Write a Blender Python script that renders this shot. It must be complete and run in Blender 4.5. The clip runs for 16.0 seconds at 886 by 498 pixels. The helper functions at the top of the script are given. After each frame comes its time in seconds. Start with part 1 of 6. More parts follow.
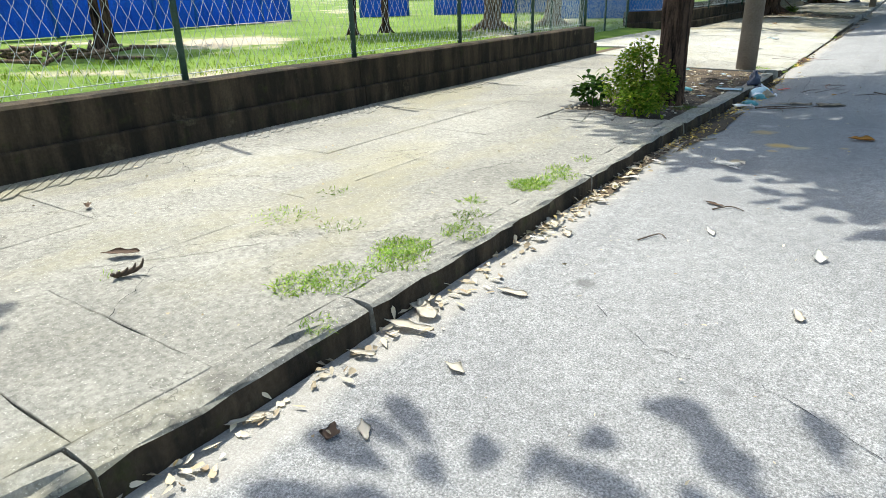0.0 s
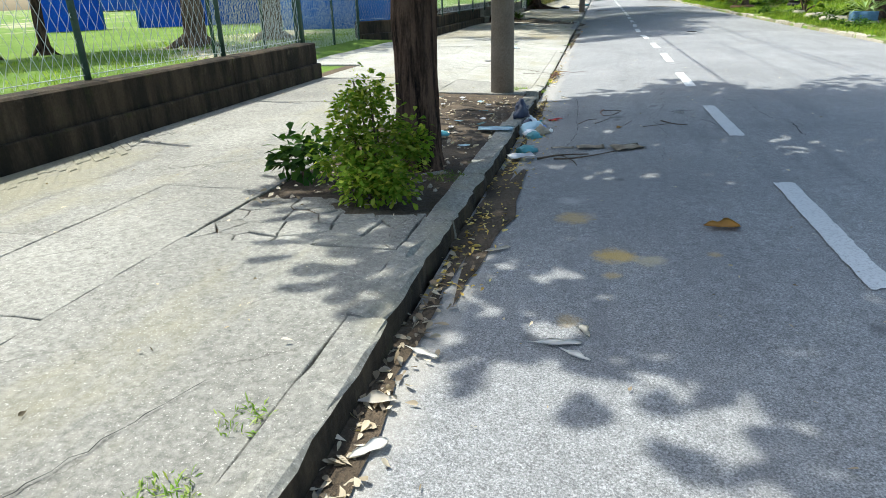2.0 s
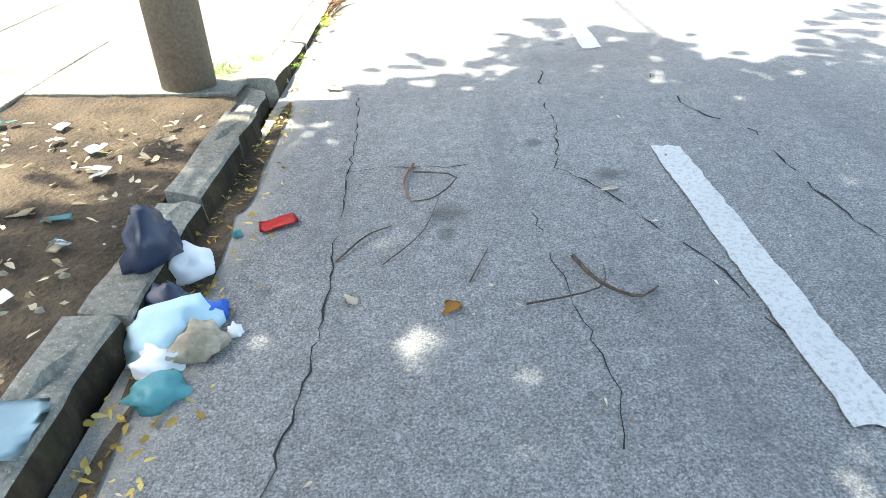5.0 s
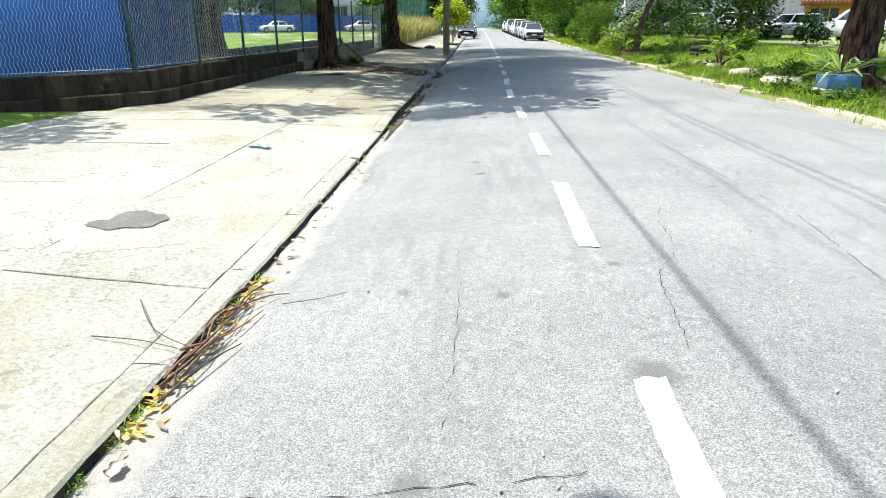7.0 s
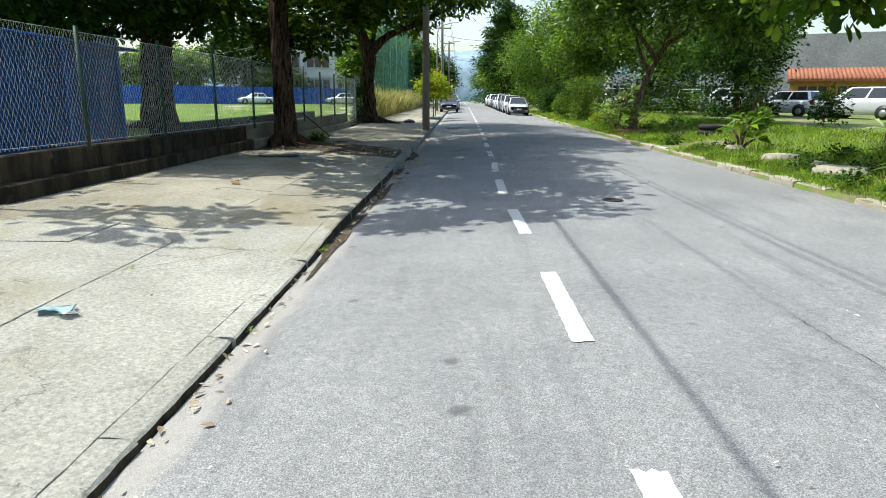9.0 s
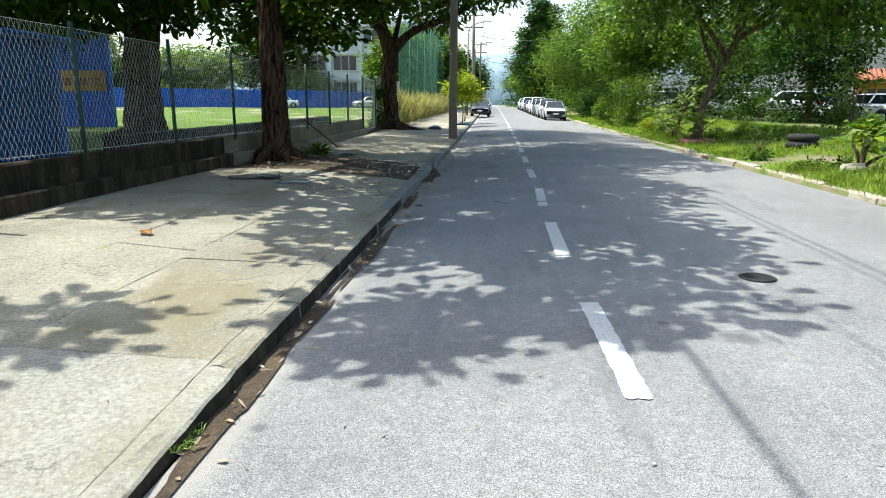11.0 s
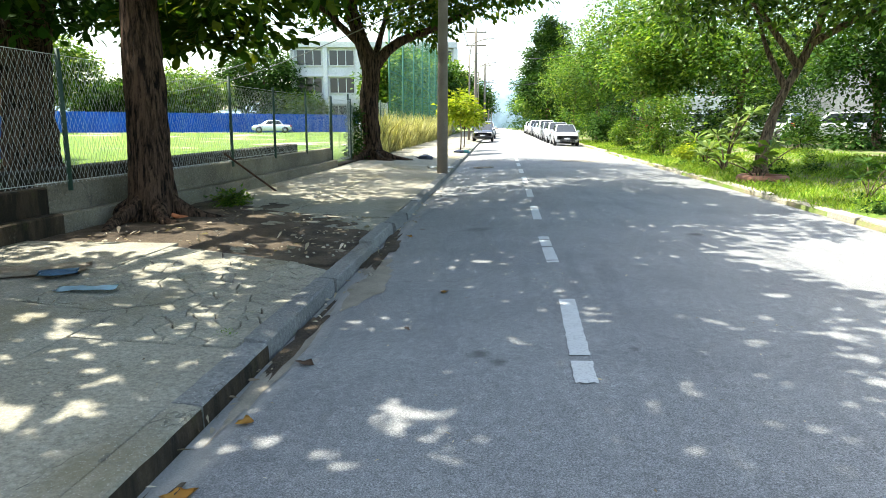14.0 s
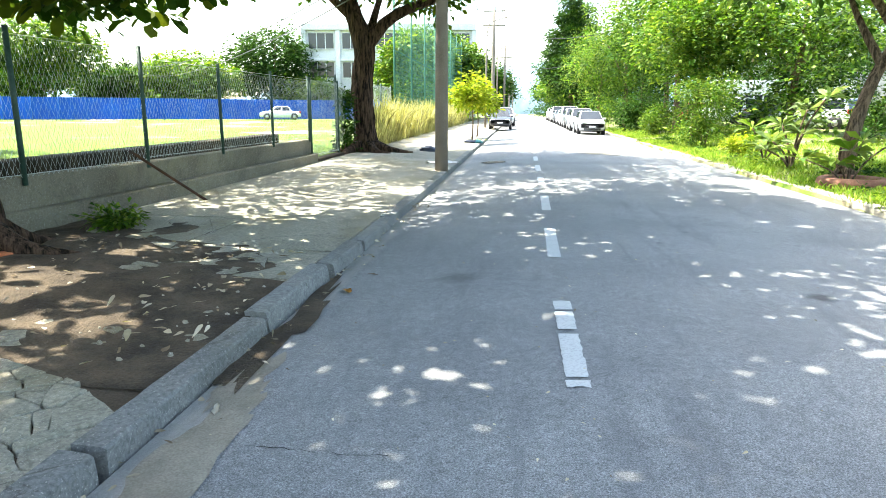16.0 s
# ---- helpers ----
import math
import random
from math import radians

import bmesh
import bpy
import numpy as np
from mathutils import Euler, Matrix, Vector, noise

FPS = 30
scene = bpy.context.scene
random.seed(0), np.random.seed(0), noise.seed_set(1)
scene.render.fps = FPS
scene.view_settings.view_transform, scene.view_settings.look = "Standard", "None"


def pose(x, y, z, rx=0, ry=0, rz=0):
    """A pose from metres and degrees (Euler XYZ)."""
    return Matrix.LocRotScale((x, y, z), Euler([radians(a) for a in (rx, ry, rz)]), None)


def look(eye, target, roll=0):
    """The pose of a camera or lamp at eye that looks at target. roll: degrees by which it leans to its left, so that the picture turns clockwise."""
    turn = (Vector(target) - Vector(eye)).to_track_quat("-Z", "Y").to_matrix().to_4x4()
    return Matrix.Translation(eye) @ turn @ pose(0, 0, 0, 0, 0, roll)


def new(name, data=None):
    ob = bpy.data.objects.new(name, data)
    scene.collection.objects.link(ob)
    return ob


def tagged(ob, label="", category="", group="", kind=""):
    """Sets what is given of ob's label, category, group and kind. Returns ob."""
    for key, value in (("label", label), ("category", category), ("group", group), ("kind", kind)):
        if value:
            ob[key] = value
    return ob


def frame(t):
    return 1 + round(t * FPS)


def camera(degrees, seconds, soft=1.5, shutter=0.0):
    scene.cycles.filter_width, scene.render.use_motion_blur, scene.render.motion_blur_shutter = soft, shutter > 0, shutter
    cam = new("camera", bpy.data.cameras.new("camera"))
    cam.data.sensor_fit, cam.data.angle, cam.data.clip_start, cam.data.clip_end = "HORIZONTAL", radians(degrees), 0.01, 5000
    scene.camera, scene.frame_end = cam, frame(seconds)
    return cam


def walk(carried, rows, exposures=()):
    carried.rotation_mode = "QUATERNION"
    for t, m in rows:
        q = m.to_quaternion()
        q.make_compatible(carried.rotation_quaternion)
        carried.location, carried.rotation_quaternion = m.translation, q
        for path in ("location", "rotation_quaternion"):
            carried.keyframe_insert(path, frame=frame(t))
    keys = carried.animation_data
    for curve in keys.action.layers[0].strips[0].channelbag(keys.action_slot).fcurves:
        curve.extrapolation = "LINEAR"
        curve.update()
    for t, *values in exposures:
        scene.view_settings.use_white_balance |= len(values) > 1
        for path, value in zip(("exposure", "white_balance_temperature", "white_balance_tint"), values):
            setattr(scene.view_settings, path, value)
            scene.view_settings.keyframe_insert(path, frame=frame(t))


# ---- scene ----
cam = camera(70.0, 16.0, soft=0.9)
PATH = [
    (0, (1.707, -1.362, 1.405), (0.634, 0.154, 0.661), -1.6),
    (0.5, (1.402, -0.596, 1.41), (0.526, 1.07, 0.735), -0.8),
    (1, (1.099, 0.22, 1.405), (0.461, 1.988, 0.722), 0.3),
    (1.5, (0.904, 1.023, 1.387), (0.428, 2.824, 0.659), -1.0),
    (2, (0.758, 1.965, 1.357), (0.323, 3.771, 0.615), -1.9),
    (2.5, (0.784, 2.846, 1.378), (0.475, 4.657, 0.587), -2.2),
    (3, (0.846, 3.752, 1.365), (0.692, 5.538, 0.479), -1.6),
    (3.2, (0.877, 4.107, 1.311), (0.789, 5.849, 0.332), -1.8),
    (5.3, (1.082, 7.909, 1.307), (1.101, 9.586, 0.218), -1.2),
    (5.5, (1.133, 8.28, 1.346), (1.159, 9.971, 0.28), -1.1),
    (5.6, (1.148, 8.449, 1.367), (1.175, 10.148, 0.311), -1.1),
    (6, (1.219, 9.274, 1.357), (1.201, 11.076, 0.49), -2.2),
    (6.5, (1.348, 10.22, 1.407), (1.336, 12.054, 0.608), -2.1),
    (7, (1.411, 11.156, 1.448), (1.309, 13.041, 0.788), -0.2),
    (7.5, (1.463, 12.088, 1.474), (1.257, 13.981, 0.861), 0.9),
    (8, (1.475, 12.935, 1.509), (1.265, 14.834, 0.919), 1.1),
    (8.5, (1.451, 13.838, 1.525), (1.371, 15.769, 1.012), 1.1),
    (9, (1.443, 14.83, 1.475), (1.39, 16.777, 1.02), 0.4),
    (11.3, (1.392, 19.238, 1.515), (1.226, 21.18, 1.069), 0.8),
    (11.5, (1.397, 19.61, 1.535), (1.219, 21.547, 1.072), 1.0),
    (12, (1.404, 20.54, 1.551), (1.185, 22.475, 1.096), 0.1),
    (12.5, (1.427, 21.499, 1.544), (1.193, 23.437, 1.11), -0.4),
    (13, (1.502, 22.421, 1.544), (1.305, 24.364, 1.116), -0.6),
    (13.5, (1.529, 23.361, 1.559), (1.353, 25.312, 1.154), -0.0),
    (14, (1.602, 24.233, 1.581), (1.431, 26.19, 1.204), 0.2),
    (14.5, (1.64, 25.144, 1.599), (1.45, 27.103, 1.242), 0.2),
    (15, (1.752, 26.037, 1.621), (1.545, 27.994, 1.263), -0.2),
    (15.5, (1.794, 26.937, 1.622), (1.565, 28.887, 1.24), 0.1),
    (16, (1.866, 27.874, 1.609), (1.63, 29.816, 1.191), 0.2),
]
walk(cam, [(t, look(e, g, r)) for t, e, g, r in PATH],
     exposures=[(t, s, k, 4) for t, s, k in ((0, 1.26, 6550), (0.7, 1.18, 6450), (1.5, 1.15, 6300), (2.5, 1.4, 6300), (3.2, 1.84, 6350), (5.3, 2.4, 7000), (6.0, 1.95, 6900), (7.0, 1.42, 6450), (8.0, 1.1, 6400), (9.0, 0.95, 6400),
                                            (11.3, 1.32, 6450), (13.0, 1.74, 6600), (14.5, 2.3, 6750), (16.0, 2.78, 6750))])

# ---- world, sun ----
SUN_DIR = Vector((-0.438, 0.0965, 0.894)).normalized()
world = bpy.data.worlds.new("world")
scene.world = world
world.use_nodes = True
wn = world.node_tree
sky = wn.nodes.new("ShaderNodeTexSky")
sky.sky_type = 'NISHITA'
sky.sun_disc = False
sky.sun_elevation = math.asin(SUN_DIR.z)
sky.sun_rotation = math.atan2(SUN_DIR.x, SUN_DIR.y)
sky.air_density, sky.dust_density = 1.2, 3.0
wn.links.new(sky.outputs[0], wn.nodes["Background"].inputs[0])
wn.nodes["Background"].inputs[1].default_value = 0.15
sun = new("sun", bpy.data.lights.new("sun", 'SUN'))
sun.data.energy, sun.data.angle, sun.data.color = 3.6, radians(0.6), (1.0, 0.955, 0.88)
sun.matrix_basis = look(SUN_DIR * 60, (0, 0, 0))


# ---- materials ----
class Mat:
    """A small builder of node materials, in world coordinates."""

    def __init__(self, name, rough=0.85, metal=0.0, spec=0.3):
        self.m = bpy.data.materials.new(name)
        self.m.use_nodes = True
        self.t = self.m.node_tree
        self.b = self.t.nodes["Principled BSDF"]
        self.b.inputs["Roughness"].default_value = rough
        self.b.inputs["Metallic"].default_value = metal
        self.b.inputs["Specular IOR Level"].default_value = spec
        self.pos = self.t.nodes.new("ShaderNodeNewGeometry").outputs["Position"]

    def mapped(self, scale):
        n = self.t.nodes.new("ShaderNodeMapping")
        self.t.links.new(self.pos, n.inputs[0])
        n.inputs["Scale"].default_value = scale
        return n.outputs[0]

    def noise(self, scale, detail=4, rough=0.6, stretch=None):
        n = self.t.nodes.new("ShaderNodeTexNoise")
        self.t.links.new(self.mapped(stretch) if stretch else self.pos, n.inputs["Vector"])
        n.inputs["Scale"].default_value, n.inputs["Detail"].default_value = scale, detail
        n.inputs["Roughness"].default_value = rough
        return n.outputs[0]

    def cells(self, scale, feature='F1', out=0):
        n = self.t.nodes.new("ShaderNodeTexVoronoi")
        n.feature = feature
        self.t.links.new(self.pos, n.inputs["Vector"])
        n.inputs["Scale"].default_value = scale
        return n.outputs[out]

    def ramp(self, fac, stops):
        n = self.t.nodes.new("ShaderNodeValToRGB")
        self.t.links.new(fac, n.inputs[0])
        e = n.color_ramp.elements
        while len(e) < len(stops):
            e.new(0.5)
        for k, (p, c) in enumerate(stops):
            e[k].position = p
            e[k].color = (*c, 1) if len(c) == 3 else c
        return n.outputs[0]

    def mix(self, fac, a, b, mode='MIX'):
        n = self.t.nodes.new("ShaderNodeMix")
        n.data_type, n.blend_type = 'RGBA', mode
        for sock, v in ((n.inputs[0], fac), (n.inputs[6], a), (n.inputs[7], b)):
            if hasattr(v, "links"):
                self.t.links.new(v, sock)
            elif isinstance(v, (int, float)):
                sock.default_value = v
            else:
                sock.default_value = (*v, 1)
        return n.outputs[2]

    def rand(self):
        return self.t.nodes.new("ShaderNodeObjectInfo").outputs["Random"]

    def island(self):
        return self.t.nodes.new("ShaderNodeNewGeometry").outputs["Random Per Island"]

    def colour(self, c):
        if hasattr(c, "links"):
            self.t.links.new(c, self.b.inputs["Base Color"])
        else:
            self.b.inputs["Base Color"].default_value = (*c, 1)
        return self

    def bump(self, h, strength=0.4, dist=0.01):
        n = self.t.nodes.new("ShaderNodeBump")
        n.inputs["Strength"].default_value, n.inputs["Distance"].default_value = strength, dist
        self.t.links.new(h, n.inputs["Height"])
        self.t.links.new(n.outputs[0], self.b.inputs["Normal"])
        return self


def grey(v):
    return (v, v, v)


def two_scale(name, a, b, big=1.2, fine=60, rough=0.85, bump=0.3, dist=0.006, spec=0.3, metal=0.0):
    m = Mat(name, rough, metal, spec)
    base = m.mix(m.ramp(m.noise(big, 5), [(0.35, grey(0)), (0.65, grey(1))]), a, b)
    grain = m.noise(fine, 3)
    m.colour(m.mix(0.55, base, m.ramp(grain, [(0.3, grey(0.35)), (0.7, grey(1.0))]), 'MULTIPLY'))
    return m.bump(grain, bump, dist).m


def smooth(a, b, v):
    s = min(1.0, max(0.0, (v - a) / (b - a)))
    return s * s * (3 - 2 * s)


def rise(y):
    """The street climbs a little beyond the second tree."""
    return 0.076 * math.log1p(math.exp((min(y, 125.0) - 32.0) / 8.0))


def dip(y):
    """How far the gutter sinks once the street is crowned."""
    return 0.1 * smooth(4.0, 9.5, y)


def camber(x, y):
    u = ((x - 3.7) / 3.7) ** 2
    flat = 0.03 * (1 - u) * smooth(0, 1.5, x)
    deep = 0.06 - (0.16 if x < 3.7 else 0.08) * u
    return flat + (deep - flat) * smooth(4.0, 9.5, y)


def road_height_at(x, y):
    return rise(y) + camber(x, y)


def asphalt_material():
    m = Mat("worn_asphalt", 0.82, 0, 0.35)
    stone = m.cells(190)
    speck = m.ramp(m.noise(150, 2, 0.7), [(0.42, grey(0.0)), (0.62, grey(1.0))])
    base = m.mix(m.ramp(m.noise(0.55, 6, 0.65), [(0.32, grey(0)), (0.7, grey(1))]), (0.218, 0.222, 0.226), (0.302, 0.306, 0.306))
    c = m.mix(0.8, base, m.ramp(m.noise(105, 4, 0.8), [(0.38, grey(0.38)), (0.62, grey(1.46))]), 'MULTIPLY')
    c = m.mix(0.8, c, m.ramp(m.noise(17, 5, 0.8), [(0.38, grey(0.78)), (0.62, grey(1.16))]), 'MULTIPLY')
    c = m.mix(speck, m.mix(1.0, c, grey(0.6), 'MULTIPLY'), c)
    # dusty band along the kerb and old oil spots
    x = m.t.nodes.new("ShaderNodeSeparateXYZ")
    m.t.links.new(m.pos, x.inputs[0])
    wob = m.t.nodes.new("ShaderNodeMath")
    wob.operation = 'MULTIPLY_ADD'
    m.t.links.new(m.noise(1.6, 4), wob.inputs[0])
    wob.inputs[1].default_value = -0.32
    m.t.links.new(x.outputs[0], wob.inputs[2])
    dust = m.ramp(wob.outputs[0], [(0.0, grey(0.55)), (0.1, grey(0.0))])
    c = m.mix(dust, c, (0.3, 0.285, 0.255))
    spots = m.ramp(m.cells(1.35), [(0.035, grey(0.62)), (0.075, grey(0.0))])
    c = m.mix(spots, c, (0.065, 0.065, 0.068))
    c = m.mix(m.ramp(m.noise(0.9, 5, 0.7, (3.0, 0.35, 1)), [(0.54, grey(0)), (0.72, grey(0.5))]), c, (0.09, 0.092, 0.1))
    # old splashes: ochre fruit stains and oil drips
    ragged = m.noise(9, 5, 0.75)
    for px, py, r, col, amount in ((.68, 5.95, .15, (0.42, 0.28, 0.08), .55), (.93, 5.3, .14, (0.46, 0.3, 0.07), .75), (1.1, 5.24, .1, (0.4, 0.34, 0.2), .6), (.9, 5.02, .06, (0.42, 0.28, 0.08), .5),
                                   (1.45, 5.35, .05, (0.42, 0.28, 0.08), .4), (.7, 4.5, .08, (0.4, 0.28, 0.1), .4), (1.4, 18.25, .07, (0.06, 0.06, 0.062), .7), (1.46, 17.65, .08, (0.06, 0.06, 0.062), .75),
                                   (1.0, 14.55, .07, (0.08, 0.08, 0.082), .6), (1.35, 14.1, .08, (0.1, 0.1, 0.1), .5), (.6, 1.48, .08, (0.07, 0.07, 0.07), .7), (2.2, 13.6, .16, (0.08, 0.08, 0.08), .7),
                                   (1.2, 12.9, .1, (0.08, 0.08, 0.08), .6), (3.0, 22.6, .16, (0.07, 0.07, 0.07), .7), (4.39, 33.3, .16, (0.04, 0.04, 0.04), .8), (1.5, 28.4, .1, (0.06, 0.06, 0.06), .7),
                                   (1.62, 28.25, .08, (0.06, 0.06, 0.06), .7), (1.3, 33.8, .24, (0.07, 0.07, 0.07), .6), (1.8, 9.9, .09, (0.06, 0.06, 0.06), .7), (1.5, 10.3, .07, (0.06, 0.06, 0.06), .6),
                                   (.65, 6.33, .12, (0.42, 0.42, 0.4), .35), (1.05, 9.66, .1, (0.05, 0.05, 0.045), .6), (1.05, 9.5, .06, (0.05, 0.05, 0.045), .6)):
        d = m.t.nodes.new("ShaderNodeVectorMath")
        d.operation = 'DISTANCE'
        m.t.links.new(m.pos, d.inputs[0])
        d.inputs[1].default_value = (px, py, road_height_at(px, py))
        s = m.t.nodes.new("ShaderNodeMath")
        s.operation = 'MULTIPLY_ADD'
        m.t.links.new(ragged, s.inputs[0])
        s.inputs[1].default_value = r * 1.6
        m.t.links.new(d.outputs["Value"], s.inputs[2])
        c = m.mix(m.ramp(s.outputs[0], [(r * 1.15, grey(amount)), (r * 1.75, grey(0))]), c, col)
    m.colour(c)
    return m.bump(m.mix(0.5, stone, m.noise(95, 4, 0.75)), 0.7, 0.006).m


def concrete_material(name, a, b, moss=0.5, tint=(0.235, 0.22, 0.15)):
    m = Mat(name, 0.9, 0, 0.2)
    base = m.mix(m.ramp(m.noise(0.8, 6, 0.65), [(0.35, grey(0)), (0.66, grey(1))]), a, b)
    base = m.mix(0.35, base, m.ramp(m.rand(), [(0, grey(0.72)), (1, grey(1.1))]), 'MULTIPLY')
    c = m.mix(0.8, base, m.ramp(m.noise(34, 6, 0.75), [(0.36, grey(0.48)), (0.64, grey(1.2))]), 'MULTIPLY')
    c = m.mix(m.ramp(m.noise(0.42, 6, 0.7, (1.6, 0.7, 1)), [(0.5, grey(0)), (0.64, grey(moss))]), c, tint)
    c = m.mix(m.ramp(m.noise(2.6, 6, 0.75), [(0.58, grey(0)), (0.75, grey(0.65))]), c, (0.17, 0.16, 0.14))
    edge = m.t.nodes.new("ShaderNodeTexVoronoi")
    edge.feature = 'DISTANCE_TO_EDGE'
    warp = m.t.nodes.new("ShaderNodeVectorMath")
    warp.operation = 'MULTIPLY_ADD'
    m.t.links.new(m.noise(2.2, 5, 0.7), warp.inputs[0])
    warp.inputs[1].default_value = (0.9, 0.9, 0.0)
    m.t.links.new(m.pos, warp.inputs[2])
    m.t.links.new(warp.outputs[0], edge.inputs["Vector"])
    edge.inputs["Scale"].default_value = 1.15
    hair = m.mix(1.0, m.ramp(edge.outputs["Distance"], [(0.0, grey(1)), (0.012, grey(0))]), m.ramp(m.noise(0.9, 3), [(0.48, grey(0)), (0.56, grey(0.8))]), 'MULTIPLY')
    c = m.mix(hair, c, (0.08, 0.075, 0.065))
    c = m.mix(m.ramp(m.noise(7.5, 6, 0.8), [(0.57, grey(0)), (0.63, grey(0.5))]), c, (0.2, 0.195, 0.17))
    c = m.mix(m.ramp(m.noise(95, 2), [(0.62, grey(0)), (0.7, grey(0.5))]), c, (0.6, 0.58, 0.53))
    m.colour(c)
    return m.bump(m.noise(24, 7, 0.78), 0.85, 0.016).m


def stained_and_shaded_material():
    # stained wall concrete; its dark tone also carries the shade of kerb sides
    m = Mat("stained_and_shaded_concrete", 0.93, 0, 0.15)
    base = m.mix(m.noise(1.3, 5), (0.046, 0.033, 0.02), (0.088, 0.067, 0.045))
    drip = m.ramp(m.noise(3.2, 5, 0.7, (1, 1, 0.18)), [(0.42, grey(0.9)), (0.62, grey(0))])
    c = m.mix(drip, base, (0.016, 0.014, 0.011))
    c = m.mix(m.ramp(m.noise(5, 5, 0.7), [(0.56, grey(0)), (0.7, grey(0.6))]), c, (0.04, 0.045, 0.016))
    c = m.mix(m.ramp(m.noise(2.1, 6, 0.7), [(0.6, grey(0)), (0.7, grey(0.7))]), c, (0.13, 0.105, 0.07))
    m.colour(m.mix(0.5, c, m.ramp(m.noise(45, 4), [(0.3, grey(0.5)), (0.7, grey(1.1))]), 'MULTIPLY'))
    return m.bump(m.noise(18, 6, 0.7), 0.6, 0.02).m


def bark_material(name, a, b):
    m = Mat(name, 0.95, 0, 0.1)
    n = m.noise(9, 7, 0.72, (1.6, 1.6, 0.22))
    c = m.mix(m.ramp(n, [(0.42, grey(0)), (0.58, grey(1))]), a, b)
    c = m.mix(m.ramp(m.noise(1.7, 4), [(0.5, grey(0)), (0.7, grey(0.5))]), c, tuple(0.8 * v for v in b))
    m.colour(m.mix(0.4, c, m.ramp(m.noise(70, 3), [(0.3, grey(0.5)), (0.7, grey(1.1))]), 'MULTIPLY'))
    return m.bump(n, 1.0, 0.05).m


def leaf_material(name, a, b, c3, glow=0.35, rough=0.65, spec=0.06):
    m = Mat(name, rough, 0, spec)
    r = m.island()
    col = m.ramp(r, [(0.0, a), (0.55, b), (1.0, c3)])
    # broad noise darkens whole clumps, painting the shadow inside a crown
    col = m.mix(0.75, col, m.ramp(m.noise(1.3, 5), [(0.36, grey(0.3)), (0.62, grey(1.4))]), 'MULTIPLY')
    m.colour(col)
    tr = m.t.nodes.new("ShaderNodeBsdfTranslucent")
    m.t.links.new(m.mix(1.0, col, (1.5, 1.45, 0.6), 'MULTIPLY'), tr.inputs[0])
    mx = m.t.nodes.new("ShaderNodeMixShader")
    mx.inputs[0].default_value = glow
    m.t.links.new(m.b.outputs[0], mx.inputs[1])
    m.t.links.new(tr.outputs[0], mx.inputs[2])
    m.t.links.new(mx.outputs[0], m.t.nodes["Material Output"].inputs[0])
    return m.m


def ground_material():
    m = Mat("soil_and_grass", 0.95, 0, 0.1)
    x = m.t.nodes.new("ShaderNodeSeparateXYZ")
    m.t.links.new(m.pos, x.inputs[0])
    soil = m.mix(m.noise(2.2, 6, 0.7), (0.06, 0.045, 0.032), (0.15, 0.118, 0.085))
    soil = m.mix(0.6, soil, m.ramp(m.noise(55, 4), [(0.3, grey(0.45)), (0.7, grey(1.15))]), 'MULTIPLY')
    grass = m.mix(m.ramp(m.noise(0.5, 6, 0.7), [(0.35, grey(0)), (0.65, grey(1))]), (0.075, 0.14, 0.022), (0.15, 0.22, 0.04))
    grass = m.mix(0.6, grass, m.ramp(m.noise(30, 5, 0.8), [(0.32, grey(0.4)), (0.68, grey(1.2))]), 'MULTIPLY')
    bare = m.mix(m.noise(1.3, 5), (0.3, 0.25, 0.18), (0.42, 0.37, 0.29))
    yard = m.mix(m.ramp(m.noise(0.16, 5, 0.6), [(0.55, grey(0)), (0.62, grey(1))]), grass, bare)
    left = m.t.nodes.new("ShaderNodeMath")
    left.operation = 'LESS_THAN'
    m.t.links.new(x.outputs[0], left.inputs[0])
    left.inputs[1].default_value = -4.15
    right = m.t.nodes.new("ShaderNodeMath")
    right.operation = 'GREATER_THAN'
    m.t.links.new(x.outputs[0], right.inputs[0])
    right.inputs[1].default_value = 7.3
    verge = m.mix(m.ramp(m.noise(0.7, 6, 0.7), [(0.4, grey(0)), (0.55, grey(1))]), (0.2, 0.165, 0.115), grass)
    c = m.mix(left.outputs[0], soil, yard)
    m.colour(m.mix(right.outputs[0], c, verge))
    return m.bump(m.noise(24, 6, 0.8), 0.8, 0.03).m


def paint_material():
    m = Mat("worn_road_paint", 0.7, 0, 0.3)
    c = m.mix(m.noise(7, 4), (0.41, 0.42, 0.42), (0.52, 0.53, 0.52))
    worn = m.ramp(m.noise(55, 5, 0.8), [(0.5, grey(0)), (0.6, grey(0.8))])
    m.colour(m.mix(worn, c, (0.3, 0.3, 0.3)))
    return m.bump(m.noise(70, 4), 0.4, 0.004).m


def plain(name, c, rough=0.6, metal=0.0, spec=0.4):
    m = Mat(name, rough, metal, spec)
    m.colour(m.mix(0.3, c, m.ramp(m.noise(6, 5), [(0.35, grey(0.6)), (0.65, grey(1.15))]), 'MULTIPLY'))
    return m.m


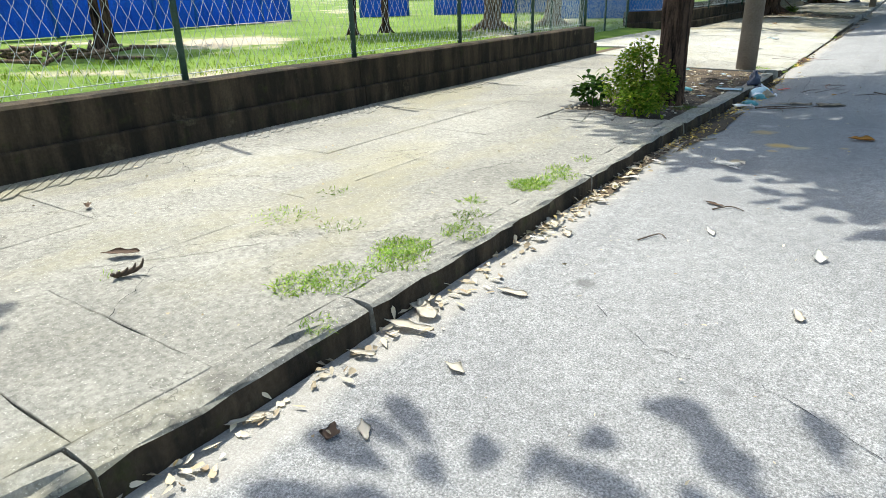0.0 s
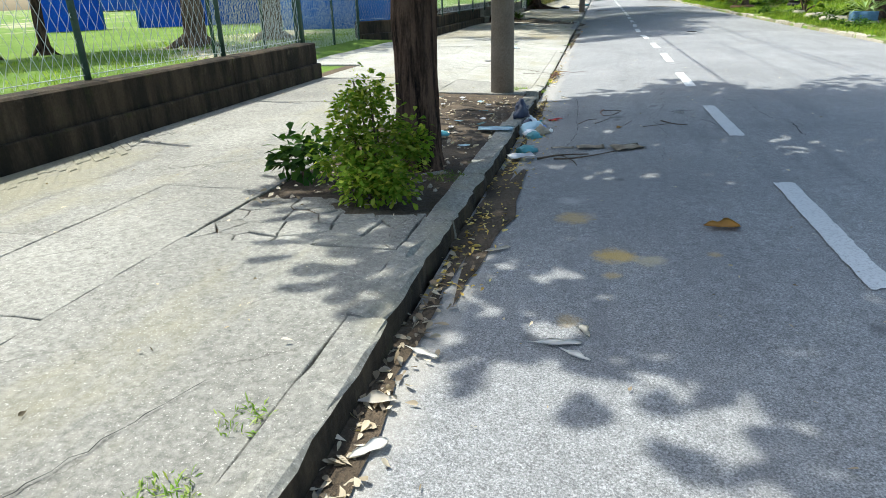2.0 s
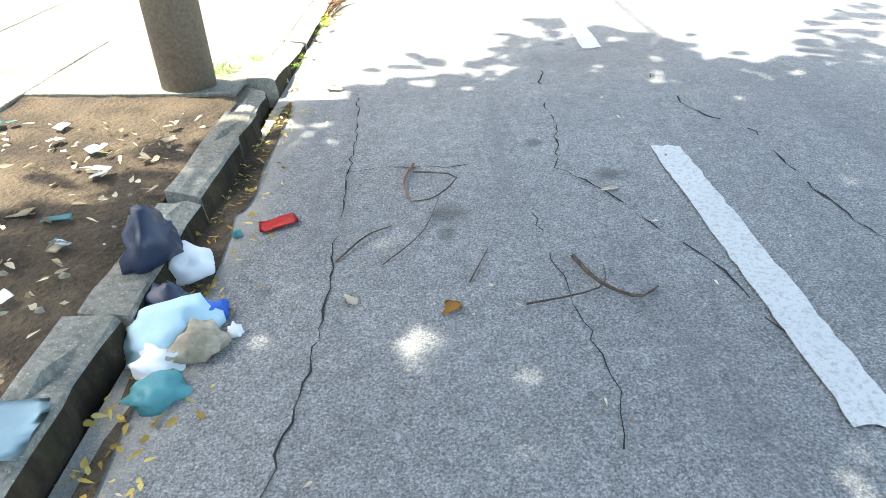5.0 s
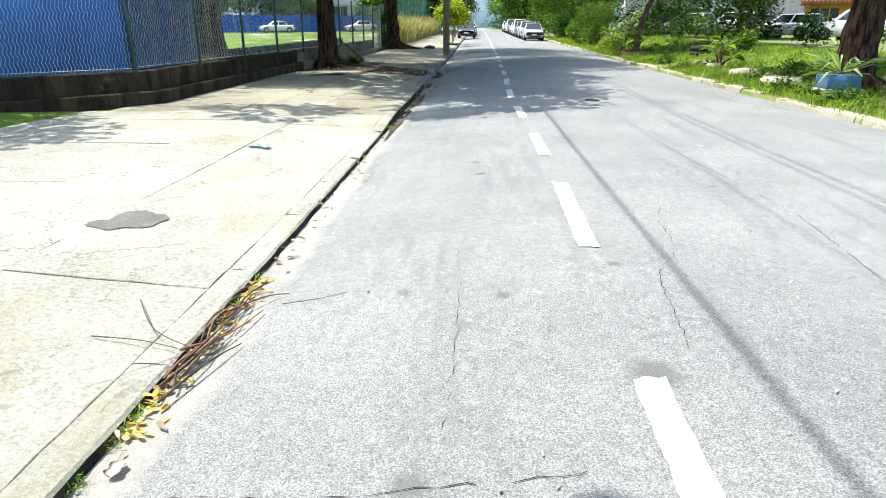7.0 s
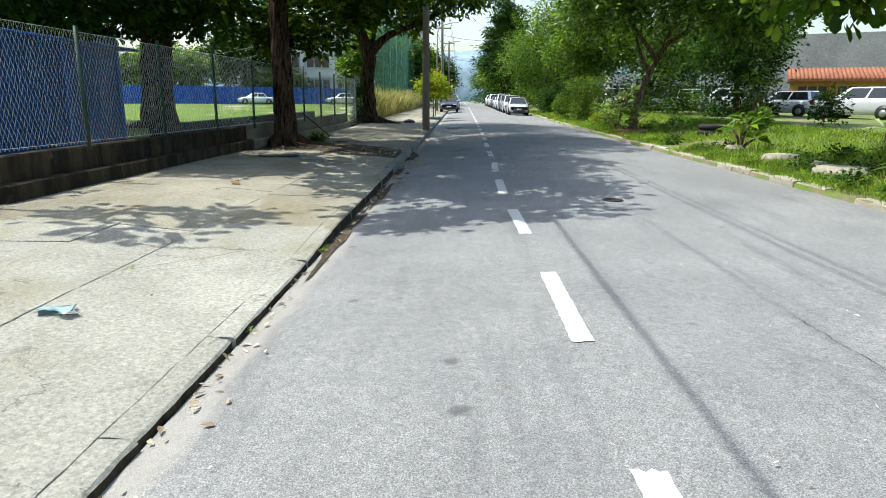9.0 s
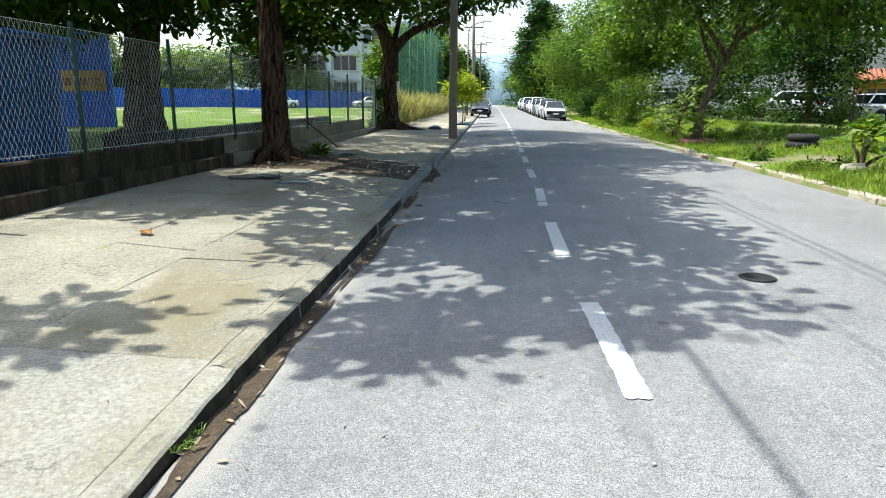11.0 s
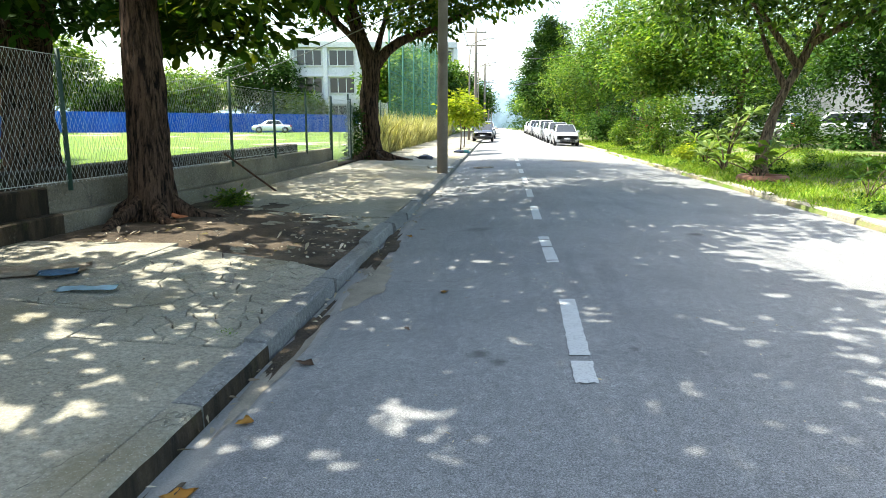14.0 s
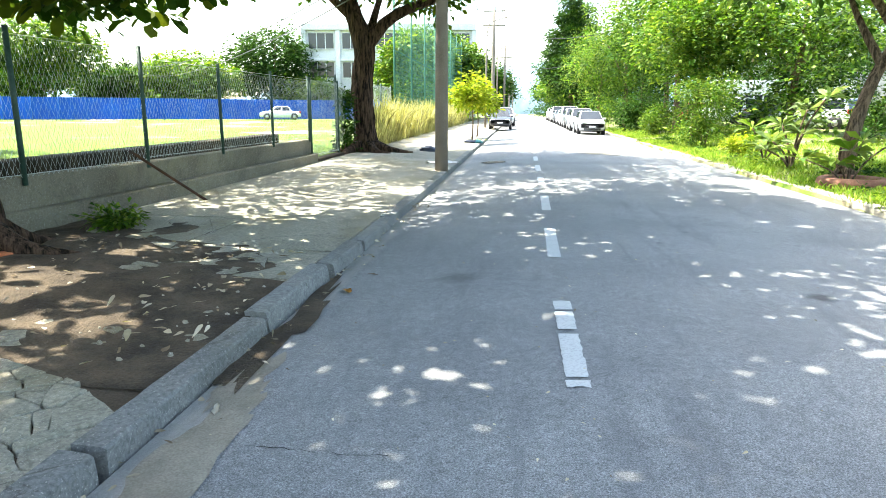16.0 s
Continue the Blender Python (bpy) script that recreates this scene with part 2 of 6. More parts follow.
M = dict(
    asphalt=asphalt_material(),
    slab=concrete_material("pavement_concrete", (0.29, 0.285, 0.25), (0.385, 0.38, 0.335), 0.7),
    # darker, greyer slab tone used for the first stretch of pavement and kerb
    slab_darker=concrete_material("darker_grey_pavement_concrete", (0.205, 0.2, 0.178), (0.3, 0.293, 0.26), 0.75),
    slab_mossy=concrete_material("mossy_pavement_concrete", (0.26, 0.245, 0.195), (0.35, 0.33, 0.265), 0.8, (0.19, 0.165, 0.1)),
    kerb=concrete_material("kerb_concrete", (0.165, 0.168, 0.165), (0.25, 0.25, 0.24), 0.2),
    kerb_right=concrete_material("pale_kerb_concrete", (0.33, 0.3, 0.235), (0.44, 0.41, 0.33), 0.5),
    wall=stained_and_shaded_material(),
    wall_pale=concrete_material("mossy_sunlit_wall_concrete", (0.13, 0.117, 0.088), (0.23, 0.208, 0.16), 0.8),
    ground=ground_material(),
    paint=paint_material(),
    bark=bark_material("reddish_bark", (0.008, 0.006, 0.005), (0.11, 0.07, 0.048)),
    bark_grey=bark_material("grey_brown_bark", (0.05, 0.036, 0.025), (0.23, 0.165, 0.11)),
    almond=leaf_material("almond_leaves", (0.018, 0.05, 0.007), (0.04, 0.09, 0.01), (0.12, 0.155, 0.02), 0.36),
    dark_leaf=leaf_material("dark_leaves", (0.014, 0.042, 0.008), (0.03, 0.075, 0.013), (0.065, 0.125, 0.025), 0.25),
    # pale last tone paints highlights on the leaves, dark first tone inner shade
    glossy_leaf=leaf_material("glossy_leaves", (0.016, 0.048, 0.007), (0.075, 0.165, 0.018), (0.24, 0.34, 0.06), 0.38, 0.34, 0.3),
    bright_leaf=leaf_material("bright_leaves", (0.03, 0.085, 0.008), (0.08, 0.165, 0.015), (0.2, 0.27, 0.04), 0.36, 0.5, 0.2),
    yellow_leaf=leaf_material("yellow_green_leaves", (0.14, 0.21, 0.018), (0.21, 0.28, 0.025), (0.34, 0.36, 0.04), 0.4),
    pale_leaf=leaf_material("pale_waxy_leaves", (0.11, 0.18, 0.07), (0.17, 0.25, 0.1), (0.26, 0.34, 0.17), 0.25),
    bush_leaf=leaf_material("sapling_leaves", (0.08, 0.165, 0.016), (0.16, 0.26, 0.028), (0.34, 0.38, 0.07), 0.45),
    grass=leaf_material("grass_blades", (0.085, 0.165, 0.018), (0.15, 0.25, 0.03), (0.28, 0.34, 0.07), 0.38),
    kerb_grass=leaf_material("pale_tuft_grass", (0.1, 0.19, 0.03), (0.18, 0.29, 0.06), (0.32, 0.38, 0.13), 0.3),
    dry_grass=leaf_material("dry_tall_grass", (0.26, 0.25, 0.1), (0.36, 0.35, 0.16), (0.48, 0.45, 0.24), 0.3),
    dead_leaf=leaf_material("dead_leaves", (0.15, 0.11, 0.075), (0.4, 0.34, 0.25), (0.56, 0.5, 0.4), 0.15),
    post=two_scale("green_painted_steel", (0.022, 0.06, 0.045), (0.05, 0.095, 0.075), 3, 40, 0.6, 0.1),
    wire=plain("galvanised_wire", (0.55, 0.58, 0.57), 0.6, 0.1),
    pole=two_scale("pole_concrete", (0.19, 0.16, 0.13), (0.28, 0.245, 0.205), 1.2, 50, 0.9, 0.3),
    rust=two_scale("rusty_iron", (0.045, 0.026, 0.018), (0.11, 0.055, 0.03), 6, 60, 0.9, 0.4),
    blue=two_scale("blue_painted_sheet", (0.012, 0.11, 0.44), (0.02, 0.155, 0.56), 0.7, 20, 0.55, 0.1),
    yellow=plain("yellow_banner", (0.3, 0.18, 0.018), 0.6),
    white_paint=two_scale("white_render", (0.62, 0.63, 0.62), (0.74, 0.74, 0.72), 0.3, 8, 0.85, 0.2),
    grey_render=two_scale("grey_render", (0.25, 0.25, 0.25), (0.36, 0.36, 0.355), 0.25, 6, 0.9, 0.2),
    orange=two_scale("ochre_render", (0.42, 0.22, 0.05), (0.48, 0.27, 0.07), 0.4, 8, 0.85, 0.2),
    tile=two_scale("clay_tiles", (0.24, 0.085, 0.045), (0.34, 0.14, 0.075), 1.5, 25, 0.85, 0.4),
    brick=two_scale("orange_brick", (0.5, 0.15, 0.06), (0.62, 0.23, 0.1), 12, 60, 0.9, 0.4),
    dark_glass=plain("dark_window", (0.02, 0.025, 0.03), 0.08, 0, 0.6),
    tyre=two_scale("tyre_rubber", (0.018, 0.018, 0.018), (0.035, 0.034, 0.033), 8, 60, 0.85, 0.2),
    rim=plain("alloy_rim", (0.45, 0.45, 0.46), 0.35, 0.8),
    lamp_glass=plain("lamp_glass", (0.7, 0.72, 0.74), 0.12, 0, 0.6),
    tail_red=plain("red_tail_lamp", (0.4, 0.012, 0.01), 0.2),
    black=plain("black_plastic_and_hollow", (0.02, 0.02, 0.022), 0.5),
    white_plate=plain("white_plastic", (0.75, 0.76, 0.78), 0.5),
    net=plain("green_netting", (0.05, 0.15, 0.105), 0.8),
    soil=two_scale("dark_soil", (0.042, 0.031, 0.021), (0.115, 0.086, 0.057), 2.5, 42, 0.95, 1.0, 0.03),
    sand=two_scale("gutter_sand", (0.22, 0.195, 0.155), (0.31, 0.28, 0.225), 3, 80, 0.95, 0.5, 0.006),
    tar=plain("dark_crack_and_hole", (0.03, 0.03, 0.031), 0.95, 0, 0.1),
    stain=two_scale("dark_concrete_stain", (0.11, 0.11, 0.105), (0.16, 0.158, 0.15), 4, 60, 0.9, 0.3),
    yolk=plain("yellow_splash", (0.4, 0.28, 0.11), 0.8),
    oil=two_scale("oil_mark", (0.085, 0.086, 0.09), (0.13, 0.132, 0.138), 6, 90, 0.7, 0.3),
    yellow_dead=leaf_material("yellowed_leaves", (0.25, 0.16, 0.05), (0.5, 0.36, 0.1), (0.58, 0.5, 0.22), 0.2),
    teal=plain("teal_plastic", (0.07, 0.25, 0.28), 0.5),
    pale_blue=plain("pale_blue_fabric", (0.45, 0.62, 0.7), 0.8),
    blue_plastic=plain("blue_plastic", (0.03, 0.12, 0.5), 0.4),
    red=plain("red_wrapper", (0.62, 0.035, 0.03), 0.45),
    card=two_scale("cardboard", (0.36, 0.3, 0.22), (0.5, 0.44, 0.34), 6, 50, 0.9, 0.3),
    navy=plain("navy_plastic_bag", (0.03, 0.04, 0.075), 0.35),
    twig=two_scale("twig_wood", (0.06, 0.045, 0.035), (0.14, 0.1, 0.07), 20, 90, 0.9, 0.4),
    # the haze of distance is mixed into this blue base colour
    hill=two_scale("haze_tinted_hill", (0.2, 0.29, 0.36), (0.26, 0.35, 0.42), 0.004, 0.05, 1.0, 0.0),
    planter=two_scale("rust_red_planter", (0.2, 0.095, 0.06), (0.3, 0.15, 0.1), 4, 40, 0.9, 0.3),
    blue_box=two_scale("faded_blue_box", (0.08, 0.18, 0.3), (0.14, 0.26, 0.4), 5, 40, 0.8, 0.2),
)


# ---- mesh helpers ----
def np_rise(y):
    return 0.076 * np.log1p(np.exp((np.minimum(y, 125.0) - 32.0) / 8.0))


def thing(name, x, y, z, label, category, group="", kind="", rz=0.0):
    ob = new(name)
    ob.empty_display_size = 0.1
    ob.matrix_basis = pose(x, y, z, 0, 0, rz)
    return tagged(ob, label, category, group, kind)


def mesh_object(name, me, material, parent=None, label=""):
    ob = new(name, me)
    if not me.materials:
        me.materials.append(material)
    if parent is not None:
        ob.parent = parent
    if label:
        ob["label"] = label
    return ob


def part(name, bm, material, parent=None, label="", flat=False):
    me = bpy.data.meshes.new(name)
    bm.normal_update()
    bm.to_mesh(me)
    bm.free()
    if not flat:
        for p in me.polygons:
            p.use_smooth = True
    return mesh_object(name, me, material, parent, label)


def raw(name, verts, faces, material, parent=None, label="", soft=False):
    me = bpy.data.meshes.new(name)
    me.from_pydata([tuple(v) for v in verts], [], faces)
    if soft:
        me.polygons.foreach_set("use_smooth", [True] * len(me.polygons))
    me.update()
    return mesh_object(name, me, material, parent, label)


def tris_mesh(name, verts, tris):
    me = bpy.data.meshes.new(name)
    verts = np.asarray(verts, np.float32)
    tris = np.asarray(tris, np.int32)
    me.vertices.add(len(verts))
    me.vertices.foreach_set("co", verts.ravel())
    me.loops.add(tris.size)
    me.loops.foreach_set("vertex_index", tris.ravel())
    me.polygons.add(len(tris))
    me.polygons.foreach_set("loop_start", np.arange(0, tris.size, 3, dtype=np.int32))
    me.update(calc_edges=True)
    return me


def box_bm(x0, x1, y0, y1, z0, z1, bevel=0.0, seg=1):
    bm = bmesh.new()
    bmesh.ops.create_cube(bm, size=1)
    for v in bm.verts:
        v.co = Vector(((x0, x1)[v.co.x > 0], (y0, y1)[v.co.y > 0], (z0, z1)[v.co.z > 0]))
    if bevel:
        bmesh.ops.bevel(bm, geom=bm.edges[:], offset=bevel, segments=seg, affect='EDGES')
    return bm


def tube_bm(points, radii, sides=10, wobble=0.0, caps=True, seed=0):
    """A tube along points, with a radius at each."""
    bm = bmesh.new()
    rng = random.Random(seed)
    rings, pts = [], [Vector(p) for p in points]
    side = None
    for k, p in enumerate(pts):
        d = (pts[min(k + 1, len(pts) - 1)] - pts[max(k - 1, 0)]).normalized()
        if side is None:
            side = d.orthogonal().normalized()
        side = (side - d * side.dot(d)).normalized()
        up = d.cross(side)
        ring = []
        for s in range(sides):
            a = 2 * math.pi * s / sides
            r = radii[k] * (1 + wobble * (noise.noise(p * 1.7 + Vector((math.cos(a), math.sin(a), seed)) * 1.3) + 0.35 * rng.uniform(-1, 1)))
            ring.append(bm.verts.new(p + (side * math.cos(a) + up * math.sin(a)) * r))
        rings.append(ring)
    for a, b in zip(rings, rings[1:]):
        for s in range(sides):
            bm.faces.new((a[s], a[(s + 1) % sides], b[(s + 1) % sides], b[s]))
    if caps:
        bm.faces.new(rings[0][::-1])
        bm.faces.new(rings[-1])
    return bm


def spline(points, n):
    """A smooth line of n points through points."""
    pts = [Vector(p) for p in points]
    out = []
    for k in range(n):
        u = k / (n - 1) * (len(pts) - 1)
        i = min(int(u), len(pts) - 2)
        t = u - i
        p0, p1, p2, p3 = pts[max(i - 1, 0)], pts[i], pts[i + 1], pts[min(i + 2, len(pts) - 1)]
        out.append(0.5 * (2 * p1 + (p2 - p0) * t + (2 * p0 - 5 * p1 + 4 * p2 - p3) * t * t + (3 * p1 - p0 - 3 * p2 + p3) * t ** 3))
    return out


def leaf_arrays(rng, centres, out_dirs, length, width, droop=0.3, vary=0.35, obovate=False):
    """Folded leaves of four triangles at centres, pointing along out_dirs."""
    n = len(centres)
    d = out_dirs / np.maximum(np.linalg.norm(out_dirs, axis=1, keepdims=True), 1e-6)
    up = np.tile(np.array([0, 0, 1.0]), (n, 1)) + rng.normal(0, 0.45, (n, 3))
    s = np.cross(d, up)
    s /= np.maximum(np.linalg.norm(s, axis=1, keepdims=True), 1e-6)
    nrm = np.cross(s, d)
    ln = length * (1 + rng.uniform(-vary, vary, (n, 1)))
    w = width * (1 + rng.uniform(-vary, vary, (n, 1))) * 0.5
    base = centres
    mid = base + d * ln * 0.58 - nrm * w * 0.25
    tip = base + d * ln - np.array([0, 0, 1.0]) * ln * droop * rng.uniform(0.2, 1.0, (n, 1))
    le, ri = mid + s * w + nrm * w * 0.35, mid - s * w + nrm * w * 0.35
    if obovate:
        far = base + (tip - base) * 0.84
        near = base + (mid - base) * 0.5
        verts = np.stack([base, near + s * w * 0.5, mid + s * w * 0.93 + nrm * w * 0.3, far + s * w * 0.85 + nrm * w * 0.25, tip, far - s * w * 0.85 + nrm * w * 0.25,
                          mid - s * w * 0.93 + nrm * w * 0.3, near - s * w * 0.5, mid], 1).reshape(-1, 3)
        k = np.arange(n)[:, None] * 9
        tris = np.stack([k + [8, (j + 1) % 8, j] for j in range(8)], 1).reshape(-1, 3)
        return verts, tris
    verts = np.stack([base, le, mid, ri, tip], 1).reshape(-1, 3)
    k = np.arange(n)[:, None] * 5
    tris = np.stack([k + [0, 2, 1], k + [0, 3, 2], k + [1, 2, 4], k + [2, 3, 4]], 1).reshape(-1, 3)
    return verts, tris


def crown_mesh(name, blobs, clusters, per, length, width, seed, spread=0.35, hollow=0.45, droop=0.3, obovate=False):
    """Foliage: clusters of leaves spread over ellipsoids (x, y, z, rx, ry, rz)."""
    rng = np.random.default_rng(seed)
    b = np.array(blobs, float)
    vol = (b[:, 3] * b[:, 4] * b[:, 5]) ** 0.75
    pick = rng.choice(len(b), clusters, p=vol / vol.sum())
    dirs = rng.normal(0, 1, (clusters, 3))
    dirs /= np.linalg.norm(dirs, axis=1, keepdims=True)
    rad = (hollow + (1 - hollow) * rng.uniform(0, 1, (clusters, 1)) ** 0.6)
    rad *= 1 + 0.22 * np.sin(dirs[:, :1] * 7 + pick[:, None]) * np.cos(dirs[:, 1:2] * 6 + dirs[:, 2:] * 5)
    cen = b[pick, :3] + dirs * rad * b[pick, 3:6]
    c = np.repeat(cen, per, 0) + rng.normal(0, spread * 0.4, (clusters * per, 3))
    o = c - np.repeat(cen, per, 0) + np.repeat(dirs, per, 0) * spread * 0.25 + rng.normal(0, 0.1 * spread, c.shape)
    o[:, 2] *= 0.45
    v, t = leaf_arrays(rng, c, o, length, width, droop, 0.35, obovate)
    return tris_mesh(name, v, t)


def slab_bm(poly, z_of, thick, seed, jitter=0.016, step=0.22, bevel=0.005):
    """A slab with a slightly ragged outline; z_of gives its top."""
    rng = random.Random(seed)
    pts = []
    n = len(poly)
    for k in range(n):
        a, b = Vector(poly[k]), Vector(poly[(k + 1) % n])
        m = max(1, int((b - a).length / step))
        side = Vector((-(b - a).y, (b - a).x)).normalized()
        for j in range(m):
            pts.append(a + (b - a) * (j / m) + side * rng.uniform(-jitter, jitter))
    c = sum(pts, Vector((0, 0))) / len(pts)
    tilt = (rng.uniform(-0.006, 0.006), rng.uniform(-0.004, 0.004))

    def top(p):
        return z_of(p.x, p.y) + tilt[0] * (p.x - c.x) + tilt[1] * (p.y - c.y)
    bm = bmesh.new()
    inner, outer, low = [], [], []
    for p in pts:
        q = p + (c - p).normalized() * bevel
        inner.append(bm.verts.new((q.x, q.y, top(q))))
        outer.append(bm.verts.new((p.x, p.y, top(p) - bevel)))
        low.append(bm.verts.new((p.x, p.y, top(p) - thick)))
    bm.faces.new(inner)
    for a, b in ((outer, inner), (low, outer)):
        for k in range(len(pts)):
            j = (k + 1) % len(pts)
            bm.faces.new((a[k], a[j], b[j], b[k]))
    if sum((pts[k].x * pts[(k + 1) % len(pts)].y - pts[(k + 1) % len(pts)].x * pts[k].y) for k in range(len(pts))) < 0:
        bmesh.ops.reverse_faces(bm, faces=bm.faces[:])
    return bm


# ---- ground, road, kerbs ----
def ground_height(x, y):
    r = rise(y)
    if x < -4.6:
        return r + 0.1 + 0.22 * smooth(-4.6, -7.0, x)
    if x < -0.1:
        return r + 0.1 - pave_fall(x, y)
    if x < 7.4:
        return r - 0.25
    return r + 0.06 + 0.04 * smooth(7.5, 8.2, x) + 0.46 * smooth(8.4, 12.5, x) + 0.05 * noise.noise(Vector((x * 0.5, y * 0.4, 0))) * smooth(8.5, 10, x)


def build_ground():
    xs = [-900, -300, -120, -60, -40, -30, -24, -18, -14, -11, -9, -7.5, -6.5, -5.8, -5.2, -4.6, -4.2, -3, -2.27, -1.46, -0.9, -0.5, -0.19, -0.16, -0.08, -0.02, 0.0, 3, 7.38, 7.42, 7.6, 8, 8.6,
          9.2, 10, 11, 12, 13, 14, 15, 17, 20, 26, 34, 45, 70, 130, 300, 900]
    ys = [-500, -150, -60, -30] + list(np.arange(-18, 60, 1.5)) + list(np.arange(60, 135, 5)) + [150, 200, 300, 500, 900, 1600]
    verts = [(x, y, ground_height(x, y)) for y in ys for x in xs]
    w = len(xs)
    faces = [(j * w + i, j * w + i + 1, (j + 1) * w + i + 1, (j + 1) * w + i) for j in range(len(ys) - 1) for i in range(w - 1)]
    tagged(raw("ground", verts, faces, M["ground"], soft=True), "soil and sunlit grass beside the street", "ground", kind="structure")


def build_road():
    xs = [0.0, 0.25, 0.6, 0.9, 1.2, 1.6, 2.0, 2.3, 2.7, 3.2, 3.7, 4.4, 5.2, 6.0, 6.8, 7.42]
    ys = list(np.arange(-20, 60, 1.0)) + list(np.arange(60, 400, 10)) + [500, 900, 1400]
    verts = []
    for y in ys:
        for x in xs:
            verts.append((x, y, road_z(x, y)))
    w = len(xs)
    faces = [(j * w + i, j * w + i + 1, (j + 1) * w + i + 1, (j + 1) * w + i) for j in range(len(ys) - 1) for i in range(w - 1)]
    tagged(raw("road", verts, faces, M["asphalt"], soft=True), "worn grey asphalt street, cracked and speckled", "road", kind="structure")


def road_z(x, y):
    return rise(y) + camber(x, y) + 0.006 * noise.noise(Vector((x, y * 0.6, 3)))


def road_sheet(bm, outline, dz=0.005):
    """A thin skin that follows the road."""
    vs = [bm.verts.new((x, y, road_z(x, y) + dz)) for x, y in outline]
    bm.faces.new(vs)


def dash_x(y):
    """Left edge of the lane line, which wanders a little."""
    return float(np.interp(y, (0, 7, 10, 13.5, 17, 20, 24.7, 26.5, 28, 29.8, 33, 40, 60), (2.06, 2.06, 2.045, 2.08, 2.135, 2.13, 2.05, 2.075, 2.09, 2.16, 2.165, 2.25, 2.3)))


def build_dashes():
    # near and far end of each dash, and the places where paint has broken away
    ends = [(-1.6, .15), (1.7, 3.45), (5.0, 6.79), (8.42, 10.15), (11.85, 13.55), (15.24, 17.1), (18.49, 20.08), (21.7, 23.3), (24.73, 26.57), (27.89, 29.77), (31.3, 32.98)]
    ends += [(34.6 + 3.3 * k, 36.3 + 3.3 * k) for k in range(25)]
    breaks = {8: [24.83], 9: [28.3, 28.36], 10: [31.42, 32.22, 32.28, 32.74]}
    for k, (y0, y1) in enumerate(ends):
        rng = random.Random(k)
        bm = bmesh.new()
        n = 36
        prev = None
        for j in range(n + 1):
            y = y0 + (y1 - y0) * j / n
            x0 = dash_x(y)
            xs = [x0 + 0.14 * q + (rng.uniform(-0.006, 0.006) if q in (0, 1) else 0) for q in (0, .2, .4, .6, .8, 1)]
            if j in (0, n):
                ragged = [rng.uniform(-.015, .015) for _ in xs]
            else:
                ragged = [0] * 6
            cur = [bm.verts.new((x, y + r, road_z(x, y) + 0.007)) for x, r in zip(xs, ragged)]
            gone = any(abs(y - q) < (y1 - y0) / n * .55 for q in breaks.get(k, ()))
            if prev and not gone:
                for i in range(5):
                    bm.faces.new((prev[i], prev[i + 1], cur[i + 1], cur[i]))
            prev = cur
        bmesh.ops.delete(bm, geom=[v for v in bm.verts if not v.link_faces], context='VERTS')
        tagged(part("lane_dash", bm, M["paint"]), "worn white painted dash on the asphalt", "road marking", "lane dashes", "structure")
    bm = bmesh.new()
    for k in range(40):
        y = 118 + k * 4
        road_sheet(bm, [(2.2, y), (2.36, y), (2.36, y + 4), (2.2, y + 4)], 0.02)
    tagged(part("lane_line", bm, M["paint"]), "solid white painted line far down the street", "road marking", "", "structure")


def kerb_drop(y):
    return 0.075 * smooth(11.3, 12.4, y) * (1 - smooth(20.2, 22.5, y))


def pave_fall(x, y):
    """The pavement falls towards the gutter, row by row of slabs."""
    d, k = dip(y), kerb_drop(y)
    return float(np.interp(x, (-2.27, -1.46, -0.19), (0.0, 0.7 * d + 0.15 * k, d + k)))


def top_z(x, y):
    return rise(y) + 0.135 - pave_fall(x, y) + 0.008 * noise.noise(Vector((x * 0.8, y * 0.8, 9)))


def kerb_stone(parent, y0, y1, x0, x1, ztop, material, seed, lean=0.0, worn=0.012, face=None):
    rng = random.Random(seed)
    n = max(2, int((y1 - y0) / 0.12))
    sx = 1 if x1 > x0 else -1
    prof = [(0, -0.2), (0, 0.0), (0.06, 0.0), (0.11, 0.0), (0.152, -0.004), (0.168, -0.018), (0.174, -0.09), (0.175, -0.2)]
    bm = bmesh.new()
    rings = []
    for j in range(n + 1):
        y = y0 + (y1 - y0) * j / n
        z = ztop(y)
        chip = worn * max(0, noise.noise(Vector((seed, y * 5, 0.3)))) * 2.2
        ring = []
        for px, pz in prof:
            q = Vector((x0 + sx * px * abs(x1 - x0) / 0.175, y, z + pz))
            if px > 0.1:
                q.x -= sx * chip
                q.z -= chip * 0.8 * (pz > -0.05)
            q += Vector((rng.uniform(-1, 1), 0, rng.uniform(-1, 1))) * worn * 0.22
            q.x += lean * (pz + 0.1)
            ring.append(bm.verts.new(q))
        rings.append(ring)
    for a, b in zip(rings, rings[1:]):
        for i in range(len(prof) - 1):
            f = (a[i], b[i], b[i + 1], a[i + 1])
            fc = bm.faces.new(f if sx > 0 else f[::-1])
            # road side takes a second, darker slot that stands in for its shade
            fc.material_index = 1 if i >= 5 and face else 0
    bm.faces.new(rings[0] if sx < 0 else rings[0][::-1])
    bm.faces.new(rings[-1][::-1] if sx < 0 else rings[-1])
    bmesh.ops.recalc_face_normals(bm, faces=bm.faces[:])
    ob = part("kerb_stone", bm, material, parent, flat=True)
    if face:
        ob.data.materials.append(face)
    return ob


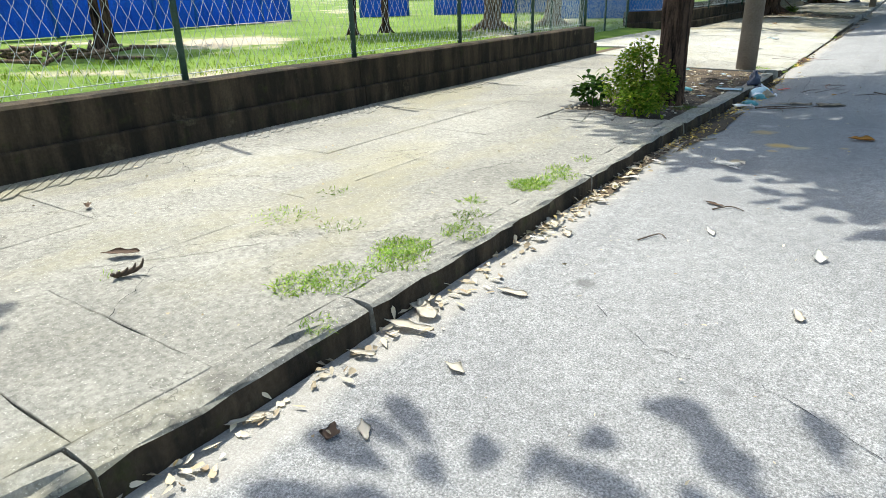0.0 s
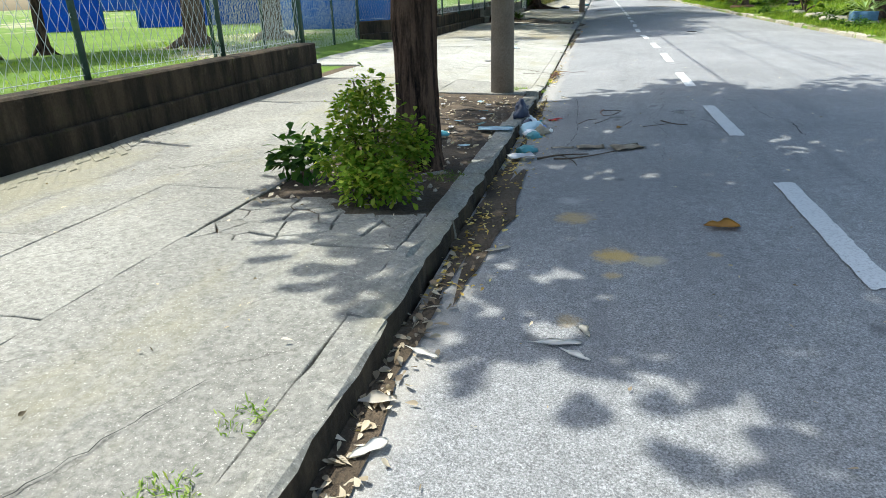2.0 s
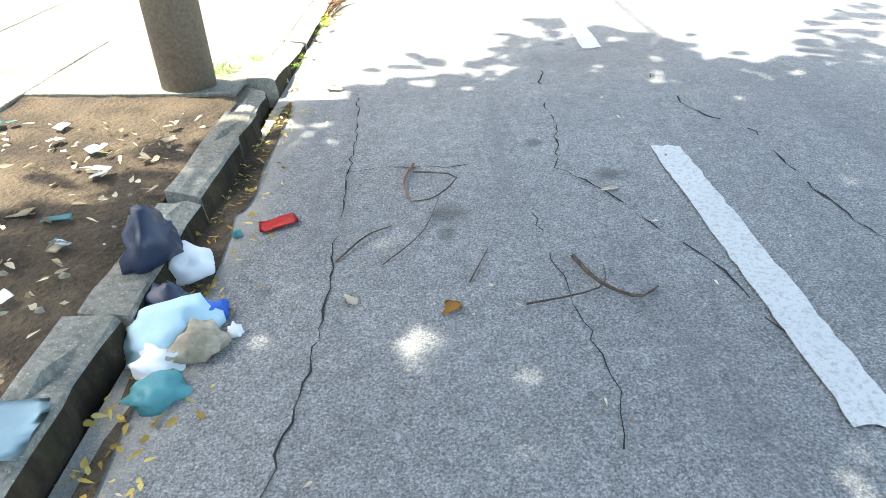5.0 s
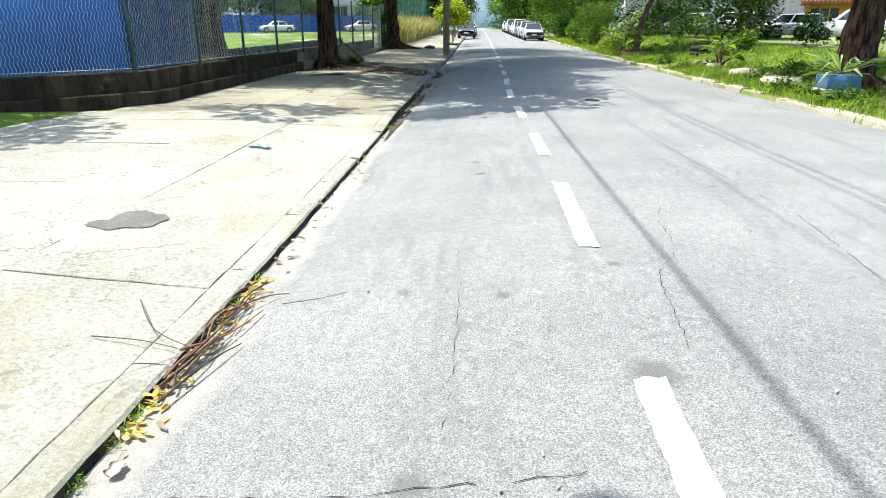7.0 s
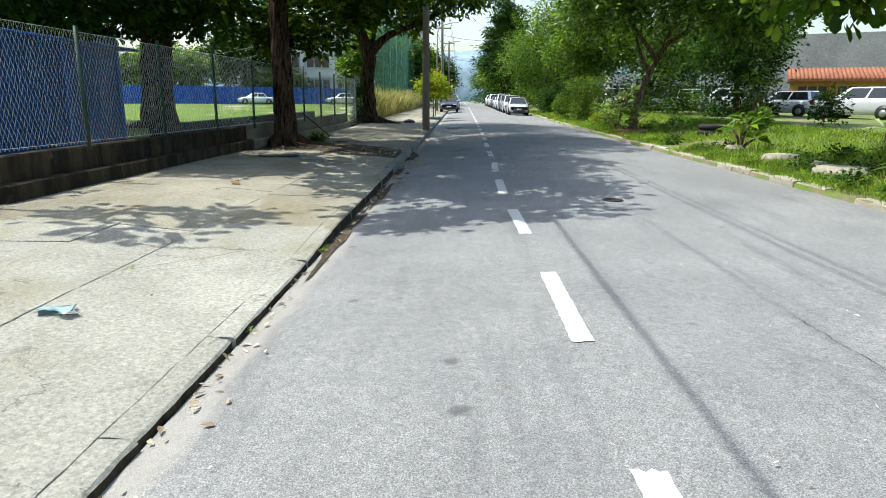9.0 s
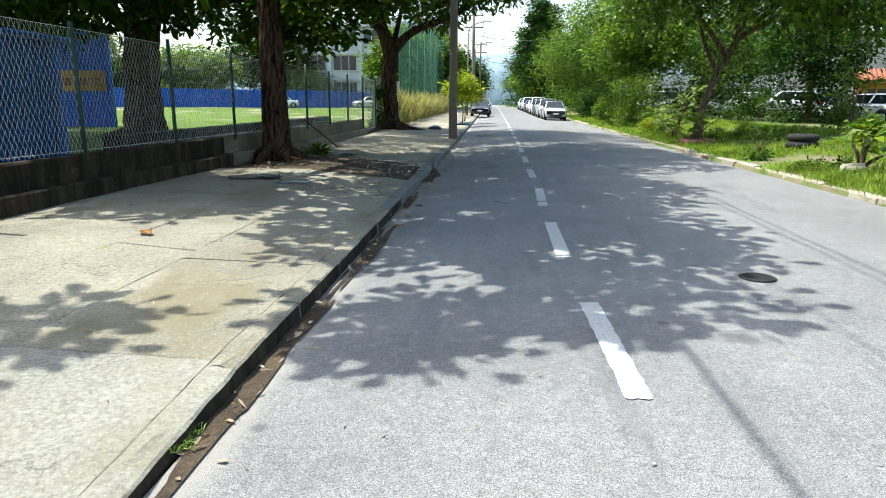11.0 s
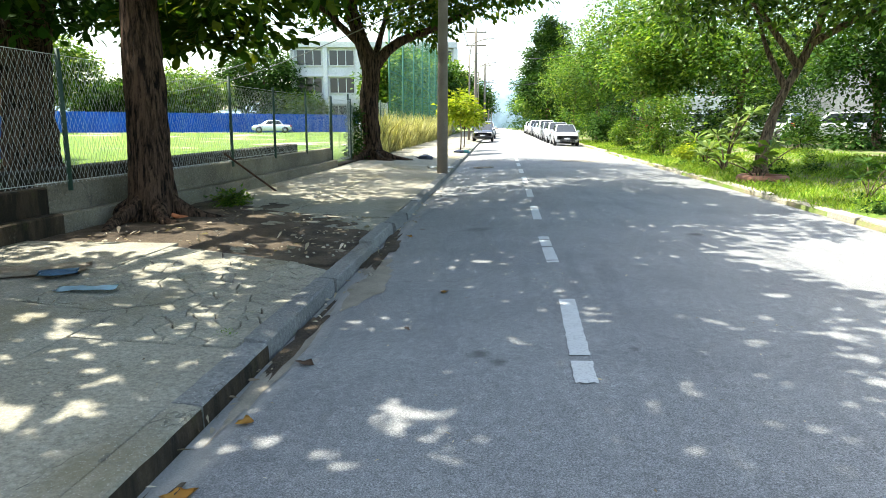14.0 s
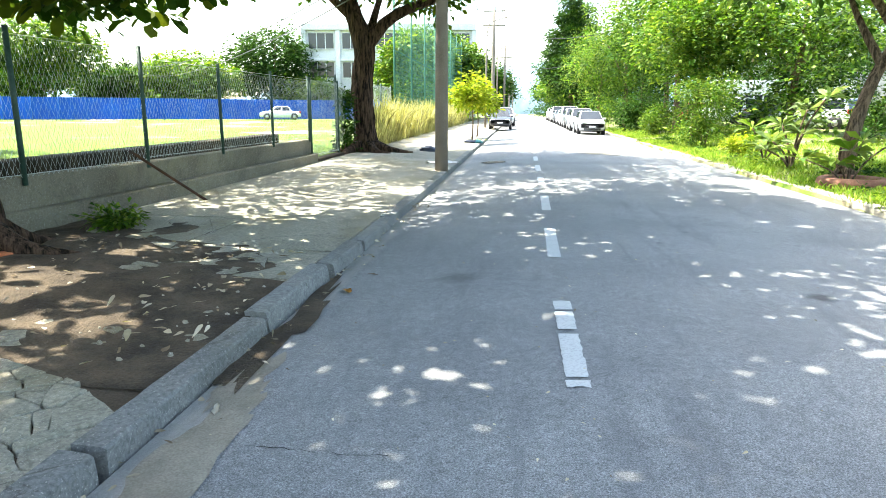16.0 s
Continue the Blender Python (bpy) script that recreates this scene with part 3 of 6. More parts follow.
def build_kerbs():
    left = thing("kerb", 0, 0, 0, "weathered concrete kerb of long stones along the pavement", "kerb", kind="structure")
    joints = [-14, -10, -6, -4, -2.2, -0.75, 0.5, 1.78, 3.0, 4.15, 5.45, 6.6, 7.8, 8.95, 9.75, 10.75, 11.35]
    y = 11.35
    rng = random.Random(5)
    while y < 27:
        y += rng.uniform(0.9, 1.3)
        joints.append(y)
    joints += [28.4, 30.32, 32.3, 33.95, 35.2, 37.0, 38.7, 40.5]
    while joints[-1] < 130:
        joints.append(joints[-1] + (1.6 if joints[-1] < 60 else 4.0))
    for k, (a, b) in enumerate(zip(joints, joints[1:])):
        loose = 8.9 < a < 11 or 28 < a < 36
        gap = (0.038 if a > 28 else 0.022) if loose else 0.006
        dx = rng.uniform(-0.035, 0.03) if loose else rng.uniform(-0.006, 0.006)
        lift = rng.uniform(-0.02, 0.02) if loose else 0
        if 10.7 < a < 11.3:
            lift, dx = -0.05, -0.04
        # before 27.4 the road side is coloured dark for its shade and stains
        kerb_stone(left, a + gap, b - gap, -0.185 + dx, dx, lambda yy: rise(yy) + 0.138 + lift - kerb_drop(yy) - dip(yy), M["slab_darker"] if a < 11 else M["slab"] if a < 21 else M["slab_mossy"] if a < 27 else M["kerb"], k, rng.uniform(-0.1, 0.1) if loose else 0,
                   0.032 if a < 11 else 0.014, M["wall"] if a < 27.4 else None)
    right = thing("kerb", 7.4, 0, 0, "pale low concrete kerb beside the grass verge", "kerb", kind="structure")
    y, k = -12.0, 500
    while y < 110:
        ln = rng.uniform(0.8, 1.15) if y < 60 else 4
        up = rng.uniform(-0.05, 0.01)
        ob = kerb_stone(right, y + 0.008, y + ln - 0.008, 7.62, 7.42 + rng.uniform(-0.04, 0.04), lambda yy: rise(yy) + 0.1 + up, M["kerb_right"], k)
        ob.matrix_parent_inverse = right.matrix_basis.inverted()
        y, k = y + ln, k + 1


# ---- pavement ----
T1_PIT = (-1.5, -0.19, 5.55, 10.6)


def cells_of(poly, rng, size):
    """Irregular cells, as old concrete breaks."""
    x0, x1 = min(p[0] for p in poly), max(p[0] for p in poly)
    y0, y1 = min(p[1] for p in poly), max(p[1] for p in poly)
    n = max(4, int((x1 - x0) * (y1 - y0) / size))
    seeds = [Vector((rng.uniform(x0, x1), rng.uniform(y0, y1))) for _ in range(n)]
    out = []
    for a in seeds:
        cell = [Vector(p) for p in poly]
        for b in seeds:
            if b is a or not cell:
                continue
            m, nrm = (a + b) / 2, b - a
            cut = []
            for i in range(len(cell)):
                p, q = cell[i], cell[(i + 1) % len(cell)]
                sp, sq = (p - m).dot(nrm), (q - m).dot(nrm)
                if sp <= 0:
                    cut.append(p)
                if (sp <= 0) != (sq <= 0):
                    cut.append(p.lerp(q, sp / (sp - sq)))
            cell = cut
        if len(cell) > 2 and abs(sum(p.x * q.y - q.x * p.y for p, q in zip(cell, cell[1:] + cell[:1]))) > 0.006:
            out.append([tuple(p) for p in cell])
    return out


def shrink(poly, d):
    c = sum((Vector(p) for p in poly), Vector((0, 0))) / len(poly)
    return [tuple(Vector(p) + (c - Vector(p)).normalized() * d) for p in poly]


def wall_foot(y):
    """Where the pavement meets the plinth of the boundary wall."""
    if y < 12.35:
        return -3.74
    if y < 20.6:
        return -5.95
    if y < 22.7:
        return -5.95 + (y - 20.6) / 2.1 * 1.63
    if y < 37:
        return -4.32 + 0.1 * smooth(26, 33, y) + 0.4 * smooth(33, 38, y)
    return -3.82


def build_pavement():
    pave = thing("pavement", 0, 0, 0, "sunlit concrete pavement of worn slabs with moss and cracks", "pavement", kind="structure")
    rng = random.Random(11)
    seed = 0

    def lay(poly, material=None, name="slab", z=0.0, **kw):
        nonlocal seed
        seed += 1
        material = material or (M["slab_darker"] if poly[0][1] < 11.5 else M["slab"] if poly[0][1] < 21.4 else M["slab_mossy"])
        part(name, slab_bm(poly, lambda x, y: top_z(x, y) + z, 0.11, seed, **kw), material, pave, flat=True)

    def row(x0, x1, cuts, g=0.0028):
        for a, b in zip(cuts, cuts[1:]):
            xa = x0 if x0 is not None else max(wall_foot(a), wall_foot(b)) - 0.02
            if x0 is None and 12.3 <= a < 22.5:
                xa = wall_foot((a + b) / 2)
            if b - a < 0.3:
                continue
            lay([(xa + g, a + g), (x1 - g, a + g), (x1 - g, b - g), (xa + g, b - g)], jitter=0.006, step=0.12)
    inner = [-14, -10, -6.5, -4, -1.6, 0.5, 2.55, 4.8, 7.2, 9.7, 12.25, 14.4, 16.6, 18.6, 20.6, 21.6, 22.7, 25.2, 27.8, 30.1, 31.5]
    row(None, -2.27, inner)
    row(-2.27, -1.46, [-14, -9, -5, -2.4, -0.62, 1.5, 3.9, 5.9, 8.1, 10.4, 12.3, 15.2, 18.2, 21.5, 24.5, 27.0, 28.9])
    row(-1.46, -0.19, [-14, -8, -4.5, -2.1, -0.72, -0.2, 2.0, 4.9])
    row(-1.46, -0.19, [11.08, 12.6, 14.6, 16.9, 19.4, 22.0, 24.2, 26.4, 28.3])
    # beyond the second tree
    far = [36.1, 38.4, 41.0, 43.6, 46.2, 49.0, 53, 57, 62, 68, 75, 83, 92, 105, 120]
    row(None, -1.9, far)
    row(-1.9, -0.19, [34.6, 36.9, 39.5, 42.1, 44.9, 48, 52, 56, 61, 67, 74, 82, 91, 104, 120])
    # broken places round the tree pits
    for poly, size in (([(-1.46, 4.91), (-0.2, 4.91), (-0.2, 5.55), (-0.7, 5.45), (-1.0, 5.8), (-1.46, 5.7)], 0.04),
                       ([(-2.26, 28.95), (-1.46, 28.9), (-1.45, 28.32), (-0.2, 28.32), (-0.2, 30.7), (-0.62, 31.0), (-1.46, 31.3), (-2.26, 31.3)], 0.034),
                       ([(-3.4, 34.9), (-1.92, 34.2), (-1.92, 36.05), (-3.4, 36.05)], 0.3),
                       ([(-1.9, 33.5), (-0.25, 33.35), (-0.2, 34.58), (-1.9, 34.58)], 0.12)):
        for p in cells_of(poly, rng, size):
            near = p[0][1] < 10
            lay(shrink(p, 0.005 if near else 0.006), name="fragment", z=rng.uniform(-0.012, 0.004) if near else rng.uniform(-0.006, 0.005), jitter=0.008, step=0.07, bevel=0.006)
    # slanting ribs cast in the strip at the foot of the wall
    for k in range(96):
        ry = -1.4 + 0.098 * k
        ln = rng.uniform(0.28, 0.62)
        c, r = (-3.72, ry), rng.uniform(0.036, 0.043)
        far_end = (c[0] + ln * 0.74, c[1] - ln * 0.67)
        lay([(c[0], c[1] - r), (far_end[0], far_end[1] - r), (far_end[0], far_end[1] + r), (c[0], c[1] + r)], name="rib", z=0.007, jitter=0.003, step=0.3, bevel=0.004)
    # loose pieces of slab on the bare soil
    for k in range(34):
        cx, cy = (rng.uniform(-3.3, -0.35), rng.uniform(31.4, 33.6)) if k > 12 else (rng.uniform(-1.4, -0.4), rng.uniform(5.5, 7.2))
        r = rng.uniform(0.05, 0.17)
        poly = [(cx + r * math.cos(a) * rng.uniform(.6, 1), cy + r * math.sin(a) * rng.uniform(.6, 1)) for a in (0.2, 1.4, 2.7, 3.9, 5.2)]
        lay(poly, name="fragment", z=-0.03 + rng.uniform(0, 0.02), jitter=0.008, step=0.08, bevel=0.006)


def soil_patch(name, x0, x1, y0, y1, label, seed, high=0.05):
    n, m = 26, 40
    verts, faces = [], []
    for j in range(m + 1):
        for i in range(n + 1):
            x, y = x0 + (x1 - x0) * i / n, y0 + (y1 - y0) * j / m
            edge = min(i, n - i) / n * min(j, m - j) / m * 8
            z = rise(y) + 0.112 - pave_fall(x, y) + high * min(1, edge) * (0.6 + noise.noise(Vector((x * 2.2, y * 2.2, seed)))) + 0.018 * noise.noise(Vector((x * 9, y * 9, seed)))
            verts.append((x, y, z))
    w = n + 1
    for j in range(m):
        for i in range(n):
            faces.append((j * w + i, j * w + i + 1, (j + 1) * w + i + 1, (j + 1) * w + i))
    return tagged(raw(name, verts, faces, M["soil"], soft=True), label, "soil", kind="structure")


# ---- boundary wall and fence ----
def wall_run(parent, a, b, z0, top, thick, name="wall_panel", steps=None, mat="wall"):
    """A stretch of wall from a to b (plan), its street face on the line a-b."""
    a, b = Vector(a), Vector(b)
    d = (b - a).normalized()
    back = Vector((-d.y, d.x)) * thick
    n = steps or max(2, int((b - a).length / 0.45))
    bm = bmesh.new()
    rings = []
    for k in range(n + 1):
        p = a.lerp(b, k / n)
        r = rise(p.y)
        j = [0.008 * noise.noise(Vector((p.x * 3 + q, p.y * 3, q * 2.0))) for q in range(6)]
        ring = [(p.x, p.y, z0 + r), (p.x + j[0], p.y, (z0 + top) / 2 + r), (p.x + j[1], p.y, top - 0.02 + r + j[2]), (p.x + back.x * 0.1, p.y + back.y * 0.1, top + r + j[3]),
                (p.x + back.x * 0.9, p.y + back.y * 0.9, top + r + j[4]), (p.x + back.x, p.y + back.y, top - 0.02 + r), (p.x + back.x, p.y + back.y, z0 + r)]
        rings.append([bm.verts.new(v) for v in ring])
    for p, q in zip(rings, rings[1:]):
        for i in range(6):
            bm.faces.new((p[i], q[i], q[i + 1], p[i + 1]))
    bm.faces.new(rings[0])
    bm.faces.new(rings[-1][::-1])
    bmesh.ops.recalc_face_normals(bm, faces=bm.faces[:])
    return part(name, bm, M[mat], parent, flat=True)


def link_mesh(parent, a, b, z0, z1, pitch=0.055, half=0.125, r=0.003, wavy=False):
    """Woven wire: upright zigzag strands that hook into each other, or crimped strands side by side."""
    swing = (0.3, 0.3) if wavy else (0.46, -0.46)
    a, b = Vector(a), Vector(b)
    ln = (b - a).length
    d = (b - a) / ln
    nx = Vector((-d.y, d.x))
    count, rows = int(ln / pitch), int((z1 - z0) / half)
    rng = np.random.default_rng(int(abs(a.y) * 10))
    zz = z0 + np.arange(rows + 1) * half
    tri_off = [(math.cos(t), math.sin(t)) for t in (0.5, 2.6, 4.7)]
    V, F = [], []
    for k in range(count):
        s0 = (k + 0.5) * pitch
        sway = 0.01 * math.sin(k * 0.35) + rng.uniform(-0.004, 0.004)
        s = s0 + (np.arange(rows + 1) % 2 * 2 - 1) * pitch * swing[k % 2]
        w = sway * np.sin(np.linspace(0, math.pi, rows + 1)) + ((np.arange(rows + 1) + k) % 2 - 0.5) * 0.005
        px, py = a.x + d.x * s + nx.x * w, a.y + d.y * s + nx.y * w
        base = len(V) * 3 * (rows + 1)
        ring = np.stack([np.stack([px + d.x * c * r + nx.x * q * r, py + d.y * c * r + nx.y * q * r, zz + np_rise(py) + 0 * c], 1) for c, q in tri_off], 1)
        V.append(ring.reshape(-1, 3))
        i = np.arange(rows)[:, None] * 3 + base
        for e in range(3):
            g = (e + 1) % 3
            F.append(np.concatenate([i + [e, g, g + 3], i + [e, g + 3, e + 3]]))
    ob = mesh_object("wire_mesh", tris_mesh("wire_mesh", np.concatenate(V), np.concatenate(F)), M["wire"], parent, "galvanised woven wire mesh")
    ob["kind"] = "stuff"


def fence_run(label, a, b, z0, height, gap=2.45, wire=0.003, wavy=True, first=0, pitch=0.0):
    fence = thing("wire_fence", 0, 0, 0, label, "fence", "wire fences")
    a3, b3 = Vector(a), Vector(b)
    ln = (b3 - a3).length
    n = max(1, round(ln / gap))
    for k in range(first, n + 1):
        p = a3.lerp(b3, k / n)
        z = z0 + rise(p.y)
        tilt = 0.012 * noise.noise(Vector((p.y, 0, 4)))
        bm = tube_bm([(p.x, p.y, z - 0.08), (p.x + tilt, p.y, z + height * 0.5), (p.x + tilt * 2, p.y + tilt, z + height + 0.05)], [0.033, 0.033, 0.033], 10)
        part("post", bm, M["post"], fence)
    for h in (0.03, 0.98):
        pts = [a3.lerp(b3, k / (n * 2)) for k in range(n * 2 + 1)]
        part("tension_wire", tube_bm([(p.x, p.y, z0 + rise(p.y) + height * h) for p in pts], [0.004] * len(pts), 5), M["wire"], fence)
    link_mesh(fence, a, b, z0 + 0.02, z0 + height, pitch or (0.056 if wavy else 0.062), 0.085 if wavy or pitch else 0.115, wire, wavy)
    return fence


def build_boundary():
    wall = thing("boundary_wall", -3.9, 0, 0, "low dark-stained concrete boundary wall with a stepped plinth", "wall", kind="structure")
    wall.matrix_basis = Matrix.Identity(4)
    for a, b in ((-12, -6), (-6, -0.2), (-0.2, 4.75), (4.75, 9.65), (9.65, 12.3)):
        wall_run(wall, (-3.81, a + .006), (-3.81, b - .006), 0.0, 0.70, 0.32)
        wall_run(wall, (-3.74, a + .006), (-3.74, b - .006), 0.0, 0.37, 0.09, "plinth")
    far = thing("boundary_wall", 0, 0, 0, "low mossy concrete boundary wall with a stepped plinth", "wall", kind="structure")
    run = [(-5.95, 20.6), (-4.32, 22.7), (-4.3, 27.6), (-4.22, 32.2), (-3.92, 36.5), (-3.8, 45.3)]
    for k, (a, b) in enumerate(zip(run, run[1:])):
        d = (Vector(b) - Vector(a)).normalized()
        back = Vector((-d.y, d.x)) * 0.2
        # dark tone paints the shaded stretch, the paler mossy copy the sunlit one
        mat = "wall" if k < 3 else "wall_pale"
        wall_run(far, a, b, 0.0, 0.37, 0.195, "plinth", None, mat)
        wall_run(far, (a[0] + back.x, a[1] + back.y), (b[0] + back.x, b[1] + back.y), 0.0, 0.72 + 0.05 * (k == 3) + 0.04 * (k == 4), 0.2, "wall_panel", None, mat)
    wall_run(far, (-3.8, 45.32), (-3.8, 48.0), 0.0, 0.22, 0.3)
    wall_run(far, (-4.0, 51.0), (-4.2, 95), 0.0, 0.75, 0.2)
    fence_run("green steel fence with woven wire above a low wall", (-4.03, -7.38), (-4.03, 12.27), 0.7, 1.75, wavy=False)
    fence_run("green steel fence return beside a gateway", (-4.1, 12.25), (-5.95, 12.7), 0.14, 2.3, 1.9)
    fence_run("wire mesh gate panels across a driveway", (-5.98, 12.75), (-6.02, 20.45), 0.16, 2.3, 1.9)
    fence_run("green steel fence with woven wire on a splayed wall", (-6.1, 20.75), (-4.6, 22.4), 0.72, 1.85, 2.4, wire=0.003)
    fence_run("green steel fence with woven wire above a mossy wall", (-4.6, 22.4), (-4.1, 37.5), 0.74, 1.75, 2.5, wire=0.002, wavy=False, first=1, pitch=0.043)
    fence_run("dark green steel fence with woven wire by the field", (-4.1, 37.5), (-4.0, 45.2), 0.78, 1.62, 2.55, wire=0.002, wavy=False, first=1, pitch=0.043)
    fence_run("dark green steel gate of wire mesh by the field", (-4.0, 45.35), (-3.95, 47.9), 0.25, 2.15, 2.5)
    fence_run("dark green wire fence behind a tree", (-4.1, 48.2), (-4.3, 58), 0.4, 2.2)
    # inner planter wall, blue hoardings
    inner = thing("planter_wall", 0, 0, 0, "dark low planter wall inside the fence", "wall", kind="structure")
    wall_run(inner, (-6.3, 31.6), (-6.3, 48.8), 0.1, 0.76, 0.5)


# ---- trees ----
def tree(x, y, label, path, radii, limbs, blobs, clusters, per, leaf, crown_mat, bark, seed, roots=0, spread=0.4, hollow=0.4, droop=0.3, z=None, group="", name="tree"):
    gz = rise(y) + 0.1 if z is None else z
    t = thing(name, x, y, gz, label, "tree", group)
    pts = spline(path, 26)
    rr = [float(np.interp(k / 25 * (len(radii) - 1), range(len(radii)), radii)) for k in range(26)]
    for k in range(5):
        rr[k] *= 1 + 0.35 * (1 - k / 5) ** 2
    near = y < 60 and radii[0] > 0.16 and x > -11
    part("trunk", trunk_bm(path, radii, seed) if near else tube_bm(pts, rr, 18, 0.16, True, seed), bark, t)
    for k, (p, r) in enumerate(limbs):
        sp = spline(p, 12)
        part("limb", tube_bm(sp, [r * (1 - 0.75 * j / 11) for j in range(12)], 9, 0.14, True, seed + k + 1), bark, t)
    rng = random.Random(seed)
    for k in range(roots):
        a = 2 * math.pi * k / roots + rng.uniform(-.3, .3)
        ln = radii[0] * rng.uniform(2.2, 3.4)
        p = [(math.cos(a) * radii[0] * 0.7, math.sin(a) * radii[0] * 0.7, 0.28), (math.cos(a) * ln * 0.62, math.sin(a) * ln * 0.62, 0.07), (math.cos(a + .2) * ln, math.sin(a + .2) * ln, -0.03)]
        part("root", tube_bm(spline(p, 8), [radii[0] * 0.36 * (1 - 0.08 * j) for j in range(8)], 8, 0.2, True, seed + 50 + k), bark, t)
    if clusters:
        part_crown = mesh_object("crown", crown_mesh("crown", blobs, clusters, per, leaf[0], leaf[1], seed, spread, hollow, droop, leaf[1] >= 0.16 and leaf[0] <= 0.3 and y < 45), crown_mat, t, "crown of many separate leaves")
        part_crown["kind"] = "stuff"
    return t


def trunk_bm(points, radii, seed, sides=44, rings=70):
    """A trunk with long ridges, hollows and flakes of bark."""
    pts = spline(points, rings)
    bm = bmesh.new()
    loops = []
    for k, p in enumerate(pts):
        u = k / (rings - 1)
        r0 = float(np.interp(u * (len(radii) - 1), range(len(radii)), radii)) * (1 + 0.35 * max(0.0, 1 - u * 5.5) ** 2)
        ring = []
        for j in range(sides):
            a = 2 * math.pi * j / sides
            c, sn = math.cos(a), math.sin(a)
            r = r0 * (1 + 0.13 * noise.noise(Vector((c * 1.2 + seed, sn * 1.2, p.z * 0.8))))
            ridge = noise.noise(Vector((c * 4.5, sn * 4.5 + seed, p.z * 1.1)))
            flake = noise.noise(Vector((c * 9, sn * 9 + seed, p.z * 3.2)))
            r += r0 * (0.26 * (abs(ridge) - 0.22) + 0.12 * flake)
            ring.append(bm.verts.new((p.x + c * r, p.y + sn * r, p.z)))
        loops.append(ring)
    for a, b in zip(loops, loops[1:]):
        for j in range(sides):
            bm.faces.new((a[j], a[(j + 1) % sides], b[(j + 1) % sides], b[j]))
    bm.faces.new(loops[-1])
    return bm


def build_left_trees():
    big = (0.26, 0.165)
    tree(-0.6, -7.2, "almond tree with rough bark behind the start of the walk", [(0, 0, -0.1), (0, 0, 1.5), (-.1, .3, 3.4), (-.2, .8, 5)], [0.24, 0.2, 0.18, 0.12], [],
         [(-0.9, 2.6, 6.0, 3.2, 3.3, 1.5), (-0.6, 5.6, 5.3, 2.0, 2.3, 0.8), (-2.6, 6.2, 5.0, 0.6, 0.8, 0.4)], 330, 12, big, M["almond"], M["bark"], 3, 4)
    # the street tree with a sapling at its foot
    tree(-0.56, 6.78, "street tree with dark flaking reddish bark in a soil pit", [(0, 0, -0.1), (-.01, 0.02, 0.5), (-.02, .05, 1.2), (-.01, .1, 2.4), (.05, .2, 3.6), (0, .4, 5.2)],
         [0.165, 0.16, 0.16, 0.15, 0.14, 0.1],
         [([(0, .2, 3.4), (.8, 1.0, 4.6), (1.6, 1.8, 5.4)], 0.09), ([(0, .2, 3.2), (-.7, -.3, 4.6), (-1.2, -.4, 5.6)], 0.08), ([(0, .3, 3.7), (0.2, 2.0, 5.0), (.2, 4.0, 5.6)], 0.08)],
         [(0.1, 1.6, 5.9, 3.0, 3.9, 1.5), (1.4, -0.4, 5.4, 2.0, 2.3, 1.0), (0.0, 3.7, 5.3, 1.9, 2.1, 1.0), (2.7, 3.4, 5.4, 1.9, 2.6, 0.9), (-1.9, 0.4, 5.3, 1.3, 1.8, 0.7), (-0.7, -1.3, 5.4, 1.5, 1.4, 0.7), (-2.2, -1.0, 5.0, 0.6, 0.6, 0.3)], 470, 26, big, M["almond"], M["bark"], 21, 0, 0.44)
    # the tree against the boundary wall
    tree(-3.7, 33.55, "large almond tree with reddish bark beside the boundary wall", [(0, 0, -0.1), (0, 0, .8), (-.05, .1, 2.0), (-.14, .3, 4.2), (-.2, .5, 6.4)], [0.37, 0.29, 0.27, 0.25, 0.17],
         [([(-.2, .2, 4.0), (1.5, -2.0, 5.2), (2.8, -5, 5.8)], 0.13), ([(-.2, .2, 4.4), (-1.0, -3.0, 5.2), (-1.2, -7, 5.2)], 0.13), ([(-.3, .3, 4.6), (1.5, 2.5, 5.8), (2.5, 4, 6)], 0.11)],
         [(2.1, -2.6, 6.2, 2.9, 5.3, 1.8), (5.2, 5.0, 6.6, 2.4, 4.8, 1.1), (-2.0, -5.2, 5.0, 1.4, 2.4, 0.9), (-2.4, 1.0, 4.6, 1.4, 2.2, 0.8), (3.0, 3.2, 6.2, 3.0, 4.4, 1.5), (0.9, -7.2, 5.6, 1.0, 1.3, 0.6), (3.3, -7.7, 5.8, 1.5, 1.6, 0.7), (1.9, -10.0, 5.8, 0.9, 0.8, 0.4), (-1.0, -10.9, 5.5, 1.3, 0.9, 0.35), (3.4, -9.7, 5.9, 0.8, 0.7, 0.4), (-1.6, -4.6, 5.6, 1.4, 2.2, 0.8), (-0.9, 2.6, 3.6, 0.9, 1.4, 0.4), (0.9, 1.0, 3.7, 1.4, 1.5, 0.35), (0.1, 3.0, 3.2, 1.9, 1.2, 0.32), (2.0, 2.4, 4.3, 1.0, 1.4, 0.4)],
         1270, 26, big, M["almond"], M["bark"], 33, 7, 0.44)
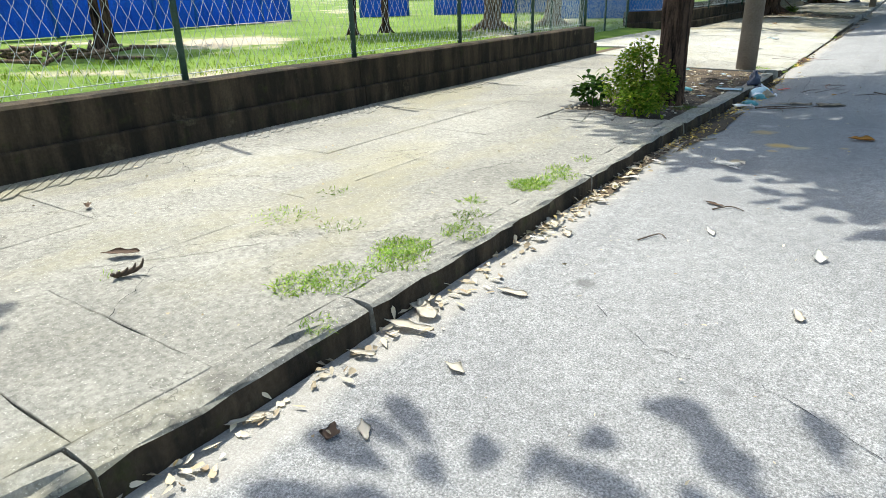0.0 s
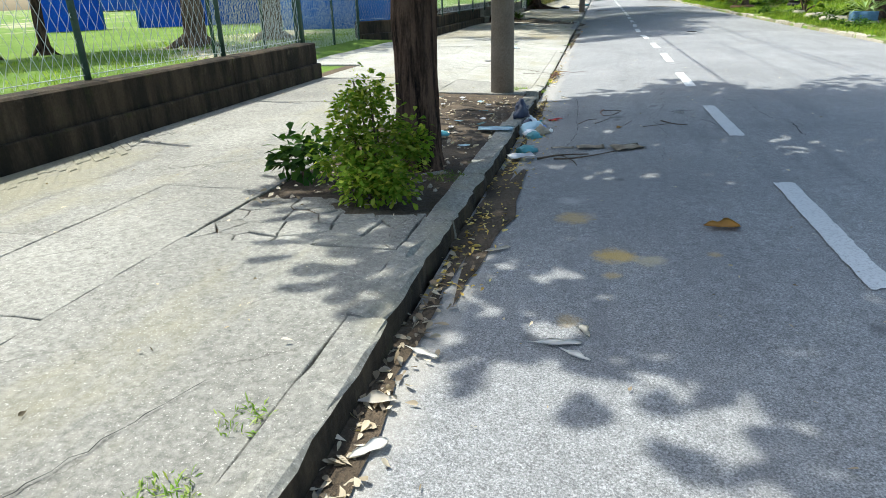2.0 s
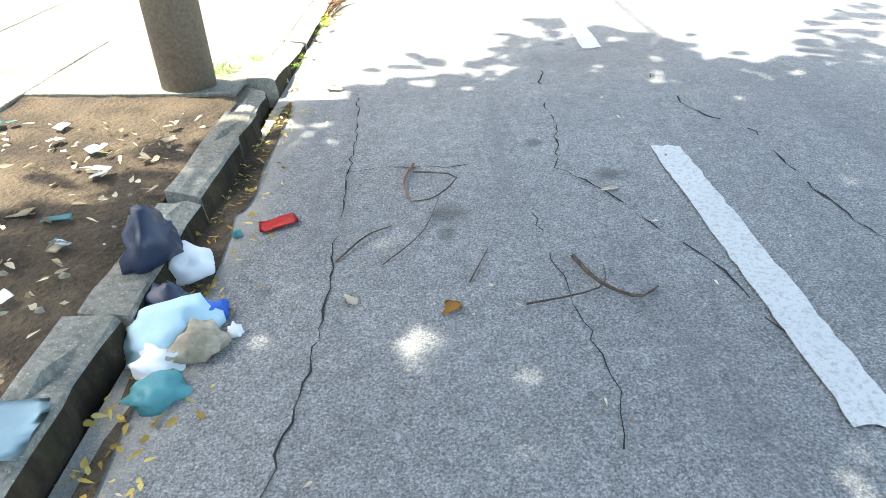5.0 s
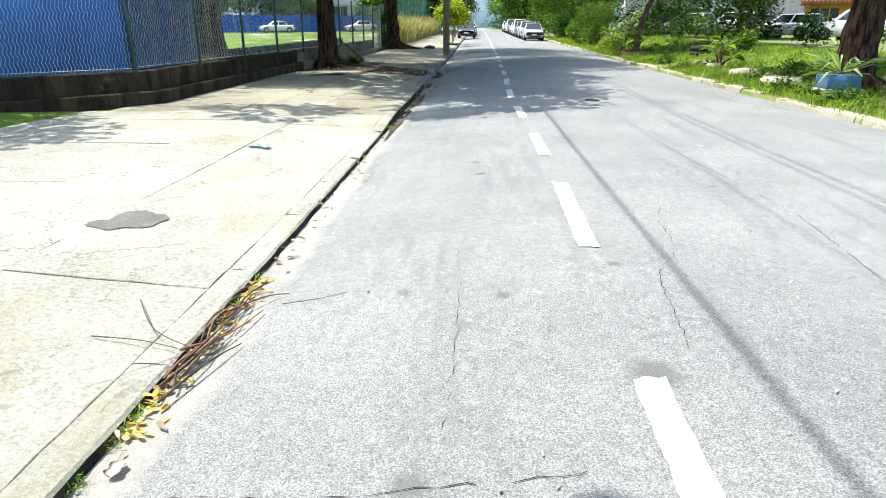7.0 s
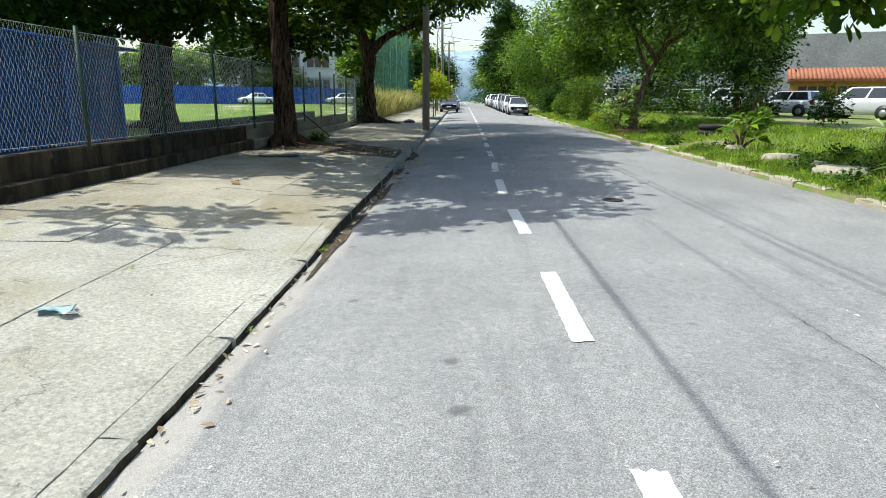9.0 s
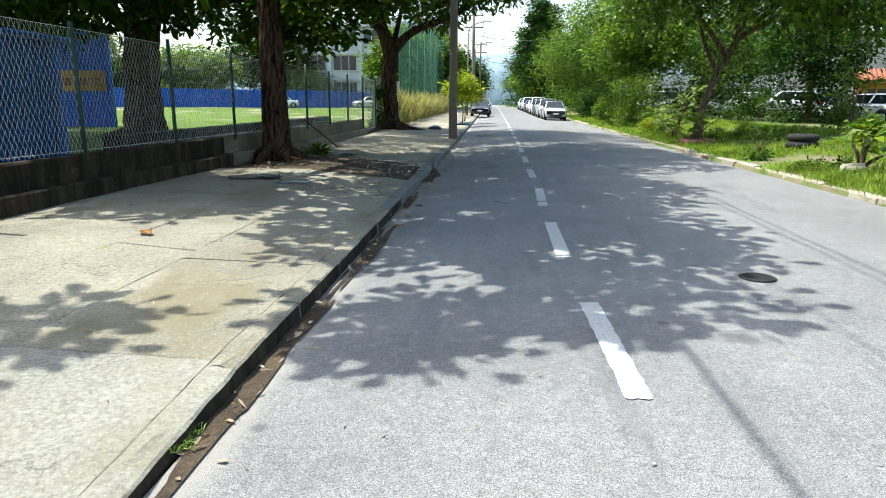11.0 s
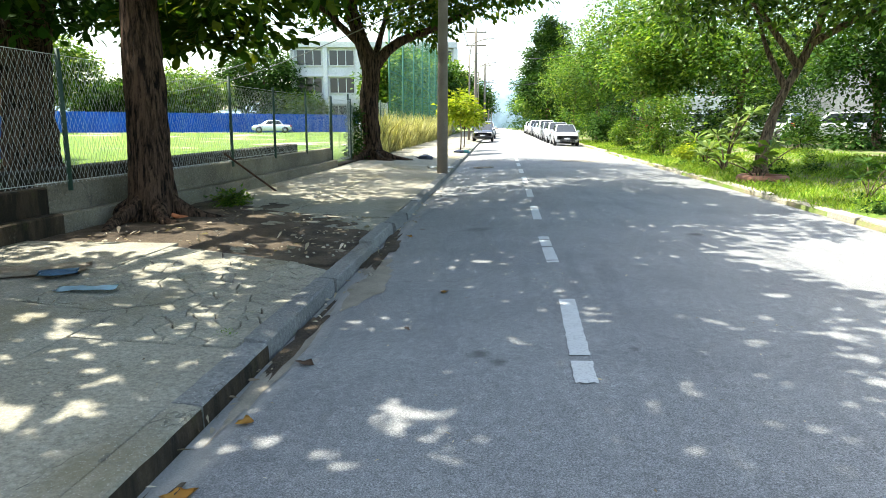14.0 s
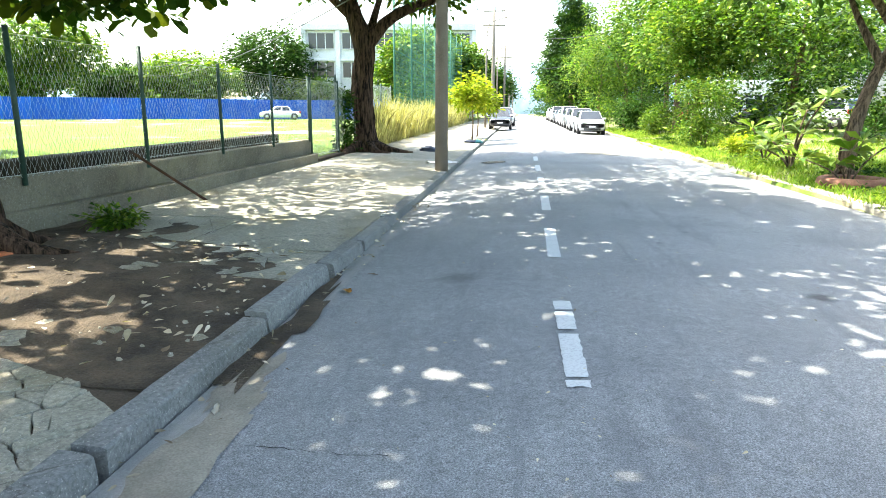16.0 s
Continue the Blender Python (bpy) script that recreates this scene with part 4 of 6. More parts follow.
    # old tree inside the yard; two far blobs are unseen foliage added for shade
    tree(-10.3, 39.6, "massive dark tree trunk inside the yard", [(0, 0, -0.2), (0, 0, 1.0), (.1, 0, 2.6), (.3, .2, 5), (.4, .3, 8)], [0.75, 0.6, 0.55, 0.5, 0.3],
         [([(.2, 0, 3.2), (2.4, -2, 5.0), (4, -4, 6)], 0.26), ([(.1, 0, 3.4), (-2.4, -1, 5.4), (-5, -2, 6.4)], 0.26)],
         [(-2, -1, 7.5, 5.5, 6.0, 3.0), (-5, -5, 5.6, 4.5, 5.0, 2.2), (1.5, -6, 4.8, 3.0, 4.5, 1.5), (-8, 2, 6.0, 5, 5, 2.4), (2.4, 1.0, 4.6, 2.4, 3.4, 1.0), (0.6, -8.5, 5.6, 2.4, 5.0, 1.3), (0.8, -15.5, 5.8, 2.2, 4.0, 1.1), (-0.5, -2.5, 4.3, 4.2, 3.0, 1.0), (-5.5, -1.5, 4.3, 4.0, 3.2, 1.1), (2.0, -9.0, 4.4, 2.6, 3.5, 1.0)], 3300, 12, big, M["dark_leaf"], M["bark"], 44, 6, 0.5)
    # forked tree further on
    tree(-3.55, 49.9, "forked almond tree with a heavy limb over the pavement", [(0, 0, -0.1), (0, 0, .8), (-.1, 0, 2.2), (-.05, .1, 3.7), (-.7, .2, 5.6), (-1.3, .2, 8)], [0.5, 0.36, 0.33, 0.36, 0.24, 0.14],
         [([(-.05, .1, 3.4), (.9, .2, 4.5), (2.6, .4, 5.2), (4.6, .6, 6.2)], 0.27), ([(0, .1, 3.5), (.2, 1.5, 5.2), (.4, 3, 7)], 0.18), ([(-.3, .1, 4.4), (-2, -.4, 6), (-3.4, -1, 7)], 0.16)],
         [(0.3, 0.2, 7.6, 4.2, 4.0, 2.1), (3.6, -0.8, 6.6, 2.6, 3.4, 1.2), (-3, 0.2, 7.2, 2.6, 4.0, 1.7), (1, -4.5, 7.2, 3.8, 3.4, 1.4), (2.2, 0.5, 5.4, 1.2, 2.0, 0.6), (5.4, -2.2, 6.9, 2.5, 4.0, 1.0), (-1.6, -8.2, 7.0, 2.4, 3.4, 1.0)], 1250, 20, (0.26, 0.15),
         M["almond"], M["bark"], 55, 6, 0.5)


build_ground()
build_road()
build_dashes()
build_kerbs()
soil_patch("soil_bed", -1.6, -0.17, 5.3, 11.3, "dark bare soil of a tree pit in the pavement", 3, 0.045)
soil_patch("soil_bed", -4.2, -0.17, 31.0, 36.2, "dark bare soil round a tree in broken pavement", 8, 0.05)
build_pavement()
build_boundary()
build_left_trees()


def build_right_trees():
    small, fine = (0.16, 0.085), (0.3, 0.17)
    # leaning tree over the planter
    tree(8.7, 42.3, "leaning dark-leaved tree beside a round planter", [(0, 0, -0.1), (.1, .1, 1.0), (.5, .3, 2.2), (1.2, .5, 3.6), (1.8, .8, 5.4)], [0.165, 0.13, 0.12, 0.11, 0.08],
         [([(.9, .4, 3.0), (-.4, 0, 4.4), (-1.6, -.6, 5.2)], 0.11), ([(1.2, .5, 3.6), (3, .4, 4.6), (5, .2, 5)], 0.12), ([(.6, .3, 2.4), (.2, .9, 3.6), (.2, 2, 5)], 0.1)],
         [(1.7, .3, 6.3, 4.0, 3.6, 2.5), (4.6, -.4, 4.9, 2.3, 2.6, 1.6), (-1.7, .2, 5.5, 2.0, 2.4, 1.6), (2.2, -2.4, 5.5, 2.6, 1.8, 1.5)], 1500, 20, (0.22, 0.11), M["glossy_leaf"], M["bark_grey"], 71, 4, 0.5, 0.25)
    # tree whose low branches hang over the verge
    tree(9.3, 25.4, "rough-barked almond tree with low hanging branches on the verge", [(0, 0, -0.1), (0, 0, 1), (.05, 0, 2.4), (0, .2, 4.4), (-.2, .3, 6)], [0.42, 0.33, 0.3, 0.26, 0.16],
         [([(0, 0, 3.2), (-1.4, -.6, 4.0), (-2.6, -1, 4.2)], 0.1), ([(0, 0, 3.4), (.5, 2, 4.6), (.6, 4, 5)], 0.12), ([(0, 0, 3.6), (2, -1, 5), (3, -1, 6)], 0.12)],
         [(2.6, -0.6, 6.4, 3.2, 4.0, 1.7), (-1.2, -1.2, 4.6, 1.2, 1.8, 0.7), (-0.7, 2.6, 3.9, 1.9, 1.8, 0.7), (0.4, 3.0, 3.8, 1.4, 1.5, 0.4), (1.2, 1.2, 4.0, 1.3, 1.4, 0.5)], 760, 12, fine, M["bright_leaf"], M["bark"], 72, 6)
    rows = [(9.9, 59.5, 7.6, 3.4, "bright_leaf"), (10.6, 66, 10.4, 4.3, "bright_leaf"), (13.5, 58, 8.0, 4.4, "glossy_leaf"), (11.5, 73, 9.8, 4.6, "dark_leaf"), (9.9, 80, 9.6, 4.4, "bright_leaf"),
            (12.5, 88, 10.4, 5.2, "dark_leaf"), (9.6, 96, 9.0, 4.4, "bright_leaf"), (10.2, 108, 8, 5, "dark_leaf"), (9.6, 122, 8, 5, "bright_leaf"), (10.4, 140, 9, 6, "dark_leaf"),
            (9.6, 160, 9, 6, "bright_leaf"), (10.5, 190, 10, 7, "dark_leaf"), (10.6, 230, 11, 8, "dark_leaf"), (15.5, 100, 9, 6, "dark_leaf"), (17, 122, 10, 7, "dark_leaf"), (24, 96, 9, 7, "dark_leaf"), (18, 68, 8, 4.5, "dark_leaf"), (23, 76, 8, 5, "dark_leaf"), (17, 52, 6.5, 3.0, "dark_leaf")]
    for k, (x, y, h, r, mat) in enumerate(rows):
        rng = random.Random(k)
        big = y > 100
        lean = rng.uniform(-.5, .5)
        tree(x, y, "street tree with a full %s crown on the verge" % ("dark green" if mat == "dark_leaf" else "bright green"),
             [(0, 0, -0.1), (lean * .2, 0, h * .25), (lean * .6, .1, h * .5), (lean, .2, h * .8)], [0.2, 0.15, 0.12, 0.07],
             [([(lean * .3, 0, h * .35), (-r * .3, 0, h * .6), (-r * .5, 0, h * .75)], 0.07), ([(lean * .4, 0, h * .4), (r * .3, .2, h * .6), (r * .5, .2, h * .8)], 0.07)],
             [(lean, 0, h * .78, r * .85, r * .85, h * .3), (-r * .45, -.4, h * .6, r * .55, r * .6, h * .22), (r * .45, .3, h * .62, r * .55, r * .6, h * .24), (0.1, -r * .3, h * .36, r * .5, r * .5, h * .13), (0.2, -r * .4, h * .55, r * .5, r * .4, h * .2)] + ([(0, 0, h * .16, r * .9, r * .8, h * .16)] if y > 72 and x > 9.7 or x > 12 else []),
             560 if not big else 420, 20 if not big else 13, (0.22, 0.13) if not big else (0.5, 0.32), M[mat], M["bark_grey"], 80 + k, 0, 0.5 if not big else 0.9, 0.3, group="street trees on the verge")
    # tall feathery tree
    tree(8.0, 112, "tall dark feathery tree rising above the street trees", [(0, 0, 0), (0, 0, 5), (.1, 0, 10), (0, 0, 14.5)], [0.34, 0.28, 0.17, 0.05], [],
         [(0.5 * (-1) ** k, 0, 5.5 + k * 0.98, 4.6 - k * 0.36, 4.6 - k * 0.36, 0.38) for k in range(10)], 2000, 13, (0.6, 0.16), M["dark_leaf"], M["bark_grey"], 131, 0, 0.7, 0.1)


def build_left_far_trees():
    rows = [(-8.6, 92, 9.5, 3.6, "bright_leaf"), (-8.0, 99, 10, 4, "dark_leaf"), (-7.4, 107, 10.5, 4.5, "bright_leaf"), (-7, 118, 10, 5.5, "dark_leaf"), (-6.5, 140, 10, 6, "dark_leaf"), (-7, 175, 11, 7, "dark_leaf"),
            (-8, 220, 12, 8, "dark_leaf")]
    for k, t in enumerate(np.linspace(0, 1, 10)):
        rows.append((-66 + 60 * t + (k % 3), 86 + 36 * t + (k % 2) * 5, (7.0 + 3.6 * (k in (2, 5)) + (k % 3) * 1.0) * (1 if t < .6 else .75), 6.0 if t < .6 else 3.8, "dark_leaf" if k % 2 else "bright_leaf"))
    for k, (x, y, h, r, mat) in enumerate(rows):
        tree(x, y, "leafy tree beyond the playing field" if k > 6 else "tall leafy tree behind the green netting", [(0, 0, -0.1), (0, 0, h * .3), (.2, 0, h * .75)], [0.25, 0.2, 0.1], [],
             [(0, 0, h * .66, r * .9, r * .9, h * .26), (-r * .6, 0, h * .5, r * .6, r * .6, h * .25), (r * .55, .5, h * .54, r * .6, r * .6, h * .26), (0, -r * .3, h * .33, r * .95, r * .5, h * .17)], 900, 13, (0.5, 0.3), M[mat], M["bark_grey"], 200 + k, 0, 0.8, 0.3,
             z=rise(y) + 0.3, group="trees beyond the field")
    # young trees on the pavement
    for k, (x, y, h) in enumerate(((-0.45, 58.2, 3.1), (-0.5, 62.5, 2.8))):
        tree(x, y, "young street tree with yellow-green leaves", [(0, 0, 0), (.03, 0, .8), (-.02, 0, 1.6), (0, 0, 2.4)], [0.035, 0.03, 0.028, 0.015], [],
             [(0, 0, h * .74, .85, .9, .75), (.6, 0, h * .6, .6, .6, .5), (-.6, 0, h * .66, .6, .6, .5)], 110, 11, (0.24, 0.13), M["yellow_leaf"], M["bark_grey"], 240 + k, 0, 0.35, 0.2, z=rise(y) + 0.13,
             group="young street trees")
    # small trees in the yard by the first fence
    for k, (x, y) in enumerate(((-15, 7.5), (-16.5, 8.6), (-12.5, 14.2), (-12.2, 15.4), (-9.4, 17.4), (-8.3, 19.6))):
        thick = k > 3
        tree(x, y, "yard tree with a pale trunk" if thick else "dark slim yard tree", [(0, 0, -0.1), (.05, 0, 1.2), (.1, .1, 3.2), (.1, .1, 4.6)], [0.3, 0.24, 0.22, 0.1] if thick else [0.13, 0.11, 0.1, 0.05], [],
             [(0, 0, 4.9, 2.0, 2.0, 1.0)], 120, 10, (0.28, 0.16), M["almond"], M["bark_grey"] if thick else M["bark"], 260 + k, 3, z=0.3, group="yard trees")


# ---- shrubs and grass ----
def blade_mesh(name, spots, length, width, seed, lean=0.35):
    """Grass blades: spots are (x, y, z, radius, count)."""
    rng = np.random.default_rng(seed)
    C = []
    for x, y, z, r, n in spots:
        a, q = rng.uniform(0, 2 * math.pi, n), r * np.sqrt(rng.uniform(0, 1, n))
        C.append(np.stack([x + q * np.cos(a), y + q * np.sin(a), np.full(n, z)], 1))
    C = np.concatenate(C)
    d = rng.normal(0, lean, C.shape)
    d[:, 2] = 1
    v, t = leaf_arrays(rng, C, d, length, width, 0.35, 0.5)
    return tris_mesh(name, v, t)


def shrub(name, label, x, y, blobs, clusters, per, leaf, mat, seed, z=None, stems=3, spread=0.12, droop=0.3, category="shrub", obovate=False):
    t = thing(name, x, y, ground_height(x, y) if z is None else z, label, category)
    rng = random.Random(seed)
    for k in range(stems):
        b = blobs[k % len(blobs)]
        p = [(rng.uniform(-.05, .05), rng.uniform(-.05, .05), -0.03), (b[0] * .4, b[1] * .4, b[2] * .5), (b[0], b[1], b[2] + b[5] * 0.5)]
        part("stem", tube_bm(spline(p, 8), [0.014 * (1 - .08 * j) for j in range(8)], 6), M["twig"], t)
    ob = mesh_object("foliage", crown_mesh("foliage", blobs, clusters, per, leaf[0], leaf[1], seed, spread, 0.15, droop, obovate), M[mat], t)
    ob["kind"] = "stuff"
    return t


def rosette_plant(name, label, x, y, heads, leaf, mat, seed, stem_r=0.035, per=16):
    """Bare forking stems with a rosette of long leaves on each."""
    z0 = ground_height(x, y)
    t = thing(name, x, y, z0, label, "plant")
    rng = np.random.default_rng(seed)
    for hx, hy, hz in heads:
        part("stem", tube_bm(spline([(0, 0, -0.05), (hx * .35, hy * .35, hz * .55), (hx, hy, hz)], 8), [stem_r * (1 - .06 * j) for j in range(8)], 7), M["bark_grey"], t)
        a = rng.uniform(0, 2 * math.pi, per)
        d = np.stack([np.cos(a), np.sin(a), rng.uniform(-.1, .9, per)], 1)
        c = np.tile(np.array([hx, hy, hz]), (per, 1)) + d * 0.03
        v, tr = leaf_arrays(rng, c, d, leaf[0], leaf[1], 0.4, 0.2)
        mesh_object("leaf_rosette", tris_mesh("leaf_rosette", v, tr), M[mat], t)
    return t


def ring_bm(r, tube, z, n=28, m=10, squash=1.0, seed=0):
    bm = bmesh.new()
    rings = []
    for k in range(n):
        a = 2 * math.pi * k / n
        rr = r * (1 + 0.03 * noise.noise(Vector((math.cos(a), math.sin(a), seed))))
        rings.append([bm.verts.new(((rr + tube * math.cos(b)) * math.cos(a), (rr + tube * math.cos(b)) * math.sin(a), z + tube * squash * math.sin(b))) for b in [2 * math.pi * j / m for j in range(m)]])
    for k in range(n):
        a, b = rings[k], rings[(k + 1) % n]
        for j in range(m):
            bm.faces.new((a[j], b[j], b[(j + 1) % m], a[(j + 1) % m]))
    return bm


def disc_bm(r, z, n=24, dome=0.03):
    bm = bmesh.new()
    c = bm.verts.new((0, 0, z + dome))
    ring = [bm.verts.new((r * math.cos(2 * math.pi * k / n), r * math.sin(2 * math.pi * k / n), z)) for k in range(n)]
    for k in range(n):
        bm.faces.new((c, ring[k], ring[(k + 1) % n]))
    return bm


def build_verge_plants():
    shrub("sapling_bush", "bright green sapling growing at the foot of a street tree", -0.6, 5.84,
          [(0, .05, .32, .2, .22, .3), (-.06, -.14, .16, .16, .16, .15), (.16, -.14, .2, .12, .12, .14), (-.24, .12, .4, .12, .12, .16), (-.06, .12, .64, .1, .1, .16), (-.2, .2, .7, .05, .05, .1), (-.3, .3, .55, .08, .08, .1), (.05, .1, .74, .05, .05, .08), (.2, .2, .3, .1, .1, .16), (-.38, .1, .25, .09, .09, .12)],
          330, 12, (0.046, 0.03), "bush_leaf", 7, 0.1, 6, 0.08, 0.3, "shrub", True)
    shrub("seedling_plant", "small broad-leaved weed in the soil pit", -1.35, 6.3, [(0, 0, .2, .18, .18, .14)], 26, 8, (0.1, 0.055), "dark_leaf", 9, 0.09, 3, 0.08)
    shrub("weed_clump", "green weeds beside a tree trunk on the pavement", -3.15, 35.1, [(0, 0, .12, .35, .28, .14)], 80, 10, (0.09, 0.04), "bright_leaf", 13, 0.2, 3, 0.08)
    shrub("climbing_plant", "green climber at the foot of a forked tree", -4.1, 49.2, [(0, 0, .8, .3, .35, .9), (0, 0, 1.7, .22, .25, .5)], 110, 9, (0.16, 0.08), "dark_leaf", 14, 0.3, 3, 0.15)
    # right verge
    shrub("feathery_shrub", "tall light green feathery shrub on the verge", 9.0, 54.2, [(0, 0, 1.5, 1.1, 1.0, .9), (-.5, -.3, .8, .8, .8, .6), (.5, 0, 2.3, .8, .7, .5), (-.8, 0, 2.1, .6, .6, .4)], 380, 12,
          (0.16, 0.05), "bright_leaf", 15, None, 7, 0.25)
    shrub("yellow_shrub", "low yellow-leaved shrub on the grass verge", 8.9, 49.9, [(0, 0, .35, .55, .5, .3), (.4, .1, .3, .4, .4, .24)], 150, 10, (0.11, 0.06), "yellow_leaf", 16, None, 4, 0.1)
    shrub("verge_shrub", "dense green shrub under the street trees", 9.4, 64.5, [(0, 0, .9, 1.0, 1.0, .9), (-.5, 0, .6, .7, .8, .6)], 220, 11, (0.16, 0.08), "bright_leaf", 17, None, 4, 0.2)
    shrub("verge_shrub", "dense green shrub under the street trees", 9.0, 71, [(0, 0, 1.0, 1.1, 1.2, 1.0)], 200, 11, (0.2, 0.1), "dark_leaf", 18, None, 4, 0.2)
    for k, (x, y, s) in enumerate(((12.6, 49, 1.1), (13.6, 42.5, .9), (14.5, 38.5, 1.2), (15.0, 54, 1.3), (12.8, 60, 1.2), (11.2, 36.5, .6), (15.5, 34, 1.0))):
        shrub("verge_shrub", "green shrub at the top of the grass bank", x, y, [(0, 0, .6 * s, .6 * s, .6 * s, .55 * s), (.3, .2, .9 * s, .4 * s, .4 * s, .4 * s)], 90, 10, (0.15, 0.075), "bright_leaf" if k % 2 else "dark_leaf",
              30 + k, None, 4, 0.18)
    rosette_plant("frangipani", "frangipani with bare stems and pale waxy leaves", 8.75, 45.2, [(-.5, 0, .7), (-.2, .3, 1.1), (.3, .1, 1.5), (.6, -.2, 1.8), (.1, -.3, .9), (-.7, -.2, .5), (.5, .4, 1.2)], (0.5, 0.15), "pale_leaf", 41)
    rosette_plant("frangipani", "young frangipani in a round planter", 8.35, 41.4, [(-.9, 0, .55), (.9, -.1, 1.0), (.35, .3, .9), (-.3, -.1, .45), (.1, .2, .7)], (0.45, 0.14), "bright_leaf", 42, 0.022, 12)
    rosette_plant("dracaena_plant", "bushy long-leaved plant on the verge", 8.6, 46.6, [(-.2, 0, .5), (.2, .2, .8), (-.3, .3, 1.0), (.3, -.1, .5), (0, -.2, .7)], (0.55, 0.11), "bright_leaf", 43, 0.025, 20)
    rosette_plant("croton_plant", "reddish green leafy plant on the verge", 9.0, 37.6, [(-.2, 0, .4), (.3, .1, .55), (0, .2, .7), (.5, 0, .4)], (0.24, 0.09), "dark_leaf", 44, 0.015, 14)
    rosette_plant("broadleaf_plant", "broad-leaved plant growing from a cut stump", 9.1, 32.6, [(0, 0, .85), (-.2, .1, .6), (.2, .1, .7), (.35, -.1, .35)], (0.42, 0.17), "bright_leaf", 45, 0.05, 11)
    rosette_plant("palm_seedling", "small palm seedling on the grass bank", 11.6, 30.5, [(0, 0, .35)], (0.6, 0.1), "pale_leaf", 46, 0.02, 12)
    rosette_plant("agave_plant", "spiky upright agave in a blue box", 8.55, 24.5, [(0, 0, .45), (.1, .1, .42)], (0.85, 0.07), "pale_leaf", 47, 0.02, 16)
    rosette_plant("tall_spiky_shrub", "small bright tree with drooping leaves on the bank", 13.0, 40.5, [(0, 0, 1.5), (-.4, .1, 1.7), (.4, 0, 1.6), (0, .3, 1.9), (-.6, 0, 1.2)], (0.55, 0.14), "bright_leaf", 48, 0.025, 12)
    # low weeds and ground cover along the verge
    blobs = []
    wr = random.Random(31)
    for k in range(84):
        y = 18 + 55 * wr.random() ** 1.1
        x = 7.9 + 4.2 * wr.random() ** 1.6
        s = wr.uniform(.1, .26)
        if abs(x - 10) < 1.4 and 34 < y < 38.6:
            continue
        blobs.append((x, y, ground_height(x, y) + s * .35, s * 1.2, s * 1.3, s * .7))
    for nm, mt, sel, sd in (("verge_weeds", "bright_leaf", blobs[::2], 61), ("verge_weeds", "dark_leaf", blobs[1::2], 62)):
        tagged(mesh_object(nm, crown_mesh(nm, sel, 760, 9, 0.11, 0.05, sd, 0.12, 0.2), M[mt]), "low leafy weeds growing over the verge", "weeds", kind="stuff")
    # planters
    p = thing("round_planter", 8.4, 41.3, ground_height(8.4, 41.3), "round rust-coloured planter ring of cut tyre with soil", "planter")
    part("rim", ring_bm(0.55, 0.09, 0.09, 30, 8, 1.3), M["planter"], p)
    part("soil_fill", disc_bm(0.5, 0.12), M["soil"], p)
    p = thing("old_tyre", 10.0, 37.2, ground_height(10, 37.2), "old black tyre lying on the grass", "tyre")
    part("tread", ring_bm(0.31, 0.12, 0.12, 26, 10, 1.0), M["tyre"], p)
    part("second_tyre", ring_bm(0.3, 0.11, 0.33, 26, 10, 0.9, 3), M["tyre"], p)
    p = thing("blue_planter_box", 8.55, 24.5, ground_height(8.55, 24.5), "faded blue box planter on a concrete block", "planter")
    part("box", box_bm(-.32, .32, -.24, .24, .16, .42, .012), M["blue_box"], p)
    part("block", box_bm(-.4, .4, -.28, .28, -.05, .16, .02), M["kerb_right"], p)
    for k, (x, y, w, l) in enumerate(((8.9, 32.5, .22, .24), (8.75, 29.6, .3, .55), (8.6, 26.9, .36, .7), (8.7, 27.9, .2, .25))):
        bm = box_bm(-w, w, -l * .6, l * .6, -0.05, 0.2, 0.05, 2)
        for v in bm.verts:
            v.co += Vector((1, 1, 1)) * 0.03 * noise.noise(v.co * 6 + Vector((k, 0, 0)))
        tagged(part("planter_stone", bm, M["kerb_right"]), "rough pale stone block edging the verge", "stone", "verge stones").matrix_basis = pose(x, y, ground_height(x, y), 0, 0, 20 * k)
    # grass
    rng = random.Random(4)
    spots = []
    for k in range(7000):
        y = 17 + 58 * rng.random() ** 1.15
        x = 7.62 + 5.6 * rng.random() ** 1.25
        if noise.noise(Vector((x * 0.45, y * 0.3, 5))) > -0.28:
            spots.append((x, y, ground_height(x, y) - 0.01, 0.3, 14))
    g = mesh_object("verge_grass", blade_mesh("verge_grass", spots, 0.19, 0.018, 6, 0.6), M["grass"])
    tagged(g, "uneven green grass on the verge and bank", "grass", kind="stuff")
    spots = []
    for k in range(1500):
        x, y = -4.4 - 7 * rng.random() ** 1.5, rng.uniform(-5, 22)
        if x > -6.4 and y > 12.0:
            continue
        spots.append((x, y, ground_height(x, y) - 0.01, 0.25, 14))
    g = mesh_object("yard_grass", blade_mesh("yard_grass", spots, 0.1, 0.012, 8), M["grass"])
    tagged(g, "sunlit short grass of the yard behind the fence", "grass", kind="stuff")
